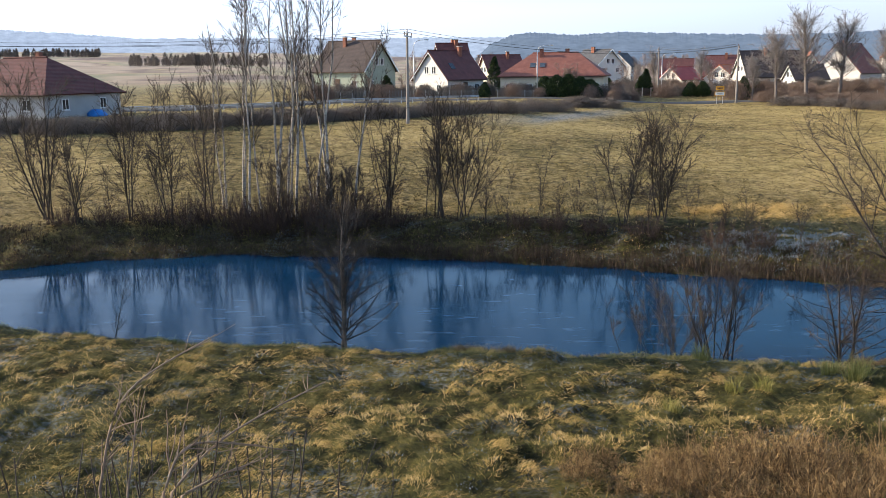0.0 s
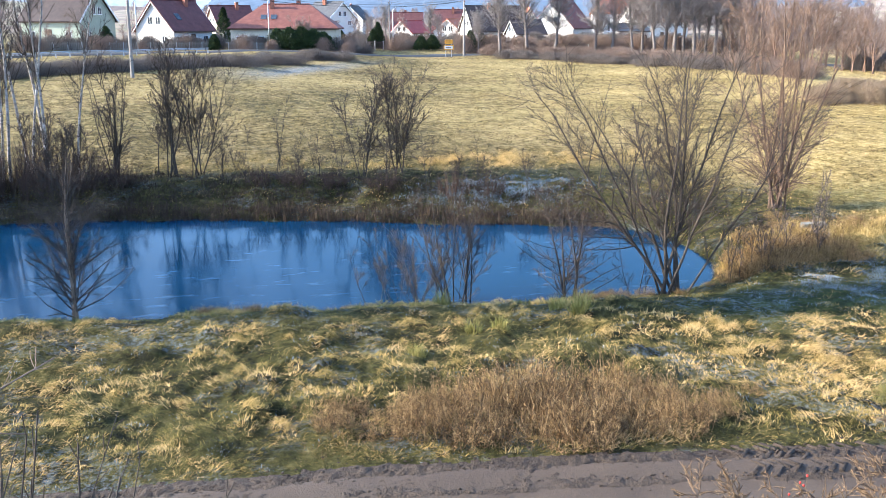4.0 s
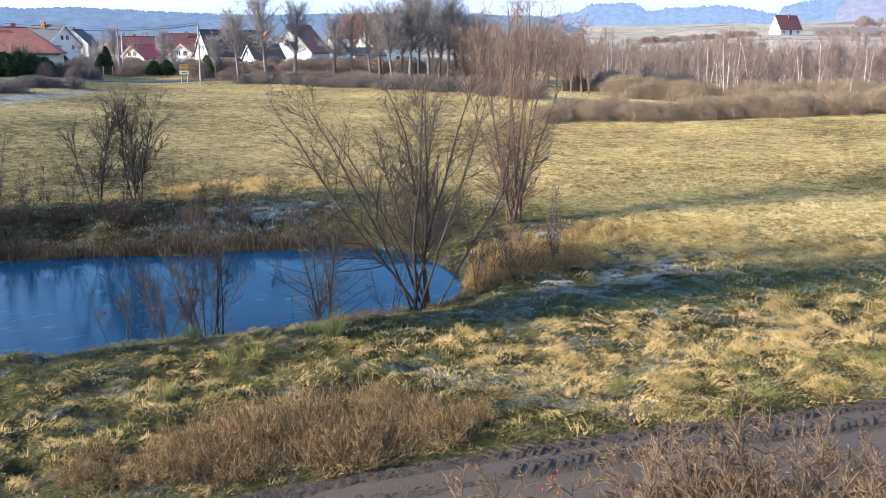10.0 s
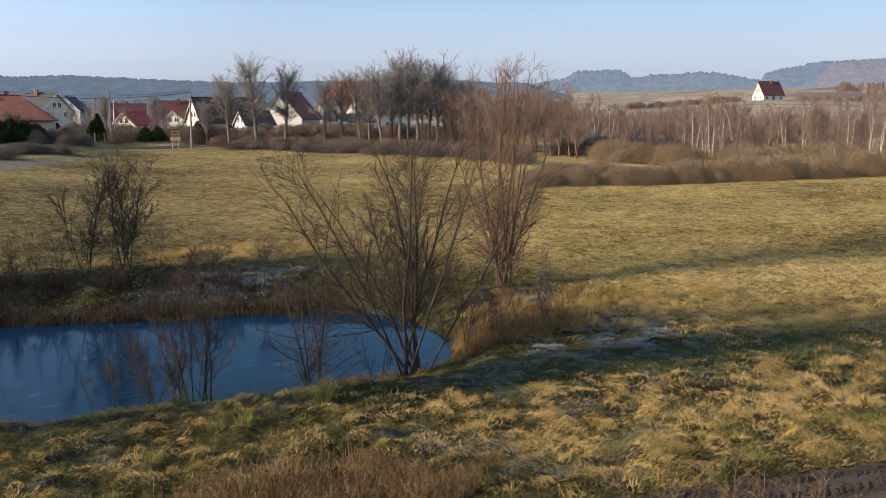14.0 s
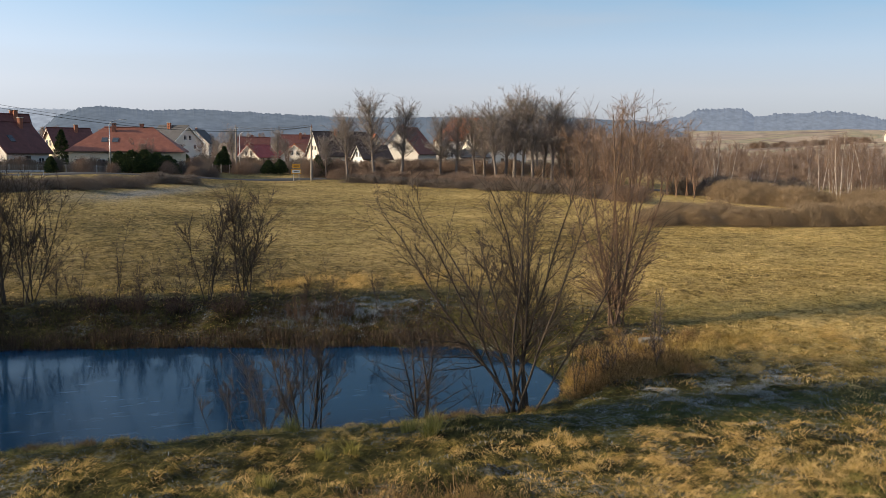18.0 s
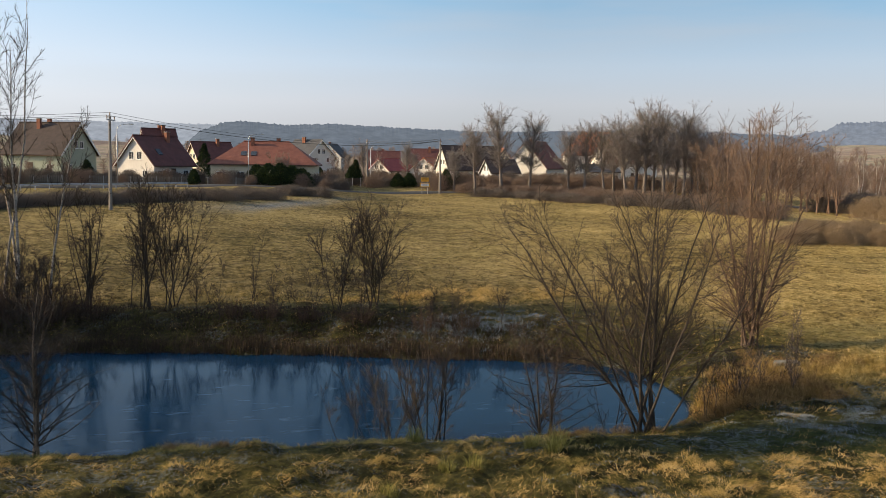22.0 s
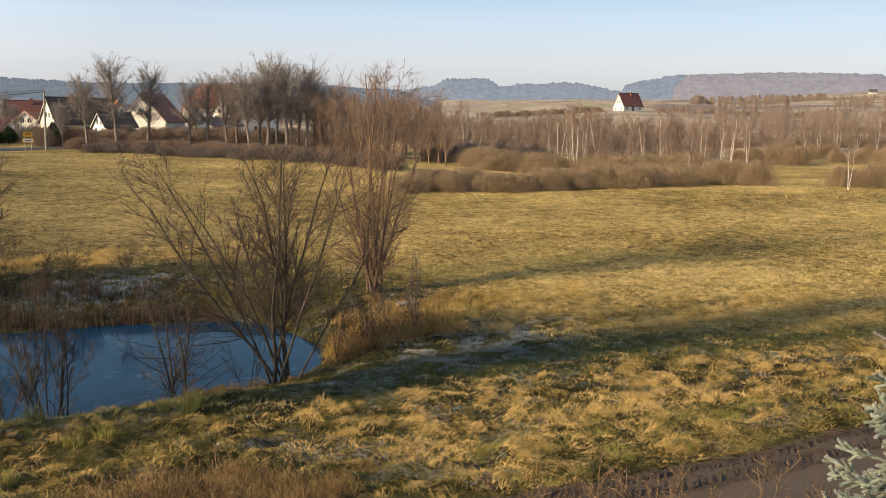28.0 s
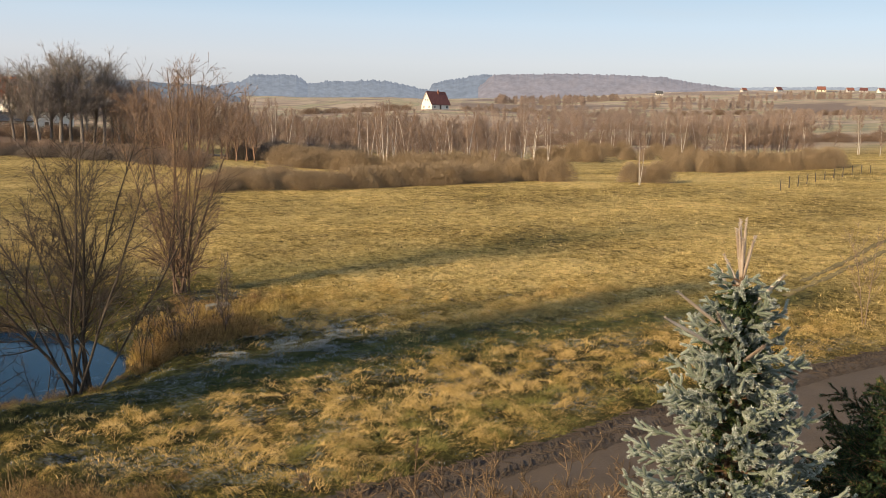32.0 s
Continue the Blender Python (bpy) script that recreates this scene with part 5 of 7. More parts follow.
def tufts(name, rng, cx, cy, count, radius, tall, wide, material, label, lean=0.5, droop=0.7, comb=0.0, category="grass", simple=False):
    """Tussocks: blades that spring from each centre and fall outwards. tall and wide may differ from tuft to tuft."""
    m = len(cx)
    who = np.repeat(np.arange(m), count)
    n = len(who)
    a, q = rng.uniform(0, 2 * math.pi, n), np.sqrt(rng.uniform(0, 1, n))
    rad = np.broadcast_to(radius, (m,))[who]
    x, y = cx[who] + rad * q * np.cos(a), cy[who] + rad * q * np.sin(a)
    az = a + rng.normal(0, 0.7, n)
    if comb:
        az = np.where(rng.random(n) < comb, np.repeat(rng.uniform(0, 6.28, m), count) + rng.normal(0, 0.4, n), az)
    h = np.broadcast_to(tall, (m,))[who] * rng.uniform(0.45, 1.15, n) * (1.05 - 0.35 * q)
    w = np.broadcast_to(wide, (m,))[who] * rng.uniform(0.6, 1.3, n)
    z = land(x, y)
    v, f = blade_mesh(rng, x, y, z, h, w, np.abs(rng.normal(0, lean, n)) * (0.4 + 0.8 * q), az, droop, simple)
    return tagged(put(name, mesh_np(name, v, f), material), label, category, kind="stuff")


def scatter(rng, count, a0, a1, r0, r1):
    """Points spread evenly in bearing and in the logarithm of the distance."""
    a, r = np.radians(rng.uniform(a0, a1, count)), r0 * (r1 / r0) ** rng.uniform(0, 1, count)
    return r * np.sin(a), r * np.cos(a), r


def dry(x, y, verge=2.2):
    """Where turf grows: off the pond, off the lane, inside the field's far edge."""
    az, r = np.degrees(np.arctan2(x, y)), np.hypot(x, y)
    return (pond_inside(x, y) < -0.15) & (road_off(x, y) > verge) & (r < np.interp(az, LAND_T[:, 0], LAND_T[:, 1]) * 1.02)


def patch(x, y, size, seed):
    """0 to 1, in drifts of about that size."""
    return np.clip(0.5 + 1.1 * lumps(x, y, size * 0.35, seed), 0, 1)


def mats(name, rng, cx, cy, count, radius, length, wide, material, label, lean=(0.35, 1.15), fall=0.9, swirl=1.1, dome=0.35, outward=0.35, category="grass"):
    """Matted grass: long blades that rise out of low mounds and are laid over, all one way within a drift."""
    m = len(cx)
    who = np.repeat(np.arange(m), count)
    n = len(who)
    a, q = rng.uniform(0, 2 * math.pi, n), np.sqrt(rng.uniform(0, 1, n))
    rad = np.broadcast_to(radius, (m,))[who]
    x, y = cx[who] + rad * q * np.cos(a), cy[who] + rad * q * np.sin(a)
    az = np.where(rng.random(n) < outward, a, 5.0 * lumps(x, y, swirl, 11.0)) + rng.normal(0, 0.4, n)
    h = np.broadcast_to(length, (m,))[who] * rng.uniform(0.5, 1.15, n)
    w = np.broadcast_to(wide, (m,))[who] * rng.uniform(0.6, 1.3, n)
    z = land(x, y) + dome * rad * (1 - q ** 2) * 0.8
    v, f = blade_mesh(rng, x, y, z, h, w, rng.uniform(*lean, n), az, fall)
    return tagged(put(name, mesh_np(name, v, f), material), label, category, kind="stuff")


SWARD = toned("meadow_sward", [(0.0, (0.020, 0.018, 0.007)), (0.25, (0.066, 0.062, 0.014)), (0.46, (0.168, 0.142, 0.028)), (0.62, (0.305, 0.22, 0.055)), (0.8, (0.50, 0.332, 0.106)), (1.0, (0.72, 0.50, 0.20))], 0.5)
PASTURE = toned("pasture_sward", [(0.0, (0.034, 0.029, 0.012)), (0.25, (0.125, 0.096, 0.033)), (0.5, (0.31, 0.233, 0.072)), (0.75, (0.54, 0.400, 0.142)), (1.0, (0.80, 0.595, 0.26))], 0.42, 0.2)


def with_tone(ob, tone, corners):
    ob.data.attributes.new("tone", "FLOAT", "POINT").data.foreach_set("value", np.repeat(np.clip(tone, 0, 1), corners).astype(np.float32))
    return ob


def sward(name, rng, x, y, r, label, long=1.0):
    """Matted meadow grass: blades laid over the tussocks like hair, each tussock with a shade of its own."""
    d, ox, oy, a, b = clumps(x, y, 0.62)
    e, px, py, c, _ = clumps(x, y, 1.35, 6.0)
    top = np.clip(1 - (d / 0.72) ** 2, 0, 1)
    k = rng.random(len(x)) < 0.30 + 0.9 * top + 0.4 * green_shade(x, y)
    x, y, r, d, ox, oy, a, b, e, px, py, c, top = [v[k] for v in (x, y, r, d, ox, oy, a, b, e, px, py, c, top)]
    n = len(x)
    straw = ease((x - 9) / 8) * ease((21.5 - y) / 3) * ease((y - np.interp(x, ROAD_X, ROAD_Y) - 2.3) / 1.5)
    shore = ease((pond_inside(x, y) + 6.5) / 5)
    _, _, _, _, tuft = clumps(x, y, 0.27, 9.0)
    # light and shade put into the tone: tops lighter, green bands and shore darker
    tone = -0.15 + 0.48 * b + 0.42 * tuft + 0.20 * patch(x, y, 3.2, 2.0) + 0.20 * top + 0.26 * straw - 0.34 * green_shade(x, y) - 0.13 * shore
    comb = 4.5 * lumps(x, y, 2.4, 11.0) + 2.2 * (a - 0.5)
    way = np.where(rng.random(n) < 0.3, np.arctan2(oy, ox), comb) + rng.normal(0, 0.5, n)
    tall = long * (0.10 + 0.12 * a * top + 0.08 * np.clip(tone, 0, 1)) * rng.uniform(0.55, 1.2, n) * (1 - 0.35 * green_shade(x, y))
    v, f = blade_mesh(rng, x, y, land(x, y), tall, (0.004 + r * 0.00034) * rng.uniform(0.6, 1.3, n), rng.uniform(0.75, 1.5, n), way, 0.6)
    return tagged(with_tone(put(name, mesh_np(name, v, f), SWARD), tone, 5), label, "grass", kind="stuff")


rng = np.random.default_rng(7)
gx, gy, gr = scatter(rng, 560000, -30, 84, 12.5, 50)
k = dry(gx, gy, 2.4) & (gr < np.interp(np.degrees(np.arctan2(gx, gy)), [-30, 30, 37, 44, 50, 90], [50, 50, 48, 42, 38, 38]))
sward("meadow_grass", rng, gx[k], gy[k], gr[k], "matted tussocks of green and straw meadow grass")
# the pasture beyond the pond: fine low tussocks
gx, gy, gr = scatter(rng, 85000, -31, 84, 27, 150)
k = dry(gx, gy) & (gr > np.interp(np.degrees(np.arctan2(gx, gy)), [30, 37, 44, 50, 90], [42, 40, 32, 28, 30])) & (rng.random(len(gx)) < 0.35 + 0.6 * patch(gx, gy, 1.6, 3.0))
gx, gy, gr = gx[k], gy[k], gr[k]
tufty = rng.random(len(gx)) ** 1.5
_, _, _, shade, _ = clumps(gx, gy, 1.5, 3.0)
# sunlight by bearing and shade in the green bands, put into the tone
tone = -0.10 + 0.66 * shade + 0.2 * patch(gx, gy, 7.0, 3.0) + 0.15 * tufty + 0.30 * ease((np.degrees(np.arctan2(gx, gy)) - 16) / 44) - 0.4 * (chance(np.round(gx * 7), np.round(gy * 7), 5.0) < 0.3) - 0.25 * rank(gx, gy) - 0.3 * green_shade(gx, gy)
pasture = tufts("field_grass", rng, gx, gy, 9, 0.08 + 0.10 * tufty + gr * 0.0010, 0.09 + 0.17 * tufty, 0.012 + gr * 0.0005, PASTURE, "golden tussocky field grass, grazed and frosted", 1.15, 0.9, 0.4, simple=True)
with_tone(pasture, np.repeat(tone, 9), 3)
# golden tussocks: on the slope towards the lane, along the bank top and at the pasture's edge
gx = np.concatenate([rng.uniform(12, 36, 1100), rng.normal(17, 4, 420), rng.uniform(-14, 12, 460), rng.uniform(22, 30, 160)])
gy = np.concatenate([rng.uniform(8, 20, 1100), rng.normal(47.0, 1.0, 420), rng.uniform(16, 26, 460), rng.uniform(21, 27, 160)])
k = dry(gx, gy, 2.9) & (patch(gx, gy, 1.8, 5.0) > np.where((gx > 12) & (gy < 21), 0.42, 0.6)) & (green_shade(gx, gy) < 0.3)
gx, gy = gx[k], gy[k]
big = rng.uniform(0, 1, len(gx))
sunny = ease((gx - 9) / 5)
straw = mats("straw_tussocks", rng, gx, gy, 150, 0.14 + (0.1 + 0.22 * sunny) * big ** 2, 0.18 + 0.07 * sunny + 0.22 * sunny * big ** 2, 0.0062, SWARD, "golden dead grass laid over in matted tussocks", (0.8, 1.55), 0.8, 1.6, 1.15, 0.22)
with_tone(straw, np.repeat(0.54 + 0.10 * sunny + (0.26 + 0.1 * sunny) * rng.random(len(gx)), 150), 5)
# yellow green tussocks by the water
gx, gy = np.array([10.2, 9.6, 7.4, 5.0, 7.1, 9.9, 6.8]), np.array([21.6, 22.0, 20.4, 19.3, 24.6, 21.3, 20.7])
tufts("tall_tussocks", rng, gx, gy, 150, 0.2, np.array([0.85, 0.6, 0.5, 0.45, 0.75, 0.7, 0.45]), 0.012, GREENSTRAW, "upright yellow green grass tussocks near the water", 0.4, 0.7)
gx, gy = rng.uniform(13, 32, 260), rng.uniform(9, 18, 260)
k = dry(gx, gy, 2.3) & (gy - np.interp(gx, ROAD_X, ROAD_Y) < 5.5)
mats("green_tussocks", rng, gx[k], gy[k], 80, 0.24, 0.36, 0.007, GREENSTRAW, "yellow green grass tussocks above the lane", (0.5, 1.4), 1.0, 0.6, 0.6, 0.5)
# frost lying in the shaded hollows
gx = np.concatenate([rng.normal(20.5, 2.2, 2200), rng.uniform(14, 34, 900), rng.normal(14.8, 2.0, 700), rng.uniform(-14, 30, 2200)])
gy = np.concatenate([rng.normal(21.6, 1.1, 2200), rng.uniform(10, 22, 900), rng.normal(39.9, 1.0, 700), rng.uniform(13.5, 25, 2200)])
k = dry(gx, gy, 2.3) & ((patch(gx, gy, 1.0, 8.0) > np.where(np.hypot(gx - 20.5, gy - 21.6) < 3.2, 0.5, 0.64)) | ((gy > 36) & (patch(gx, gy, 0.8, 4.0) > 0.5)))
gx, gy = gx[k], gy[k]
tufts("frosted_grass", rng, gx, gy, 30, 0.22, np.where(gy > 36, 0.2, 0.10), np.where(gy > 36, 0.018, 0.012), FROST, "short grass white with hoar frost", 1.1, 1.0)
# dark dead growth on the far bank, and reeds at its foot
gx = rng.uniform(-31, 18, 6000)
gy = np.interp(gx, FAR_X, FAR_Y) + 5.2 * rng.random(6000) ** 1.5 - 0.2
k = np.hypot((gx - 15.0) / 3.2, (gy - 40.8) / 1.7) > 1
gx, gy = gx[k], gy[k]
tufts("bank_weeds", rng, gx, gy, 12, 0.24, 0.15 + 0.26 * rng.random(len(gx)), 0.02, DARKWEED, "dark dead nettles and brambles on the bank", 0.5, 0.8)
gx = rng.uniform(-6, 17.5, 500)
gy = np.interp(gx, FAR_X, FAR_Y) + rng.uniform(-0.3, 0.8, 500)
tufts("reeds", rng, gx, gy, 12, 0.14, 0.45 + 0.35 * rng.random(500), 0.012, DARKWEED, "short brown reeds along the far waterline", 0.15, 0.2, category="reeds")
# rust-coloured weeds beyond the pond's end, and a golden patch among them
gx = np.concatenate([rng.normal(19.4, 1.1, 420), rng.normal(22.6, 1.3, 200)])
gy = np.concatenate([rng.normal(25.8, 0.9, 420), rng.normal(28.2, 0.9, 200)])
k = dry(gx, gy)
tufts("rusty_weeds", rng, gx[k], gy[k], 40, 0.24, rng.uniform(0.15, 0.4, k.sum()) * (0.5 + patch(gx[k], gy[k], 1.2, 2.0)), 0.010, RUSTWEED, "rust brown dead weeds at the end of the pond", 0.9, 0.9, category="weeds")
gx, gy = np.concatenate([rng.normal(21.0, 1.5, 240), rng.normal(23.8, 1.5, 90)]), np.concatenate([rng.normal(26.5, 1.1, 240), rng.normal(27.0, 0.9, 90)])
k = dry(gx, gy)
k &= patch(gx, gy, 1.0, 7.0) > 0.4
mats("pale_reeds", rng, gx[k], gy[k], 60, 0.26, 0.45, 0.008, STRAW, "golden dry reed grass lying in the sun", (0.15, 0.9), 0.9, 1.0, 0.4, 0.5, category="reeds")


def joined_any(quads, tris):
    """Quads and triangles in one lot of triangles."""
    v, f = quads
    f = np.concatenate([f[:, [0, 1, 2]], f[:, [0, 2, 3]]])
    return joined((v, f), tris)


def dead_stems(name, rng, x, y, tall, material, label):
    """Thin branching dead stems."""
    n = len(x)
    p = np.stack([x, y, land(x, y) - 0.05], 1)
    d = np.stack([rng.normal(0, 0.32, n), rng.normal(0, 0.32, n), np.ones(n)], 1)
    s = spread_lines(rng, p, d, tall, 0.09, 4)
    sr = np.full((n, 1), 0.0055) * np.linspace(1, 0.6, 4)[None]
    l, r = offshoots(rng, s, sr, n * 4, 0.3, 1.0, 34, 0.32, up=0.1, n=3)
    return tagged(put(name, mesh_np(name, *joined_any(tubes(s, sr, 3), spikes(l, np.full_like(r, 0.0042), 3))), material), label, "weeds", kind="stuff")


def weed_bush(name, seed, tall, wide, stems, twigs, material):
    """A tangled clump of dead weeds."""
    rng = np.random.default_rng(seed)
    root = new(name)
    a, q = rng.uniform(0, 2 * math.pi, stems), np.sqrt(rng.uniform(0, 1, stems)) * wide * 0.4
    p = np.stack([q * np.cos(a), q * np.sin(a), np.full(stems, -0.08)], 1)
    d = np.stack([np.cos(a) * q * 0.6, np.sin(a) * q * 0.6, np.ones(stems)], 1) + rng.normal(0, 0.34, (stems, 3))
    s = spread_lines(rng, p, d, tall * rng.uniform(0.45, 1.1, stems) * (1 - 0.4 * (q / (wide * 0.4)) ** 2), 0.16, 5)
    sr = np.full((stems, 1), 0.006) * np.linspace(1, 0.5, 5)[None, :]
    tagged(put("stemwork", mesh_np("stemwork", *tubes(s, sr, 3)), material, root), kind="stuff")
    l, r = offshoots(rng, s, sr, twigs, 0.2, 1.0, 52, tall * 0.3, up=0.05, n=3, bend=0.2)
    tagged(put("twigwork", mesh_np("twigwork", *spikes(l, np.full_like(r, 0.0042), 1)), material, root), kind="stuff")
    return root


WEED = blades("russet_weeds", [(0.0, (0.028, 0.018, 0.010)), (0.3, (0.10, 0.064, 0.030)), (0.65, (0.29, 0.19, 0.082)), (1.0, (0.60, 0.43, 0.20))], 1.6, 0.75, sheen=0.1)
weeds = [weed_bush("weed_clump", 501 + k, 1.0, 1.6, 80, 1300, WEED) for k in range(4)]
rnd = random.Random(12)
spots = [(x, y, (0.55 + 0.6 * rnd.random()) * max(0.45, 1.1 - abs(x - 6.8) / 6.5)) for x, y in ((rnd.uniform(2.2, 9.4), rnd.uniform(13.9, 16.9)) for k in range(62)) if y > np.interp(x, ROAD_X, ROAD_Y) + 2.9 + 0.2 * abs(x - 6.8)]
spots += [(rnd.uniform(9.4, 12.2), rnd.uniform(14.0, 15.6), rnd.uniform(0.3, 0.5)) for k in range(7)]
spots += [(rnd.gauss(19.3, 1.2), rnd.gauss(25.3, 0.8), rnd.uniform(0.5, 1.05)) for k in range(28)] + [(rnd.gauss(23.0, 1.2), rnd.gauss(28.6, 0.9), rnd.uniform(0.4, 0.8)) for k in range(8)] + [(rnd.uniform(11, 18), rnd.uniform(24.0, 25.0), rnd.uniform(0.25, 0.45)) for k in range(14)]
n = 0
for x, y, size in spots:
    if float(pond_inside(np.array([x]), np.array([y]))[0]) > -0.2:
        continue
    ob = stand(weeds[n], x, y, rnd.uniform(0, 360), size) if n < 4 else again(weeds[n % 4], x, y, rnd.uniform(0, 360), size)
    tagged(ob, "tangled clump of russet dead weeds", "weeds", "weed clumps")
    n += 1
gx, gy = np.concatenate([rng.uniform(1.8, 9.8, 380), rng.normal(6.8, 1.5, 340)]), np.concatenate([rng.uniform(14.0, 17.0, 420), rng.normal(15.4, 0.7, 300)])
k = (gy > np.interp(gx, ROAD_X, ROAD_Y) + 2.8) & (patch(gx, gy, 1.5, 2.0) > 0.22)
gx, gy = gx[k], gy[k]
bulk = np.clip(1.1 - np.abs(gx - 6.8) / 5.5, 0.3, 1) * (0.55 + 0.7 * patch(gx, gy, 0.9, 5.0))
dead_stems("weed_stems", rng, gx, gy, rng.uniform(0.4, 1.1, len(gx)) * bulk, WEED, "waist-high dead weed stalks beside the lane")
tufts("weed_litter", rng, gx, gy, 22, 0.28, rng.uniform(0.18, 0.4, len(gx)) * bulk, 0.010, RUSTWEED, "brown fallen stalks among the weeds", 0.9, 0.9, category="weeds")
gx, gy = rng.uniform(-4, 1.2, 160), rng.normal(26.9, 0.35, 160)
k = dry(gx, gy)
tufts("shore_tussocks", rng, gx[k] + 4.2, gy[k] - 0.3, 40, 0.2, 0.38, 0.012, RUSTWEED, "brown tussocks along the water's edge", 0.5, 0.8)
gx = rng.uniform(-30, 16, 900)
gy = np.interp(gx, NEAR_X, NEAR_Y) - rng.uniform(0.25, 0.9, 900)
k = patch(gx, gy, 2.2, 6.0) > 0.4
tufts("shore_grass", rng, gx[k], gy[k], 34, 0.2, rng.uniform(0.14, 0.34, k.sum()), 0.011, MEADOW, "straw-coloured grass fringe on the near shore", 0.8, 1.1)

# ---- roadside and village things ----
ORANGE = plain("orange_sign_paint", (0.62, 0.30, 0.02), (0.72, 0.38, 0.04), 3, 0.5, 0, 0, 0, 20)
SIGN_WHITE = plain("white_sign_paint", (0.68, 0.66, 0.6), (0.8, 0.78, 0.72), 3, 0.5, 0, 0, 0, 20)
BLACK = plain("black_paint", (0.02, 0.02, 0.02), (0.04, 0.04, 0.04), 3, 0.6, 0, 0, 0, 20)
CERAMIC = plain("brown_porcelain", (0.10, 0.05, 0.03), (0.16, 0.08, 0.05), 3, 0.25, 0, 0, 0, 20)
TARP = plain("blue_tarpaulin", (0.03, 0.14, 0.42), (0.06, 0.22, 0.55), 1.5, 0.45, 0, 0.5, 0.05, 4)
ASPHALT = plain("worn_asphalt", (0.045, 0.045, 0.048), (0.085, 0.083, 0.08), 0.4, 0.9, 0, 0.3, 0.01, 12)
CABLE = plain("dark_cable", (0.03, 0.03, 0.03), (0.06, 0.06, 0.06), 3, 0.6, 0, 0, 0, 20)


def sweep(points, radius, sides=6):
    p = np.array(points, float)[None]
    r = np.full(p.shape[:2], radius) if isinstance(radius, float) else np.array(radius)[None]
    return mesh_np("sweep", *tubes(p, r, sides))


POLE = plain("aged_pole_concrete", (0.19, 0.17, 0.15), (0.31, 0.28, 0.25), 1.0, 0.9, 0, 0.3, 0.01, 15)


def utility_pole(az, dist, tall, turn, lean=0.0):
    root = new("utility_pole")
    x, y = polar(az, dist)
    root.matrix_basis = pose(x, y, height(x, y), 0, lean, turn)
    bm = bmesh.new()
    rod(bm, (0, 0, -0.5), (0, 0, tall), 0.19, 0.11, 8)
    part("post", bm, POLE, root, smooth=False)
    part("crossarm", boxes((-0.95, 0.95, -0.14, -0.04, tall - 0.42, tall - 0.30)), STEEL, root)
    for k, dx in enumerate((-0.85, 0.0, 0.85)):
        bm = bmesh.new()
        z = tall - 0.30 if dx else tall
        rod(bm, (dx, -0.09 if dx else 0, z), (dx, -0.09 if dx else 0, z + 0.16), 0.03, 0.03)
        rod(bm, (dx, -0.09 if dx else 0, z + 0.10), (dx, -0.09 if dx else 0, z + 0.20), 0.08, 0.05)
        rod(bm, (dx, -0.09 if dx else 0, z + 0.22), (dx, -0.09 if dx else 0, z + 0.32), 0.075, 0.04)
        part("insulator", bm, CERAMIC, root)
    return tagged(root, "weathered concrete power pole with a steel crossarm", "power pole", "power poles"), [root.matrix_basis @ Vector((dx, -0.09 if dx else 0, tall + (0.02 if dx else 0.32))) for dx in (-0.85, 0.0, 0.85)]


def wires(a, b, sag, group):
    for p, q in zip(a, b):
        pts = [p.lerp(q, t) - Vector((0, 0, 4 * sag * t * (1 - t))) for t in np.linspace(0, 1, 25)]
        tagged(put("power_cable", sweep([tuple(v) for v in pts], 0.016, 4), CABLE), "thin dark overhead power cable", "cable", group)


pole_w, tips_w = utility_pole(-2.15, 89, 8.5, 70, 1.6)
pole_e, tips_e = utility_pole(17.5, 150, 8.6, 70)
pole_m, tips_m = utility_pole(13.0, 170, 8.2, 60)
pole_o, tips_o = utility_pole(-38, 96, 8.5, 70)
wires(tips_w, tips_e, 1.6, "power cables")
wires(tips_o, tips_w, 1.2, "power cables")
wires(tips_e, tips_m, 0.6, "power cables")


def street_lamp(az, dist, tall, reach):
    root = new("street_lamp")
    x, y = polar(az, dist)
    root.matrix_basis = pose(x, y, height(x, y), 0, 0, -az)
    bm = bmesh.new()
    rod(bm, (0, 0, -0.3), (0, 0, tall * 0.9), 0.09, 0.06, 10)
    part("post", bm, STEEL, root, smooth=True)
    arc = [(reach * (1 - math.cos(t)), 0, tall * 0.9 + tall * 0.1 * math.sin(t)) for t in np.linspace(0, math.pi / 2, 8)]
    put("arm", sweep(arc + [(reach * 1.35, 0, tall + 0.05)], 0.045, 8), STEEL, root)
    bm = boxes((reach * 1.3, reach * 1.3 + 0.75, -0.14, 0.14, tall - 0.02, tall + 0.12))
    bmesh.ops.bevel(bm, geom=list(bm.edges), offset=0.04, segments=2, affect="EDGES")
    head = part("lamp_head", bm, STEEL, root)
    part("lens", boxes((reach * 1.3 + 0.15, reach * 1.3 + 0.7, -0.1, 0.1, tall - 0.06, tall - 0.025)), SIGN_WHITE, head)
    tagged(root, "tall grey steel street lamp with a curved arm", "street lamp", "street lamps")


street_lamp(-1.72, 140, 8.5, 1.2)
street_lamp(5.8, 145, 7.8, 1.3)
street_lamp(13.2, 165, 7.4, 1.2)


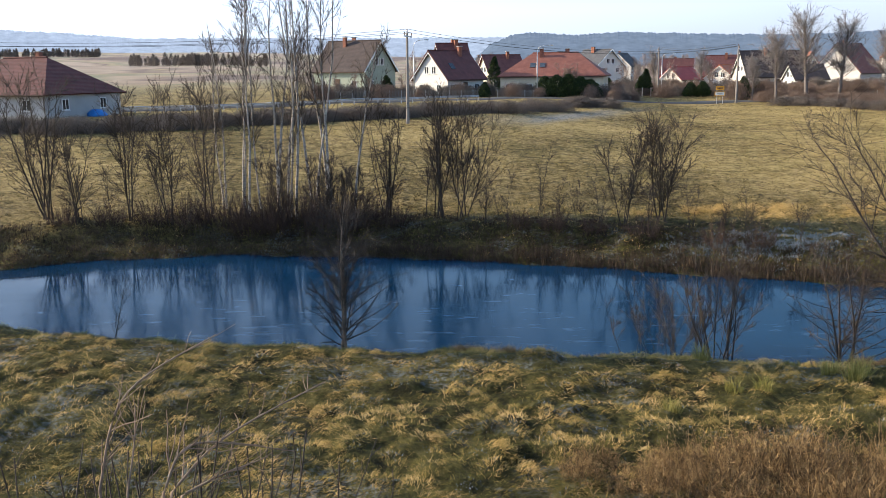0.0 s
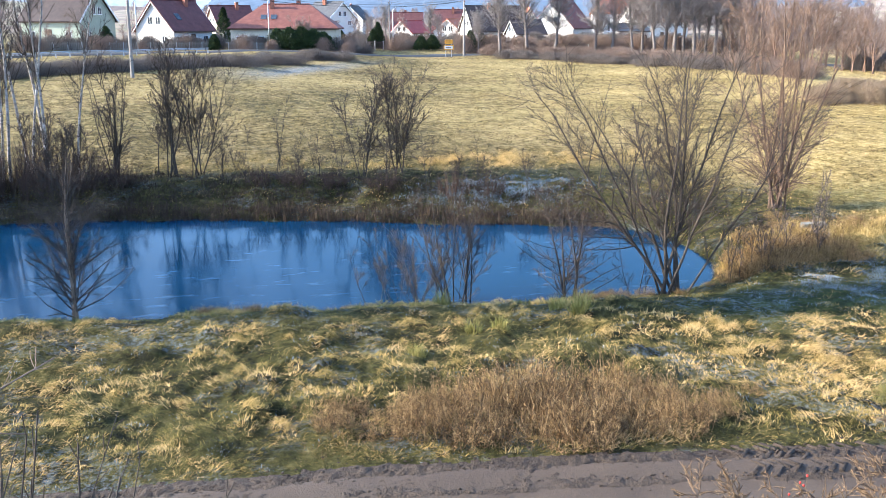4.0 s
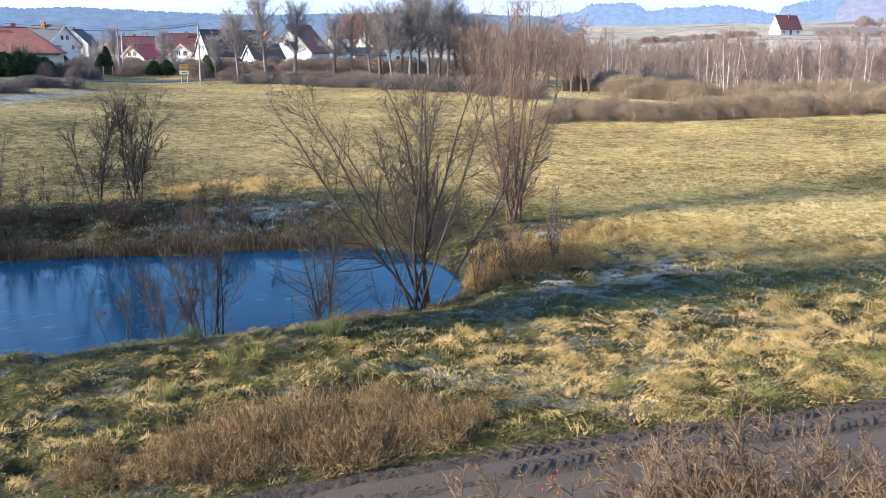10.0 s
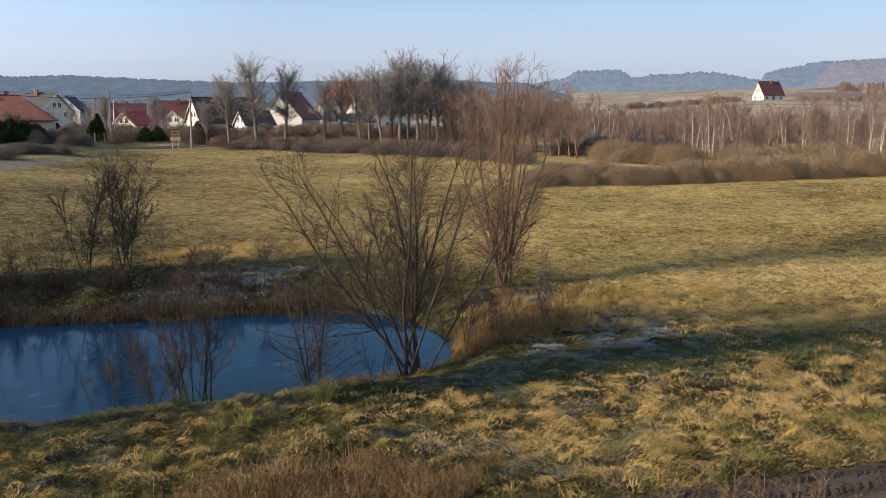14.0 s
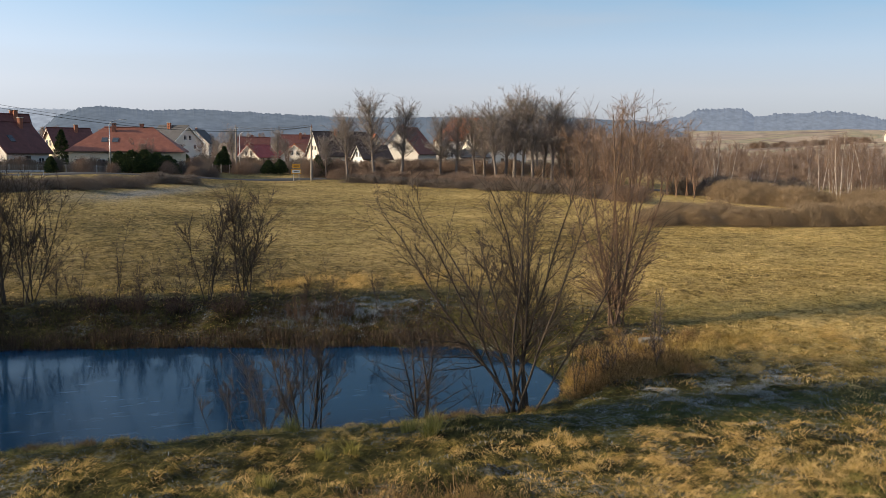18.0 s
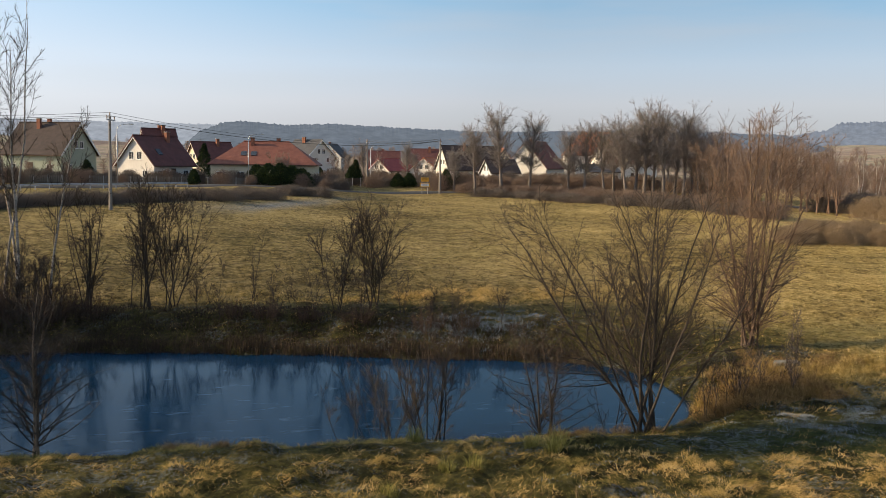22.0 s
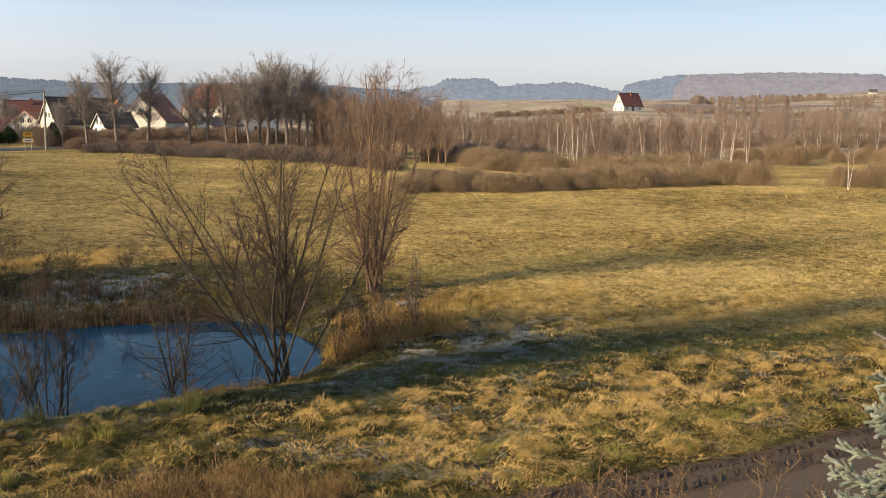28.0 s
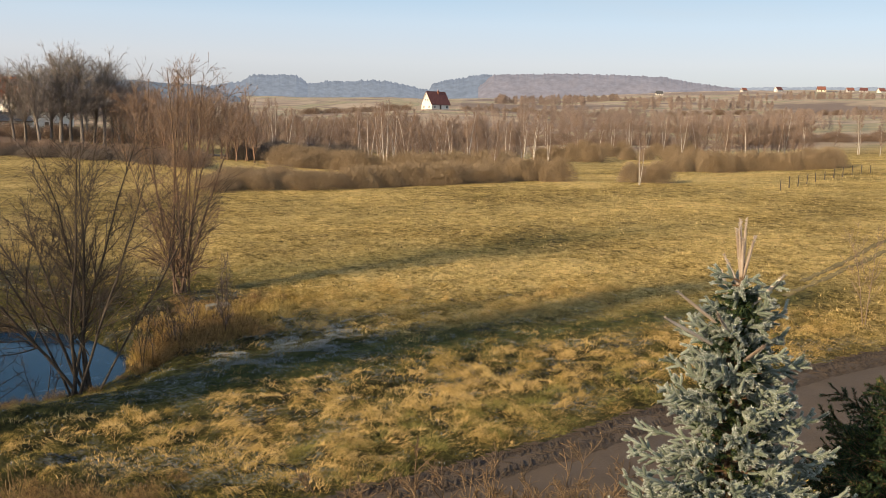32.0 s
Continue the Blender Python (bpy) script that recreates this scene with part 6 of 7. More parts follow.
def road_sign(az, dist):
    root = new("road_sign")
    x, y = polar(az, dist)
    root.matrix_basis = pose(x, y, height(x, y), 0, 0, -az + 8)
    for dx in (-0.45, 0.45):
        bm = bmesh.new()
        rod(bm, (dx, 0, -0.2), (dx, 0, 2.75), 0.035, 0.035, 8)
        part("post", bm, STEEL, root)
    part("plate", boxes((-0.62, 0.62, -0.06, -0.03, 2.05, 2.7)), ORANGE, root, "orange town plate")
    for z0 in (2.28, 2.46):
        part("writing", boxes((-0.42, 0.42, -0.07, -0.062, z0, z0 + 0.08)), BLACK, root)
    b = part("board", boxes((-0.78, 0.78, -0.06, -0.03, 1.15, 1.85)), ORANGE, root, "white board with a yellow border")
    part("face", boxes((-0.66, 0.66, -0.075, -0.062, 1.27, 1.73)), SIGN_WHITE, b)
    part("writing", boxes((-0.4, 0.4, -0.085, -0.077, 1.45, 1.55)), BLACK, b)
    tagged(root, "orange and white road sign on two steel posts", "road sign")


road_sign(16.57, 149)


def guard_rail(a0, a1, d0, d1):
    root = new("guard_rail")
    p, q = Vector((*polar(a0, d0), 0)), Vector((*polar(a1, d1), 0))
    n = 30
    pts = [p.lerp(q, t) for t in np.linspace(0, 1, n)]
    for k, v in enumerate(pts):
        z = height(v.x, v.y)
        part("post", boxes((v.x - 0.06, v.x + 0.06, v.y - 0.05, v.y + 0.05, z - 0.3, z + 0.72)), STEEL, root)
        if k:
            u = pts[k - 1]
            bm = bmesh.new()
            zu = height(u.x, u.y)
            for dz in (0.5, 0.66):
                rod(bm, (u.x, u.y - 0.09, zu + dz), (v.x, v.y - 0.09, z + dz), 0.07, 0.07, 6)
            part("rail", bm, STEEL, root)
    tagged(root, "dull galvanised guard rail along the village road", "guard rail")


guard_rail(-20.0, 2.2, 112, 130)


def lane(name, a, label):
    """A flat road through bearings and distances, with a raised crown."""
    p = [Vector((*polar(*b), 0)) for b in a]
    v, f = [], []
    for k, c in enumerate(p):
        d = (p[min(k + 1, len(p) - 1)] - p[max(k - 1, 0)]).normalized()
        s = Vector((-d.y, d.x, 0))
        z = height(c.x, c.y)
        for o, dz in ((-3.4, -0.3), (-2.9, 0.06), (0, 0.12), (2.9, 0.06), (3.4, -0.3)):
            w = c + s * o
            v.append((w.x, w.y, z + dz))
        if k:
            f += [(5 * k - 5 + j, 5 * k - 4 + j, 5 * k + 1 + j, 5 * k + j) for j in range(4)]
    tagged(put(name, mesh_np(name, v, f), ASPHALT), label, "road", kind="structure")


lane("village_road", [(a, np.interp(a, [-45, -20, 2, 10, 18, 34, 40], [104, 116, 134, 142, 156, 152, 150])) for a in np.linspace(-45, 40, 60)], "grey asphalt road in front of the village houses")

def garden_fence(a0, a1, d0, d1, count, tall, material, label):
    """Posts with two rails and upright slats between them."""
    root = new("garden_fence")
    p, q = Vector((*polar(a0, d0), 0)), Vector((*polar(a1, d1), 0))
    way = [p.lerp(q, t) for t in np.linspace(0, 1, count)]
    run = (q - p).normalized()
    for k, v in enumerate(way):
        z = height(v.x, v.y)
        part("post", boxes((v.x - 0.06, v.x + 0.06, v.y - 0.06, v.y + 0.06, z - 0.3, z + tall)), CONCRETE, root)
        if k:
            u = way[k - 1]
            zu = height(u.x, u.y)
            for f in (0.25, 0.8):
                bm = bmesh.new()
                rod(bm, (u.x, u.y, zu + tall * f), (v.x, v.y, z + tall * f), 0.035, 0.035, 5)
                part("rail", bm, material, root)
            gap = (v - u).length
            for j in range(1, 8):
                w = u.lerp(v, j / 8)
                zw = zu + (z - zu) * j / 8
                part("slat", boxes((w.x - 0.05, w.x + 0.05, w.y - 0.05, w.y - 0.03, zw + 0.08, zw + tall * 0.95)), material, root)
    tagged(root, label, "fence", "garden fences")


PALE_WOOD = plain("weathered_fence_wood", (0.16, 0.135, 0.11), (0.28, 0.245, 0.205), 2, 0.85, 0, 0.3, 0.01, 20)
garden_fence(-8.5, 2.6, 139, 143, 16, 1.15, PALE_WOOD, "low weathered picket fence before the gardens")
garden_fence(3.4, 5.6, 143, 145, 5, 1.1, PALE_WOOD, "short weathered picket fence beside the bungalow")
garden_fence(10.0, 12.6, 160, 166, 6, 1.5, DARK_WOOD, "dark wooden garden fence by the village road")
garden_fence(18.2, 25.0, 172, 168, 14, 1.2, PALE_WOOD, "low garden fence behind the roadside hedge")

# wheel ruts across the field
RUT = plain("worn_wheel_rut", (0.11, 0.085, 0.035), (0.24, 0.18, 0.075), 1.2, 0.9, 0, 0.5, 0.03, 14)
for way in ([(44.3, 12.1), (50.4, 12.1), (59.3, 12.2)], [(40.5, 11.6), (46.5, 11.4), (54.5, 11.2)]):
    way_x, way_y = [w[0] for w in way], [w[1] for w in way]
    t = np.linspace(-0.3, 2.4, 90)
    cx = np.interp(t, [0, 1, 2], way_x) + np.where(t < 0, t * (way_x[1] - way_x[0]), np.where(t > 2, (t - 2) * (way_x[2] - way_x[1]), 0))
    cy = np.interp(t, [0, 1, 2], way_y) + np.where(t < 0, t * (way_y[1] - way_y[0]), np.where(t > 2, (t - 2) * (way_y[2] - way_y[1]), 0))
    d = np.stack([np.gradient(cx), np.gradient(cy)], 1)
    d /= np.linalg.norm(d, axis=1, keepdims=True)
    rows = []
    for o, dz in ((-0.2, -0.03), (-0.11, 0.05), (0.0, 0.03), (0.11, 0.05), (0.2, -0.03)):
        x, y = cx - d[:, 1] * o, cy + d[:, 0] * o
        rows.append(np.stack([x, y, land(x, y) + dz], 1))
    v = np.stack(rows, 1).reshape(-1, 3)
    f = np.array([[5 * k + j, 5 * k + 5 + j, 5 * k + 6 + j, 5 * k + 1 + j] for k in range(len(t) - 1) for j in range(4)])
    tagged(put("wheel_rut", mesh_np("wheel_rut", v, f), RUT, smooth=True), "worn dark wheel rut across the pasture", "track", kind="structure")

# a heap under a blue tarpaulin beside the western house
bm = bmesh.new()
bmesh.ops.create_icosphere(bm, subdivisions=3, radius=1.0)
for v in bm.verts:
    v.co = Vector((v.co.x * 1.15, v.co.y * 0.8, max(-0.1, v.co.z * 0.75))) * (1 + 0.12 * noise.noise(v.co * 2.5))
heap = part("tarpaulin", bm, TARP, None, smooth=False)
hx, hy = polar(-20.4, 107)
heap.matrix_basis = pose(hx, hy, height(hx, hy))
tagged(heap, "heap covered with a bright blue tarpaulin", "tarpaulin")

# the concrete block in the dry weeds
bm = boxes((-0.45, 0.45, -0.2, 0.2, -0.1, 0.36))
bmesh.ops.bevel(bm, geom=list(bm.edges), offset=0.03, segments=2, affect="EDGES")
STALE = plain("mossy_concrete", (0.11, 0.105, 0.085), (0.24, 0.225, 0.19), 2.0, 0.9, 0, 0.4, 0.02, 18)
block = part("concrete_block", bm, STALE, None)
block.matrix_basis = pose(22.4, 28.0, height(22.4, 28.0), 4, -3, -20)
tagged(block, "weathered concrete block lying in dry weeds", "concrete block")

# pasture posts beyond the crest
for k in range(11):
    a = 72.6 + 0.47 * k
    d = 92 + 3.0 * k
    x, y = polar(a, d)
    bm = bmesh.new()
    rod(bm, (0, 0, -0.3), (0.04 * math.sin(k * 2.1), 0, 1.05 + 0.1 * math.sin(k)), 0.06, 0.05, 7)
    p = part("fence_post", bm, BARK, None)
    p.matrix_basis = pose(x, y, height(x, y), 0, 4 * math.sin(k * 1.7), 30 * k)
    tagged(p, "grey wooden pasture fence post", "fence post", "fence posts")

for az, d, turn, s, w, r, lab in ((65.4, 1120, -55, 0.85, WHITE_WALL, SLATE_TILE, "white far house with a dark roof on the ridge"), (70.2, 1180, -30, 0.7, GREY_WALL, RED_TILE, "small far house with a red roof"),
                                  (72.1, 1180, -27, 0.9, WHITE_WALL, MAROON_TILE, "white far house with a steep red roof"), (74.4, 1200, -66, 1.0, CREAM_WALL, RED_TILE, "long far barn with an orange roof"),
                                  (75.9, 1200, -51, 0.85, GREY_WALL, RED_TILE, "far house with orange tiles"), (77.5, 1190, -32, 0.9, WHITE_WALL, RED_TILE, "white far house at the ridge village"), (76.6, 1230, -67, 0.9, GREY_WALL, MAROON_TILE, "far farmhouse with red tiles")):
    house(lab, az, d, turn, 9.0 * s, 8.0 * s * 0.8, 3.0 * s, 6.2 * s, w, r, seed=int(az * 10), chimneys=0)


# ---- conifers ----
SPRUCE = blades("frosted_blue_needles", [(0.0, (0.10, 0.12, 0.10)), (0.4, (0.29, 0.315, 0.28)), (1.0, (0.66, 0.68, 0.625))], 9.0, 0.35, sheen=0.05)
# shoot bodies darker than their needles: shade between needles put into colour
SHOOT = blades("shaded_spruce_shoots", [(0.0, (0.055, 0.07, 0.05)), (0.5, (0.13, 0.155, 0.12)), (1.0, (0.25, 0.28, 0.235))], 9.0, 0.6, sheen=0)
LEADER = blades("frosted_leading_shoots", [(0.0, (0.18, 0.13, 0.09)), (0.5, (0.38, 0.31, 0.25)), (1.0, (0.60, 0.54, 0.47))], 6.0, 0.7, sheen=0.05)
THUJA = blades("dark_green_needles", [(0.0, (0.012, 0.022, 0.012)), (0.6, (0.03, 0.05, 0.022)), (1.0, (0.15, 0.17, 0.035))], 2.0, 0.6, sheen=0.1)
TWIGWOOD = plain("brown_twig_wood", (0.06, 0.035, 0.02), (0.15, 0.09, 0.05), 4, 0.8, 0, 0.2, 0.005, 40)


def needles(rng, a, b, count, length, wide, forward=0.6):
    """Needles all round the shoots from a to b."""
    m = len(a)
    who = np.repeat(np.arange(m), count)
    n = len(who)
    ax = b - a
    ax = ax / (np.linalg.norm(ax, axis=1, keepdims=True) + 1e-9)
    t = rng.uniform(0, 1.02, n)[:, None]
    p = a[who] + (b - a)[who] * t
    rad = np.cross(ax[who], rng.normal(0, 1, (n, 3)))
    rad /= np.linalg.norm(rad, axis=1, keepdims=True) + 1e-9
    d = ax[who] * forward + rad
    d /= np.linalg.norm(d, axis=1, keepdims=True)
    s = np.cross(d, rng.normal(0, 1, (n, 3)))
    s *= wide / (np.linalg.norm(s, axis=1, keepdims=True) + 1e-9)
    tip = p + d * (length * rng.uniform(0.7, 1.1, n))[:, None]
    return np.stack([p - s, p + s, tip], 1).reshape(-1, 3), np.arange(3 * n).reshape(-1, 3)


def spruce(name, seed, tall, shown, material, needle=0.021, wide=0.0027, per=150, label="", reach_of=(0.43, 0.88, 0.03), sides=30, leader=True, whorl=0.115, finger=0.12, core=1300, fill=0.45, plump=0.0):
    """A young spruce: a straight trunk, whorls of rising branches, each with thick finger-like shoots set about with needles. Densest down to shown below the top."""
    rng = np.random.default_rng(seed)
    root = new(name)
    put("trunk", sweep([(0, 0, -0.3), (0, 0, tall * 0.5), (0, 0, tall - 0.3)], [0.09, 0.05, 0.014], 8), TWIGWOOD, root)
    if leader:
        lv = []
        for k in range(7):
            a = k * 2.4
            q = np.array([math.cos(a), math.sin(a), 0]) * (0.012 if k == 0 else 0.035)
            o = np.array([0, 0, tall - 0.44])
            lv.append((o, o + q * rng.uniform(0.9, 2.2) + np.array([0, 0, (0.43, 0.40, 0.32, 0.42, 0.30, 0.22, 0.36)[k]])))
        for k in range(7):
            g, o = rng.uniform(0, 6.28), np.array([0, 0, tall - 0.5 - 0.07 * k])
            q = np.array([math.cos(g), math.sin(g), 0])
            lv.append((o + q * 0.1 * k ** 0.5, o + q * (0.2 + 0.09 * k) + np.array([0, 0, 0.22])))
        a, b = np.array([p for p, _ in lv]), np.array([p for _, p in lv])
        put("leader", mesh_np("leader", *joined_any(tubes(a[:, None] + (b - a)[:, None] * np.linspace(0, 1.02, 5)[None, :, None], np.tile([[0.008, 0.012, 0.012, 0.01, 0.003]], (len(a), 1)), 6), needles(rng, a, b, 420, 0.024, wide * 1.2, 1.0))), LEADER, root, "cluster of upright brownish leading shoots")
    # dark needles added close to the trunk, for the shade inside the crown
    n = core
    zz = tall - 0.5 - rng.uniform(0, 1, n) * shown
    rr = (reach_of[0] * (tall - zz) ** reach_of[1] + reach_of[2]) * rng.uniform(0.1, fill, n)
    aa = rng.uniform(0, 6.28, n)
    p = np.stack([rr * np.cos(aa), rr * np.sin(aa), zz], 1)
    tagged(put("shade_needles", mesh_np("shade_needles", *needles(rng, p, p + rng.normal(0, 0.05, (n, 3)), 26, 0.035, 0.005, 0.8)), THUJA, root, "dark needles near the trunk, put in for shade"), kind="stuff")
    z, turn = tall - 0.46, 0.0
    while z > 0.5:
        below = tall - z
        dense = below < shown
        for k in range((8 if below < 0.7 else 14) if dense else 6):
            turn += 2.4
            az = turn + rng.normal(0, 0.2)
            reach = (reach_of[0] * below ** reach_of[1] + reach_of[2]) * rng.uniform(0.5, 1.08)
            rise = math.radians(rng.uniform(2, 30) - 3 * below)
            d0 = np.array([[math.cos(az) * math.cos(rise), math.sin(az) * math.cos(rise), math.sin(rise)]])
            main = spread_lines(rng, np.array([[0, 0, z + rng.uniform(-0.07, 0.07)]]), d0, np.array([reach]), 0.03, 6, 0.02)
            mr = np.linspace(0.012, 0.004, 6)[None] * (0.6 + 0.4 * reach)
            n = max(4, int(sides * reach))
            l2, r2 = offshoots(rng, main, mr, n, 0.3, 0.98, 42, finger, up=0.05, n=3, bend=0.04, taper=0.15)
            br = put("branch", mesh_np("branch", *joined(tubes(main, mr, 5), tubes(l2, np.full_like(r2, 0.005), 3))), TWIGWOOD, root)
            a = np.concatenate([main[:, 2:-1].reshape(-1, 3), l2[:, 0]])
            b = np.concatenate([main[:, 3:].reshape(-1, 3), l2[:, 2]])
            brush = needles(rng, a, b, per if dense else 14, needle, wide if dense else wide * 2, 0.9)
            if dense and plump:
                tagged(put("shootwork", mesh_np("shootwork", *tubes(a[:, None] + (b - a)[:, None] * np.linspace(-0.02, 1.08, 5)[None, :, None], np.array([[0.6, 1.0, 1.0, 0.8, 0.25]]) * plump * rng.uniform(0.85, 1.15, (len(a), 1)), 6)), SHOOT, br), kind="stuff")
            tagged(put("needles", mesh_np("needles", *brush), material, br), kind="stuff")
        z -= whorl if dense else 0.4
    return tagged(root, label, "conifer")


sx, sy = polar(70.8, 6.5)
blue = spruce("blue_spruce", 3, 5.55, 2.5, SPRUCE, plump=0.0115, finger=0.105, reach_of=(0.40, 0.88, 0.03), label="young blue spruce whitened with hoar frost beside the lane")
blue.matrix_basis = pose(sx, sy, 7.98 - 5.55)
sx, sy = polar(81.8, 7.6)
dark = spruce("dark_spruce", 4, 4.9, 1.9, THUJA, needle=0.035, wide=0.005, per=50, label="dark green yew-like conifer in the garden", reach_of=(0.66, 0.8, 0.14), sides=26, leader=False, whorl=0.14, finger=0.17, core=2600, fill=0.95)
dark.matrix_basis = pose(sx, sy, 7.1 - 4.9)


def garden_or_shade_conifer(az, dist, tall, wide, seed, size=1.0):
    rng = np.random.default_rng(seed)
    root = new("garden_or_shade_conifer")
    x, y = polar(az, dist)
    root.matrix_basis = pose(x, y, height(x, y)) @ Matrix.Scale(size, 4)
    bm = bmesh.new()
    rod(bm, (0, 0, -0.2), (0, 0, tall * 0.8), 0.1, 0.03, 7)
    part("trunk", bm, BARK, root)
    n = 700
    z = tall * rng.uniform(0.03, 1, n) ** 0.8
    r = wide / 2 * np.clip(1.15 - (z / tall) ** 2.0, 0.05, 1) * rng.uniform(0.5, 1.05, n)
    az_ = rng.uniform(0, 6.28, n)
    a = np.stack([r * 0.6 * np.cos(az_), r * 0.6 * np.sin(az_), z - 0.1], 1)
    b = np.stack([r * np.cos(az_), r * np.sin(az_), z + rng.uniform(0.0, 0.3, n)], 1)
    put("crown", mesh_np("crown", *needles(rng, a, b, 14, 0.26, 0.045, 0.9)), THUJA, root)
    tagged(root, "dark evergreen conifer, in a village garden or added for shade", "conifer", "garden conifers")


for k, (az, d, h, w) in enumerate(((6.3, 147, 3.0, 4.2), (7.0, 146, 3.2, 4.4), (7.7, 146, 3.3, 4.4), (8.4, 147, 3.0, 4.4), (9.0, 147, 2.6, 4.0), (12.3, 168, 4.4, 2.4), (12.0, 166, 3.2, 2.2), (3.2, 172, 6.2, 3.0), (-3.4, 146, 3.0, 2.2), (17.9, 160, 3.6, 2.4), (18.6, 162, 3.0, 2.0), (14.9, 168, 2.2, 3.0), (15.6, 168, 2.4, 3.0), (10.1, 172, 2.6, 1.8), (2.6, 142, 2.0, 1.8))):
    garden_or_shade_conifer(az, d, h, w, 200 + k)

# an unseen tall spruce added west of the pond, to lay shade along the shore
garden_or_shade_conifer(-44.4, 46.6, 5.3, 0.55, 401, 5.0)

# ---- the garden under the window ----
ROSE = blades("rose_twigs", [(0.0, (0.09, 0.056, 0.032)), (0.5, (0.20, 0.132, 0.068)), (1.0, (0.36, 0.25, 0.13))], 1.0, 0.7, sheen=0)
ROSE_WOOD = plain("rose_stem_wood", (0.06, 0.04, 0.026), (0.17, 0.115, 0.066), 3, 0.8, 0, 0.3, 0.005, 40)
HIP = plain("rosehip_red", (0.35, 0.03, 0.02), (0.5, 0.06, 0.04), 5, 0.4, 0, 0, 0, 30)


def rose_bush(az, dist, top, wide, seed, hips=0):
    x, y = polar(az, dist)
    z = height(x, y)
    n = int(22 * wide)
    ob = bare_tree("rose_bush", seed, (top - z) * 1.1, n, 24, 0.009, n * 14, n * 75, n * 520, ROSE_WOOD, ROSE, limb=0.5, bough=0.26, twig=0.1, angle=44, up=0.06, low=0.4, spread=0.075 * wide, fine=0.0048, curl=-0.01, crown_up=0.06, bend=0.1, taper=0.35)
    ob.matrix_basis = pose(x, y, z)
    r = random.Random(seed)
    for k in range(hips):
        end = Vector((r.uniform(-0.3, 0.3) * wide, r.uniform(-0.3, 0.3) * wide, (top - z) * r.uniform(0.85, 1.02)))
        bm = bmesh.new()
        rod(bm, (end.x * 0.3, end.y * 0.3, (top - z) * 0.45), end, 0.004, 0.002, 5)
        stalk = part("stalk", bm, ROSE_WOOD, ob)
        bm = bmesh.new()
        bmesh.ops.create_icosphere(bm, subdivisions=2, radius=0.013)
        for v in bm.verts:
            v.co.z *= 1.3
        h = part("rosehip", bm, HIP, stalk, "red rosehip", smooth=True)
        h.location = end
    tagged(ob, "tangled leafless rose bush on the garden slope", "bush", "rose bushes")


rose_bush(50.2, 10.0, 4.15, 1.4, 301)
rose_bush(53.2, 10.2, 4.14, 1.5, 302)
rose_bush(56.2, 10.2, 4.40, 1.6, 303)
rose_bush(59.5, 9.8, 4.64, 1.6, 304)
rose_bush(51.5, 8.6, 4.18, 1.4, 308)
rose_bush(56, 8.6, 4.26, 1.6, 309)
rose_bush(39.3, 9.4, 3.95, 0.5, 305, 7)
rose_bush(62.5, 8.8, 4.68, 1.4, 306)


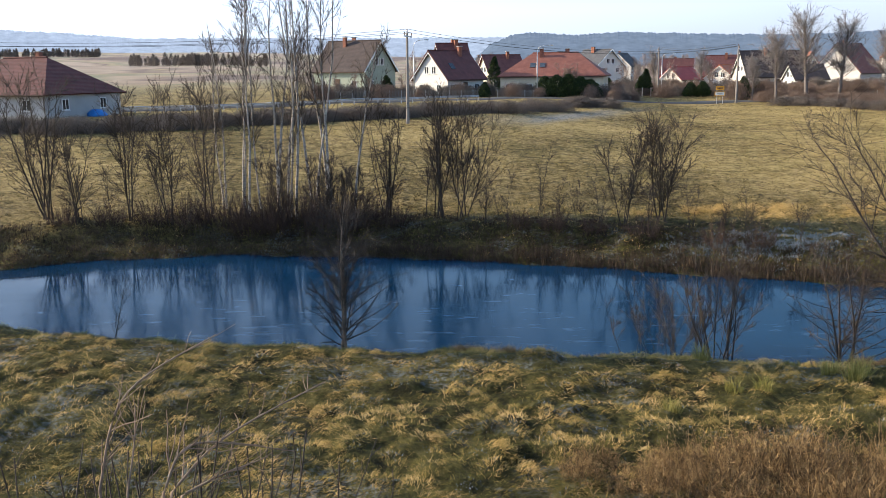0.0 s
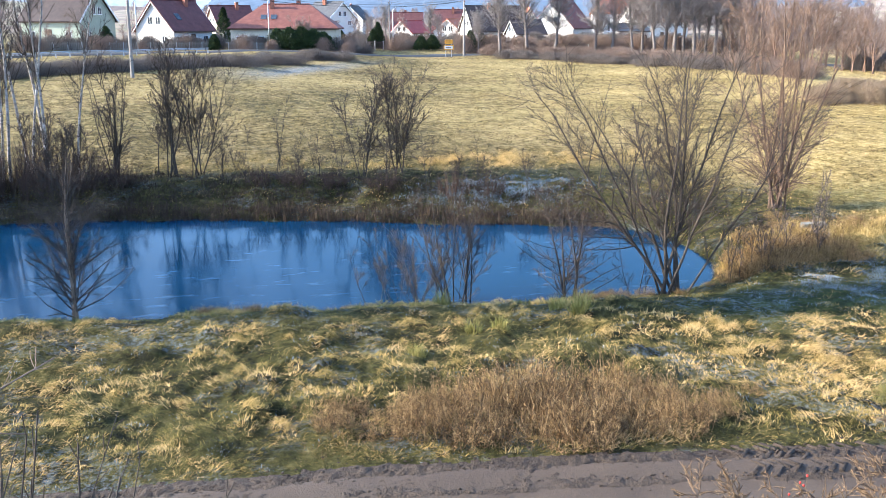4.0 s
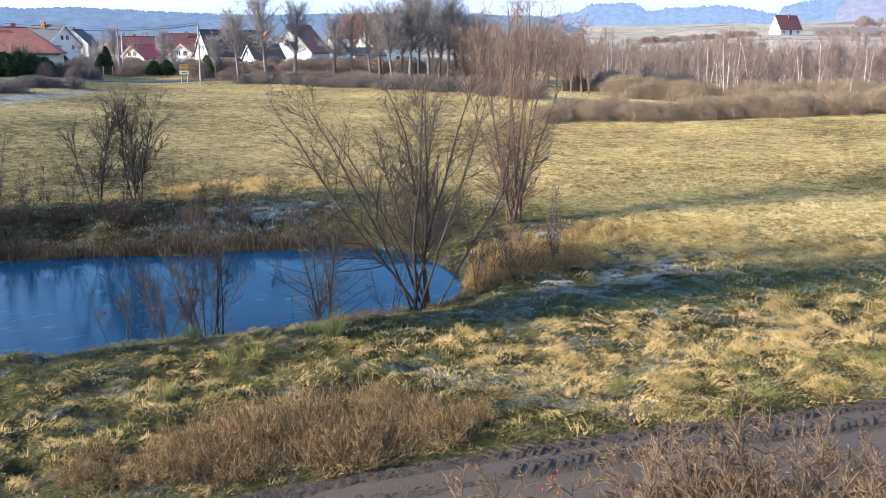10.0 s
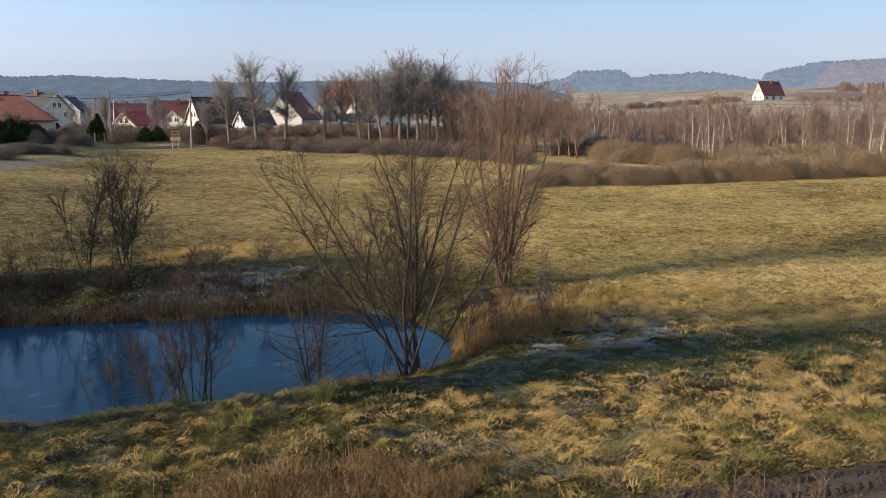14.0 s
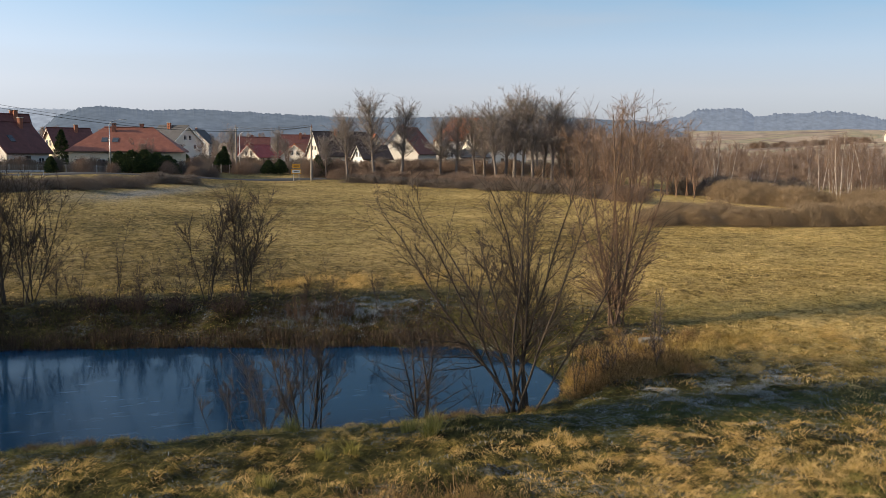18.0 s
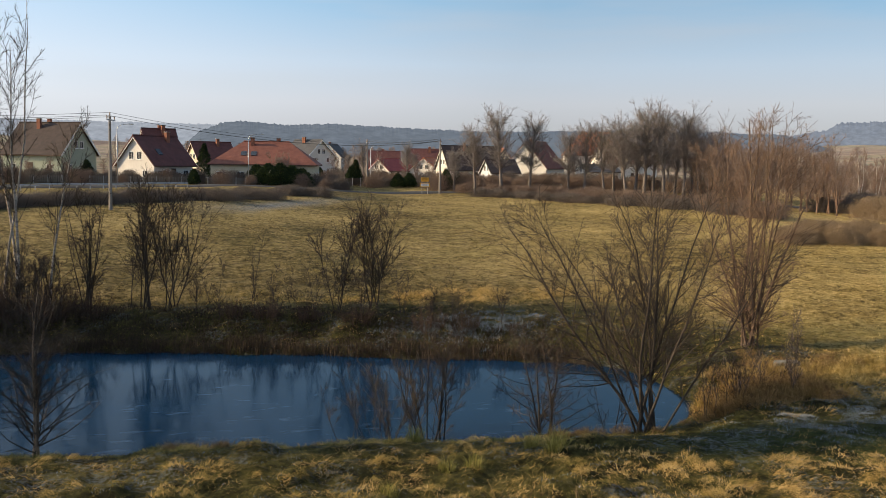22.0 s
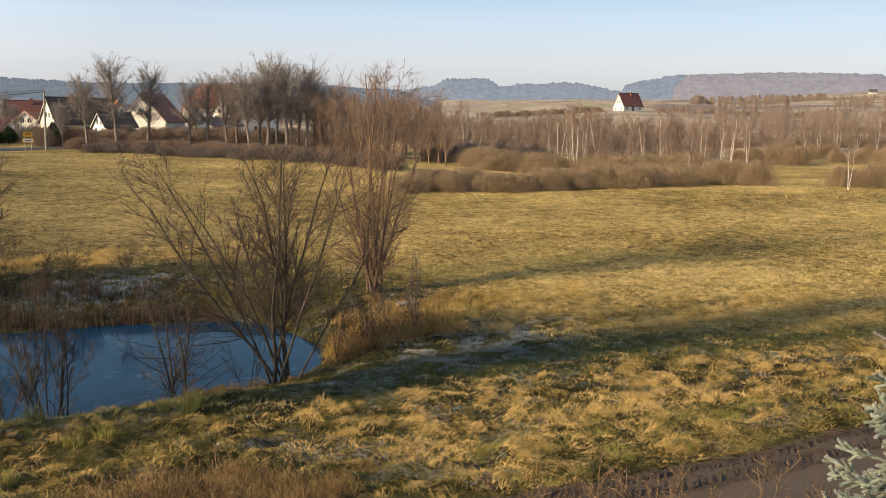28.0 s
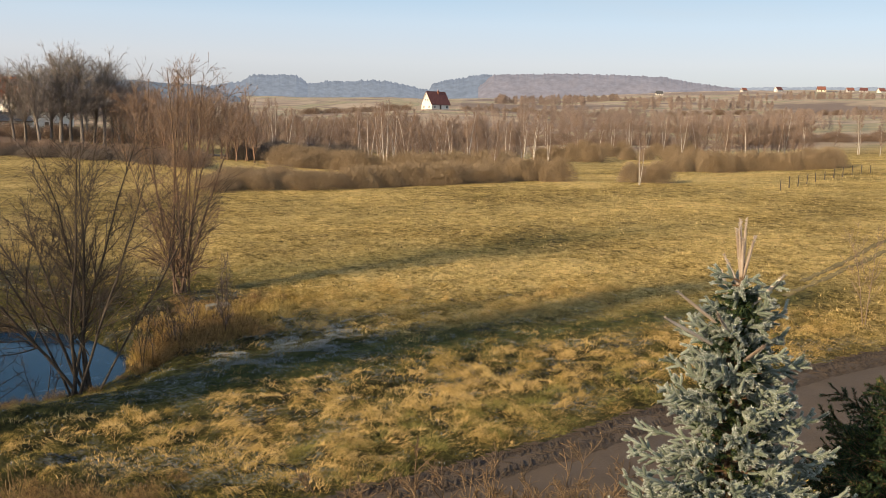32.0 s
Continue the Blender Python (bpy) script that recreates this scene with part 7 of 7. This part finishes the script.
def whip_bush():
    """The shrub whose long shoots reach up past the window."""
    rng = np.random.default_rng(17)
    root = new("garden_shrub")
    x, y = polar(-19.0, 4.7)
    z0 = height(x, y)
    root.matrix_basis = pose(x, y, z0)
    # each shoot through bearing, height angle and distance from the window
    runs = [((-22.2, -24.2, 4.9), (-20.1, -18.7, 5.0), (-14.5, -15.7, 5.5)), ((-18.1, -24.8, 4.9), (-14.3, -21.8, 5.2), (-7.9, -19.0, 5.9)), ((-17.4, -24.9, 4.8), (-14.8, -24.0, 5.0), (-11.7, -23.2, 5.4)), ((-18.5, -24.8, 4.8), (-16.2, -22.0, 5.0), (-10.0, -23.0, 5.7)), ((-20.5, -24.5, 4.8), (-19.8, -21.4, 4.9), (-19.6, -19.3, 5.0))]
    for k, run in enumerate(runs):
        pts = [(*polar(az, d), EYE[2] + d * math.tan(radians(el))) for az, el, d in run]
        foot = np.array([x + 0.12 * math.cos(k * 2.4), y + 0.12 * math.sin(k * 2.4), z0])
        way = np.array([foot, *pts]) - np.array([x, y, z0])
        t = np.linspace(0, 3, 26)
        i = np.clip(t.astype(int), 0, 2)
        u = (t - i)[:, None]
        before = np.where((i == 1)[:, None], 2 * way[1] - way[2], way[np.maximum(i - 1, 0)])
        p0, p1, p2, p3 = before, way[i], way[i + 1], way[np.minimum(i + 2, 3)]
        line = 0.5 * (2 * p1 + (p2 - p0) * u + (2 * p0 - 5 * p1 + 4 * p2 - p3) * u ** 2 + (3 * p1 - p0 - 3 * p2 + p3) * u ** 3)
        line = np.where((i == 0)[:, None], p1 + (p2 - p1) * u, line)
        rad = np.linspace(0.0105, 0.0038, 26) * (1.0 if k < 4 else 0.75)
        sh = put("shoot", sweep(line, rad, 6), TAN_BARK, root)
        l, r = offshoots(rng, line[None], rad[None], 16 if k < 4 else 8, 0.4, 0.95, 34, 0.42, up=0.12, n=4)
        tagged(put("twigwork", mesh_np("twigwork", *tubes(l, np.clip(r, 0.0022, 0.005), 4)), TAN_BARK, sh), kind="stuff")
    n = 170
    a = rng.uniform(0, 6.28, n)
    p = np.stack([1.1 * np.cos(a) - 0.45, 0.6 * np.sin(a), np.zeros(n)], 1) * rng.uniform(0, 1, (n, 1))
    d = np.stack([rng.normal(0.02, 0.2, n), rng.normal(0.05, 0.12, n), np.ones(n)], 1)
    s = spread_lines(rng, p, d, rng.uniform(3.0, 4.2, n), 0.07, 7)
    sr = np.full((n, 1), 0.013) * np.linspace(1, 0.3, 7)[None]
    l, r = offshoots(rng, s, sr, 900, 0.4, 1.0, 34, 0.4, up=0.15, n=3)
    tagged(put("stemwork", mesh_np("stemwork", *joined(tubes(s, sr, 4), tubes(l, np.full_like(r, 0.0034), 3))), BARK, root), kind="stuff")
    tagged(root, "overgrown garden shrub with long pale bare shoots", "shrub")


whip_bush()


# ---- the lane's churned edge ----
def treads(rng):
    """The print of tractor tyres: rows of slanting lugs, uneven and broken."""
    vs, fs = [], []
    n = 0
    for off, sgn in ((1.42, 1), (1.70, -1), (1.96, 1), (2.22, -1)):
        for s in np.arange(9.0, 34.0, 0.19):
            if rng.random() < 0.25:
                continue
            y0 = np.interp(s, ROAD_X, ROAD_Y) + off + rng.normal(0, 0.05)
            slope = (np.interp(s + 0.5, ROAD_X, ROAD_Y) - np.interp(s, ROAD_X, ROAD_Y)) / 0.5
            a = math.atan(slope) + sgn * 0.85
            c, q = math.cos(a), math.sin(a)
            l, w, h = rng.uniform(0.14, 0.2), rng.uniform(0.03, 0.05), rng.uniform(0.015, 0.04)
            z = float(land(np.array([s]), np.array([y0]))[0]) + 0.105
            for dx, dy, dz in ((-l, -w, 0), (l, -w, 0), (l, w, 0), (-l, w, 0), (-l * 0.85, -w * 0.4, h), (l * 0.85, -w * 0.4, h), (l * 0.85, w * 0.4, h), (-l * 0.85, w * 0.4, h)):
                vs.append((s + dx * c - dy * q + rng.normal(0, 0.008), y0 + dx * q + dy * c, z + dz - 0.01))
            fs += [[n + i for i in f] for f in ((4, 5, 6, 7), (0, 1, 5, 4), (1, 2, 6, 5), (2, 3, 7, 6), (3, 0, 4, 7))]
            n += 8
    return mesh_np("tyre_prints", vs, fs)


tagged(put("tyre_prints", treads(np.random.default_rng(9)), MUD), "raised mud lugs left by tractor tyres", "tyre prints", kind="stuff")
rng = np.random.default_rng(10)
bm = bmesh.new()
bmesh.ops.create_icosphere(bm, subdivisions=1, radius=1.0)
unit_v = np.array([v.co[:] for v in bm.verts])
unit_f = np.array([[v.index for v in f.verts] for f in bm.faces])
bm.free()
n = 4200
cx = rng.uniform(-6, 34, n)
cy = np.interp(cx, ROAD_X, ROAD_Y) + rng.normal(1.8, 0.3, n)
size = rng.uniform(0.008, 0.034, n)
v = unit_v[None] * (size[:, None, None] * rng.uniform(0.5, 1.2, (n, len(unit_v), 1))) * np.array([1.2, 1.0, 0.6]) + np.stack([cx, cy, land(cx, cy) + 0.085], 1)[:, None]
f = (np.arange(n)[:, None, None] * len(unit_v) + unit_f[None]).reshape(-1, 3)
tagged(put("mud_clods", mesh_np("mud_clods", v.reshape(-1, 3), f), MUD), "loose clods of churned mud on the lane's edge", "mud", kind="stuff")
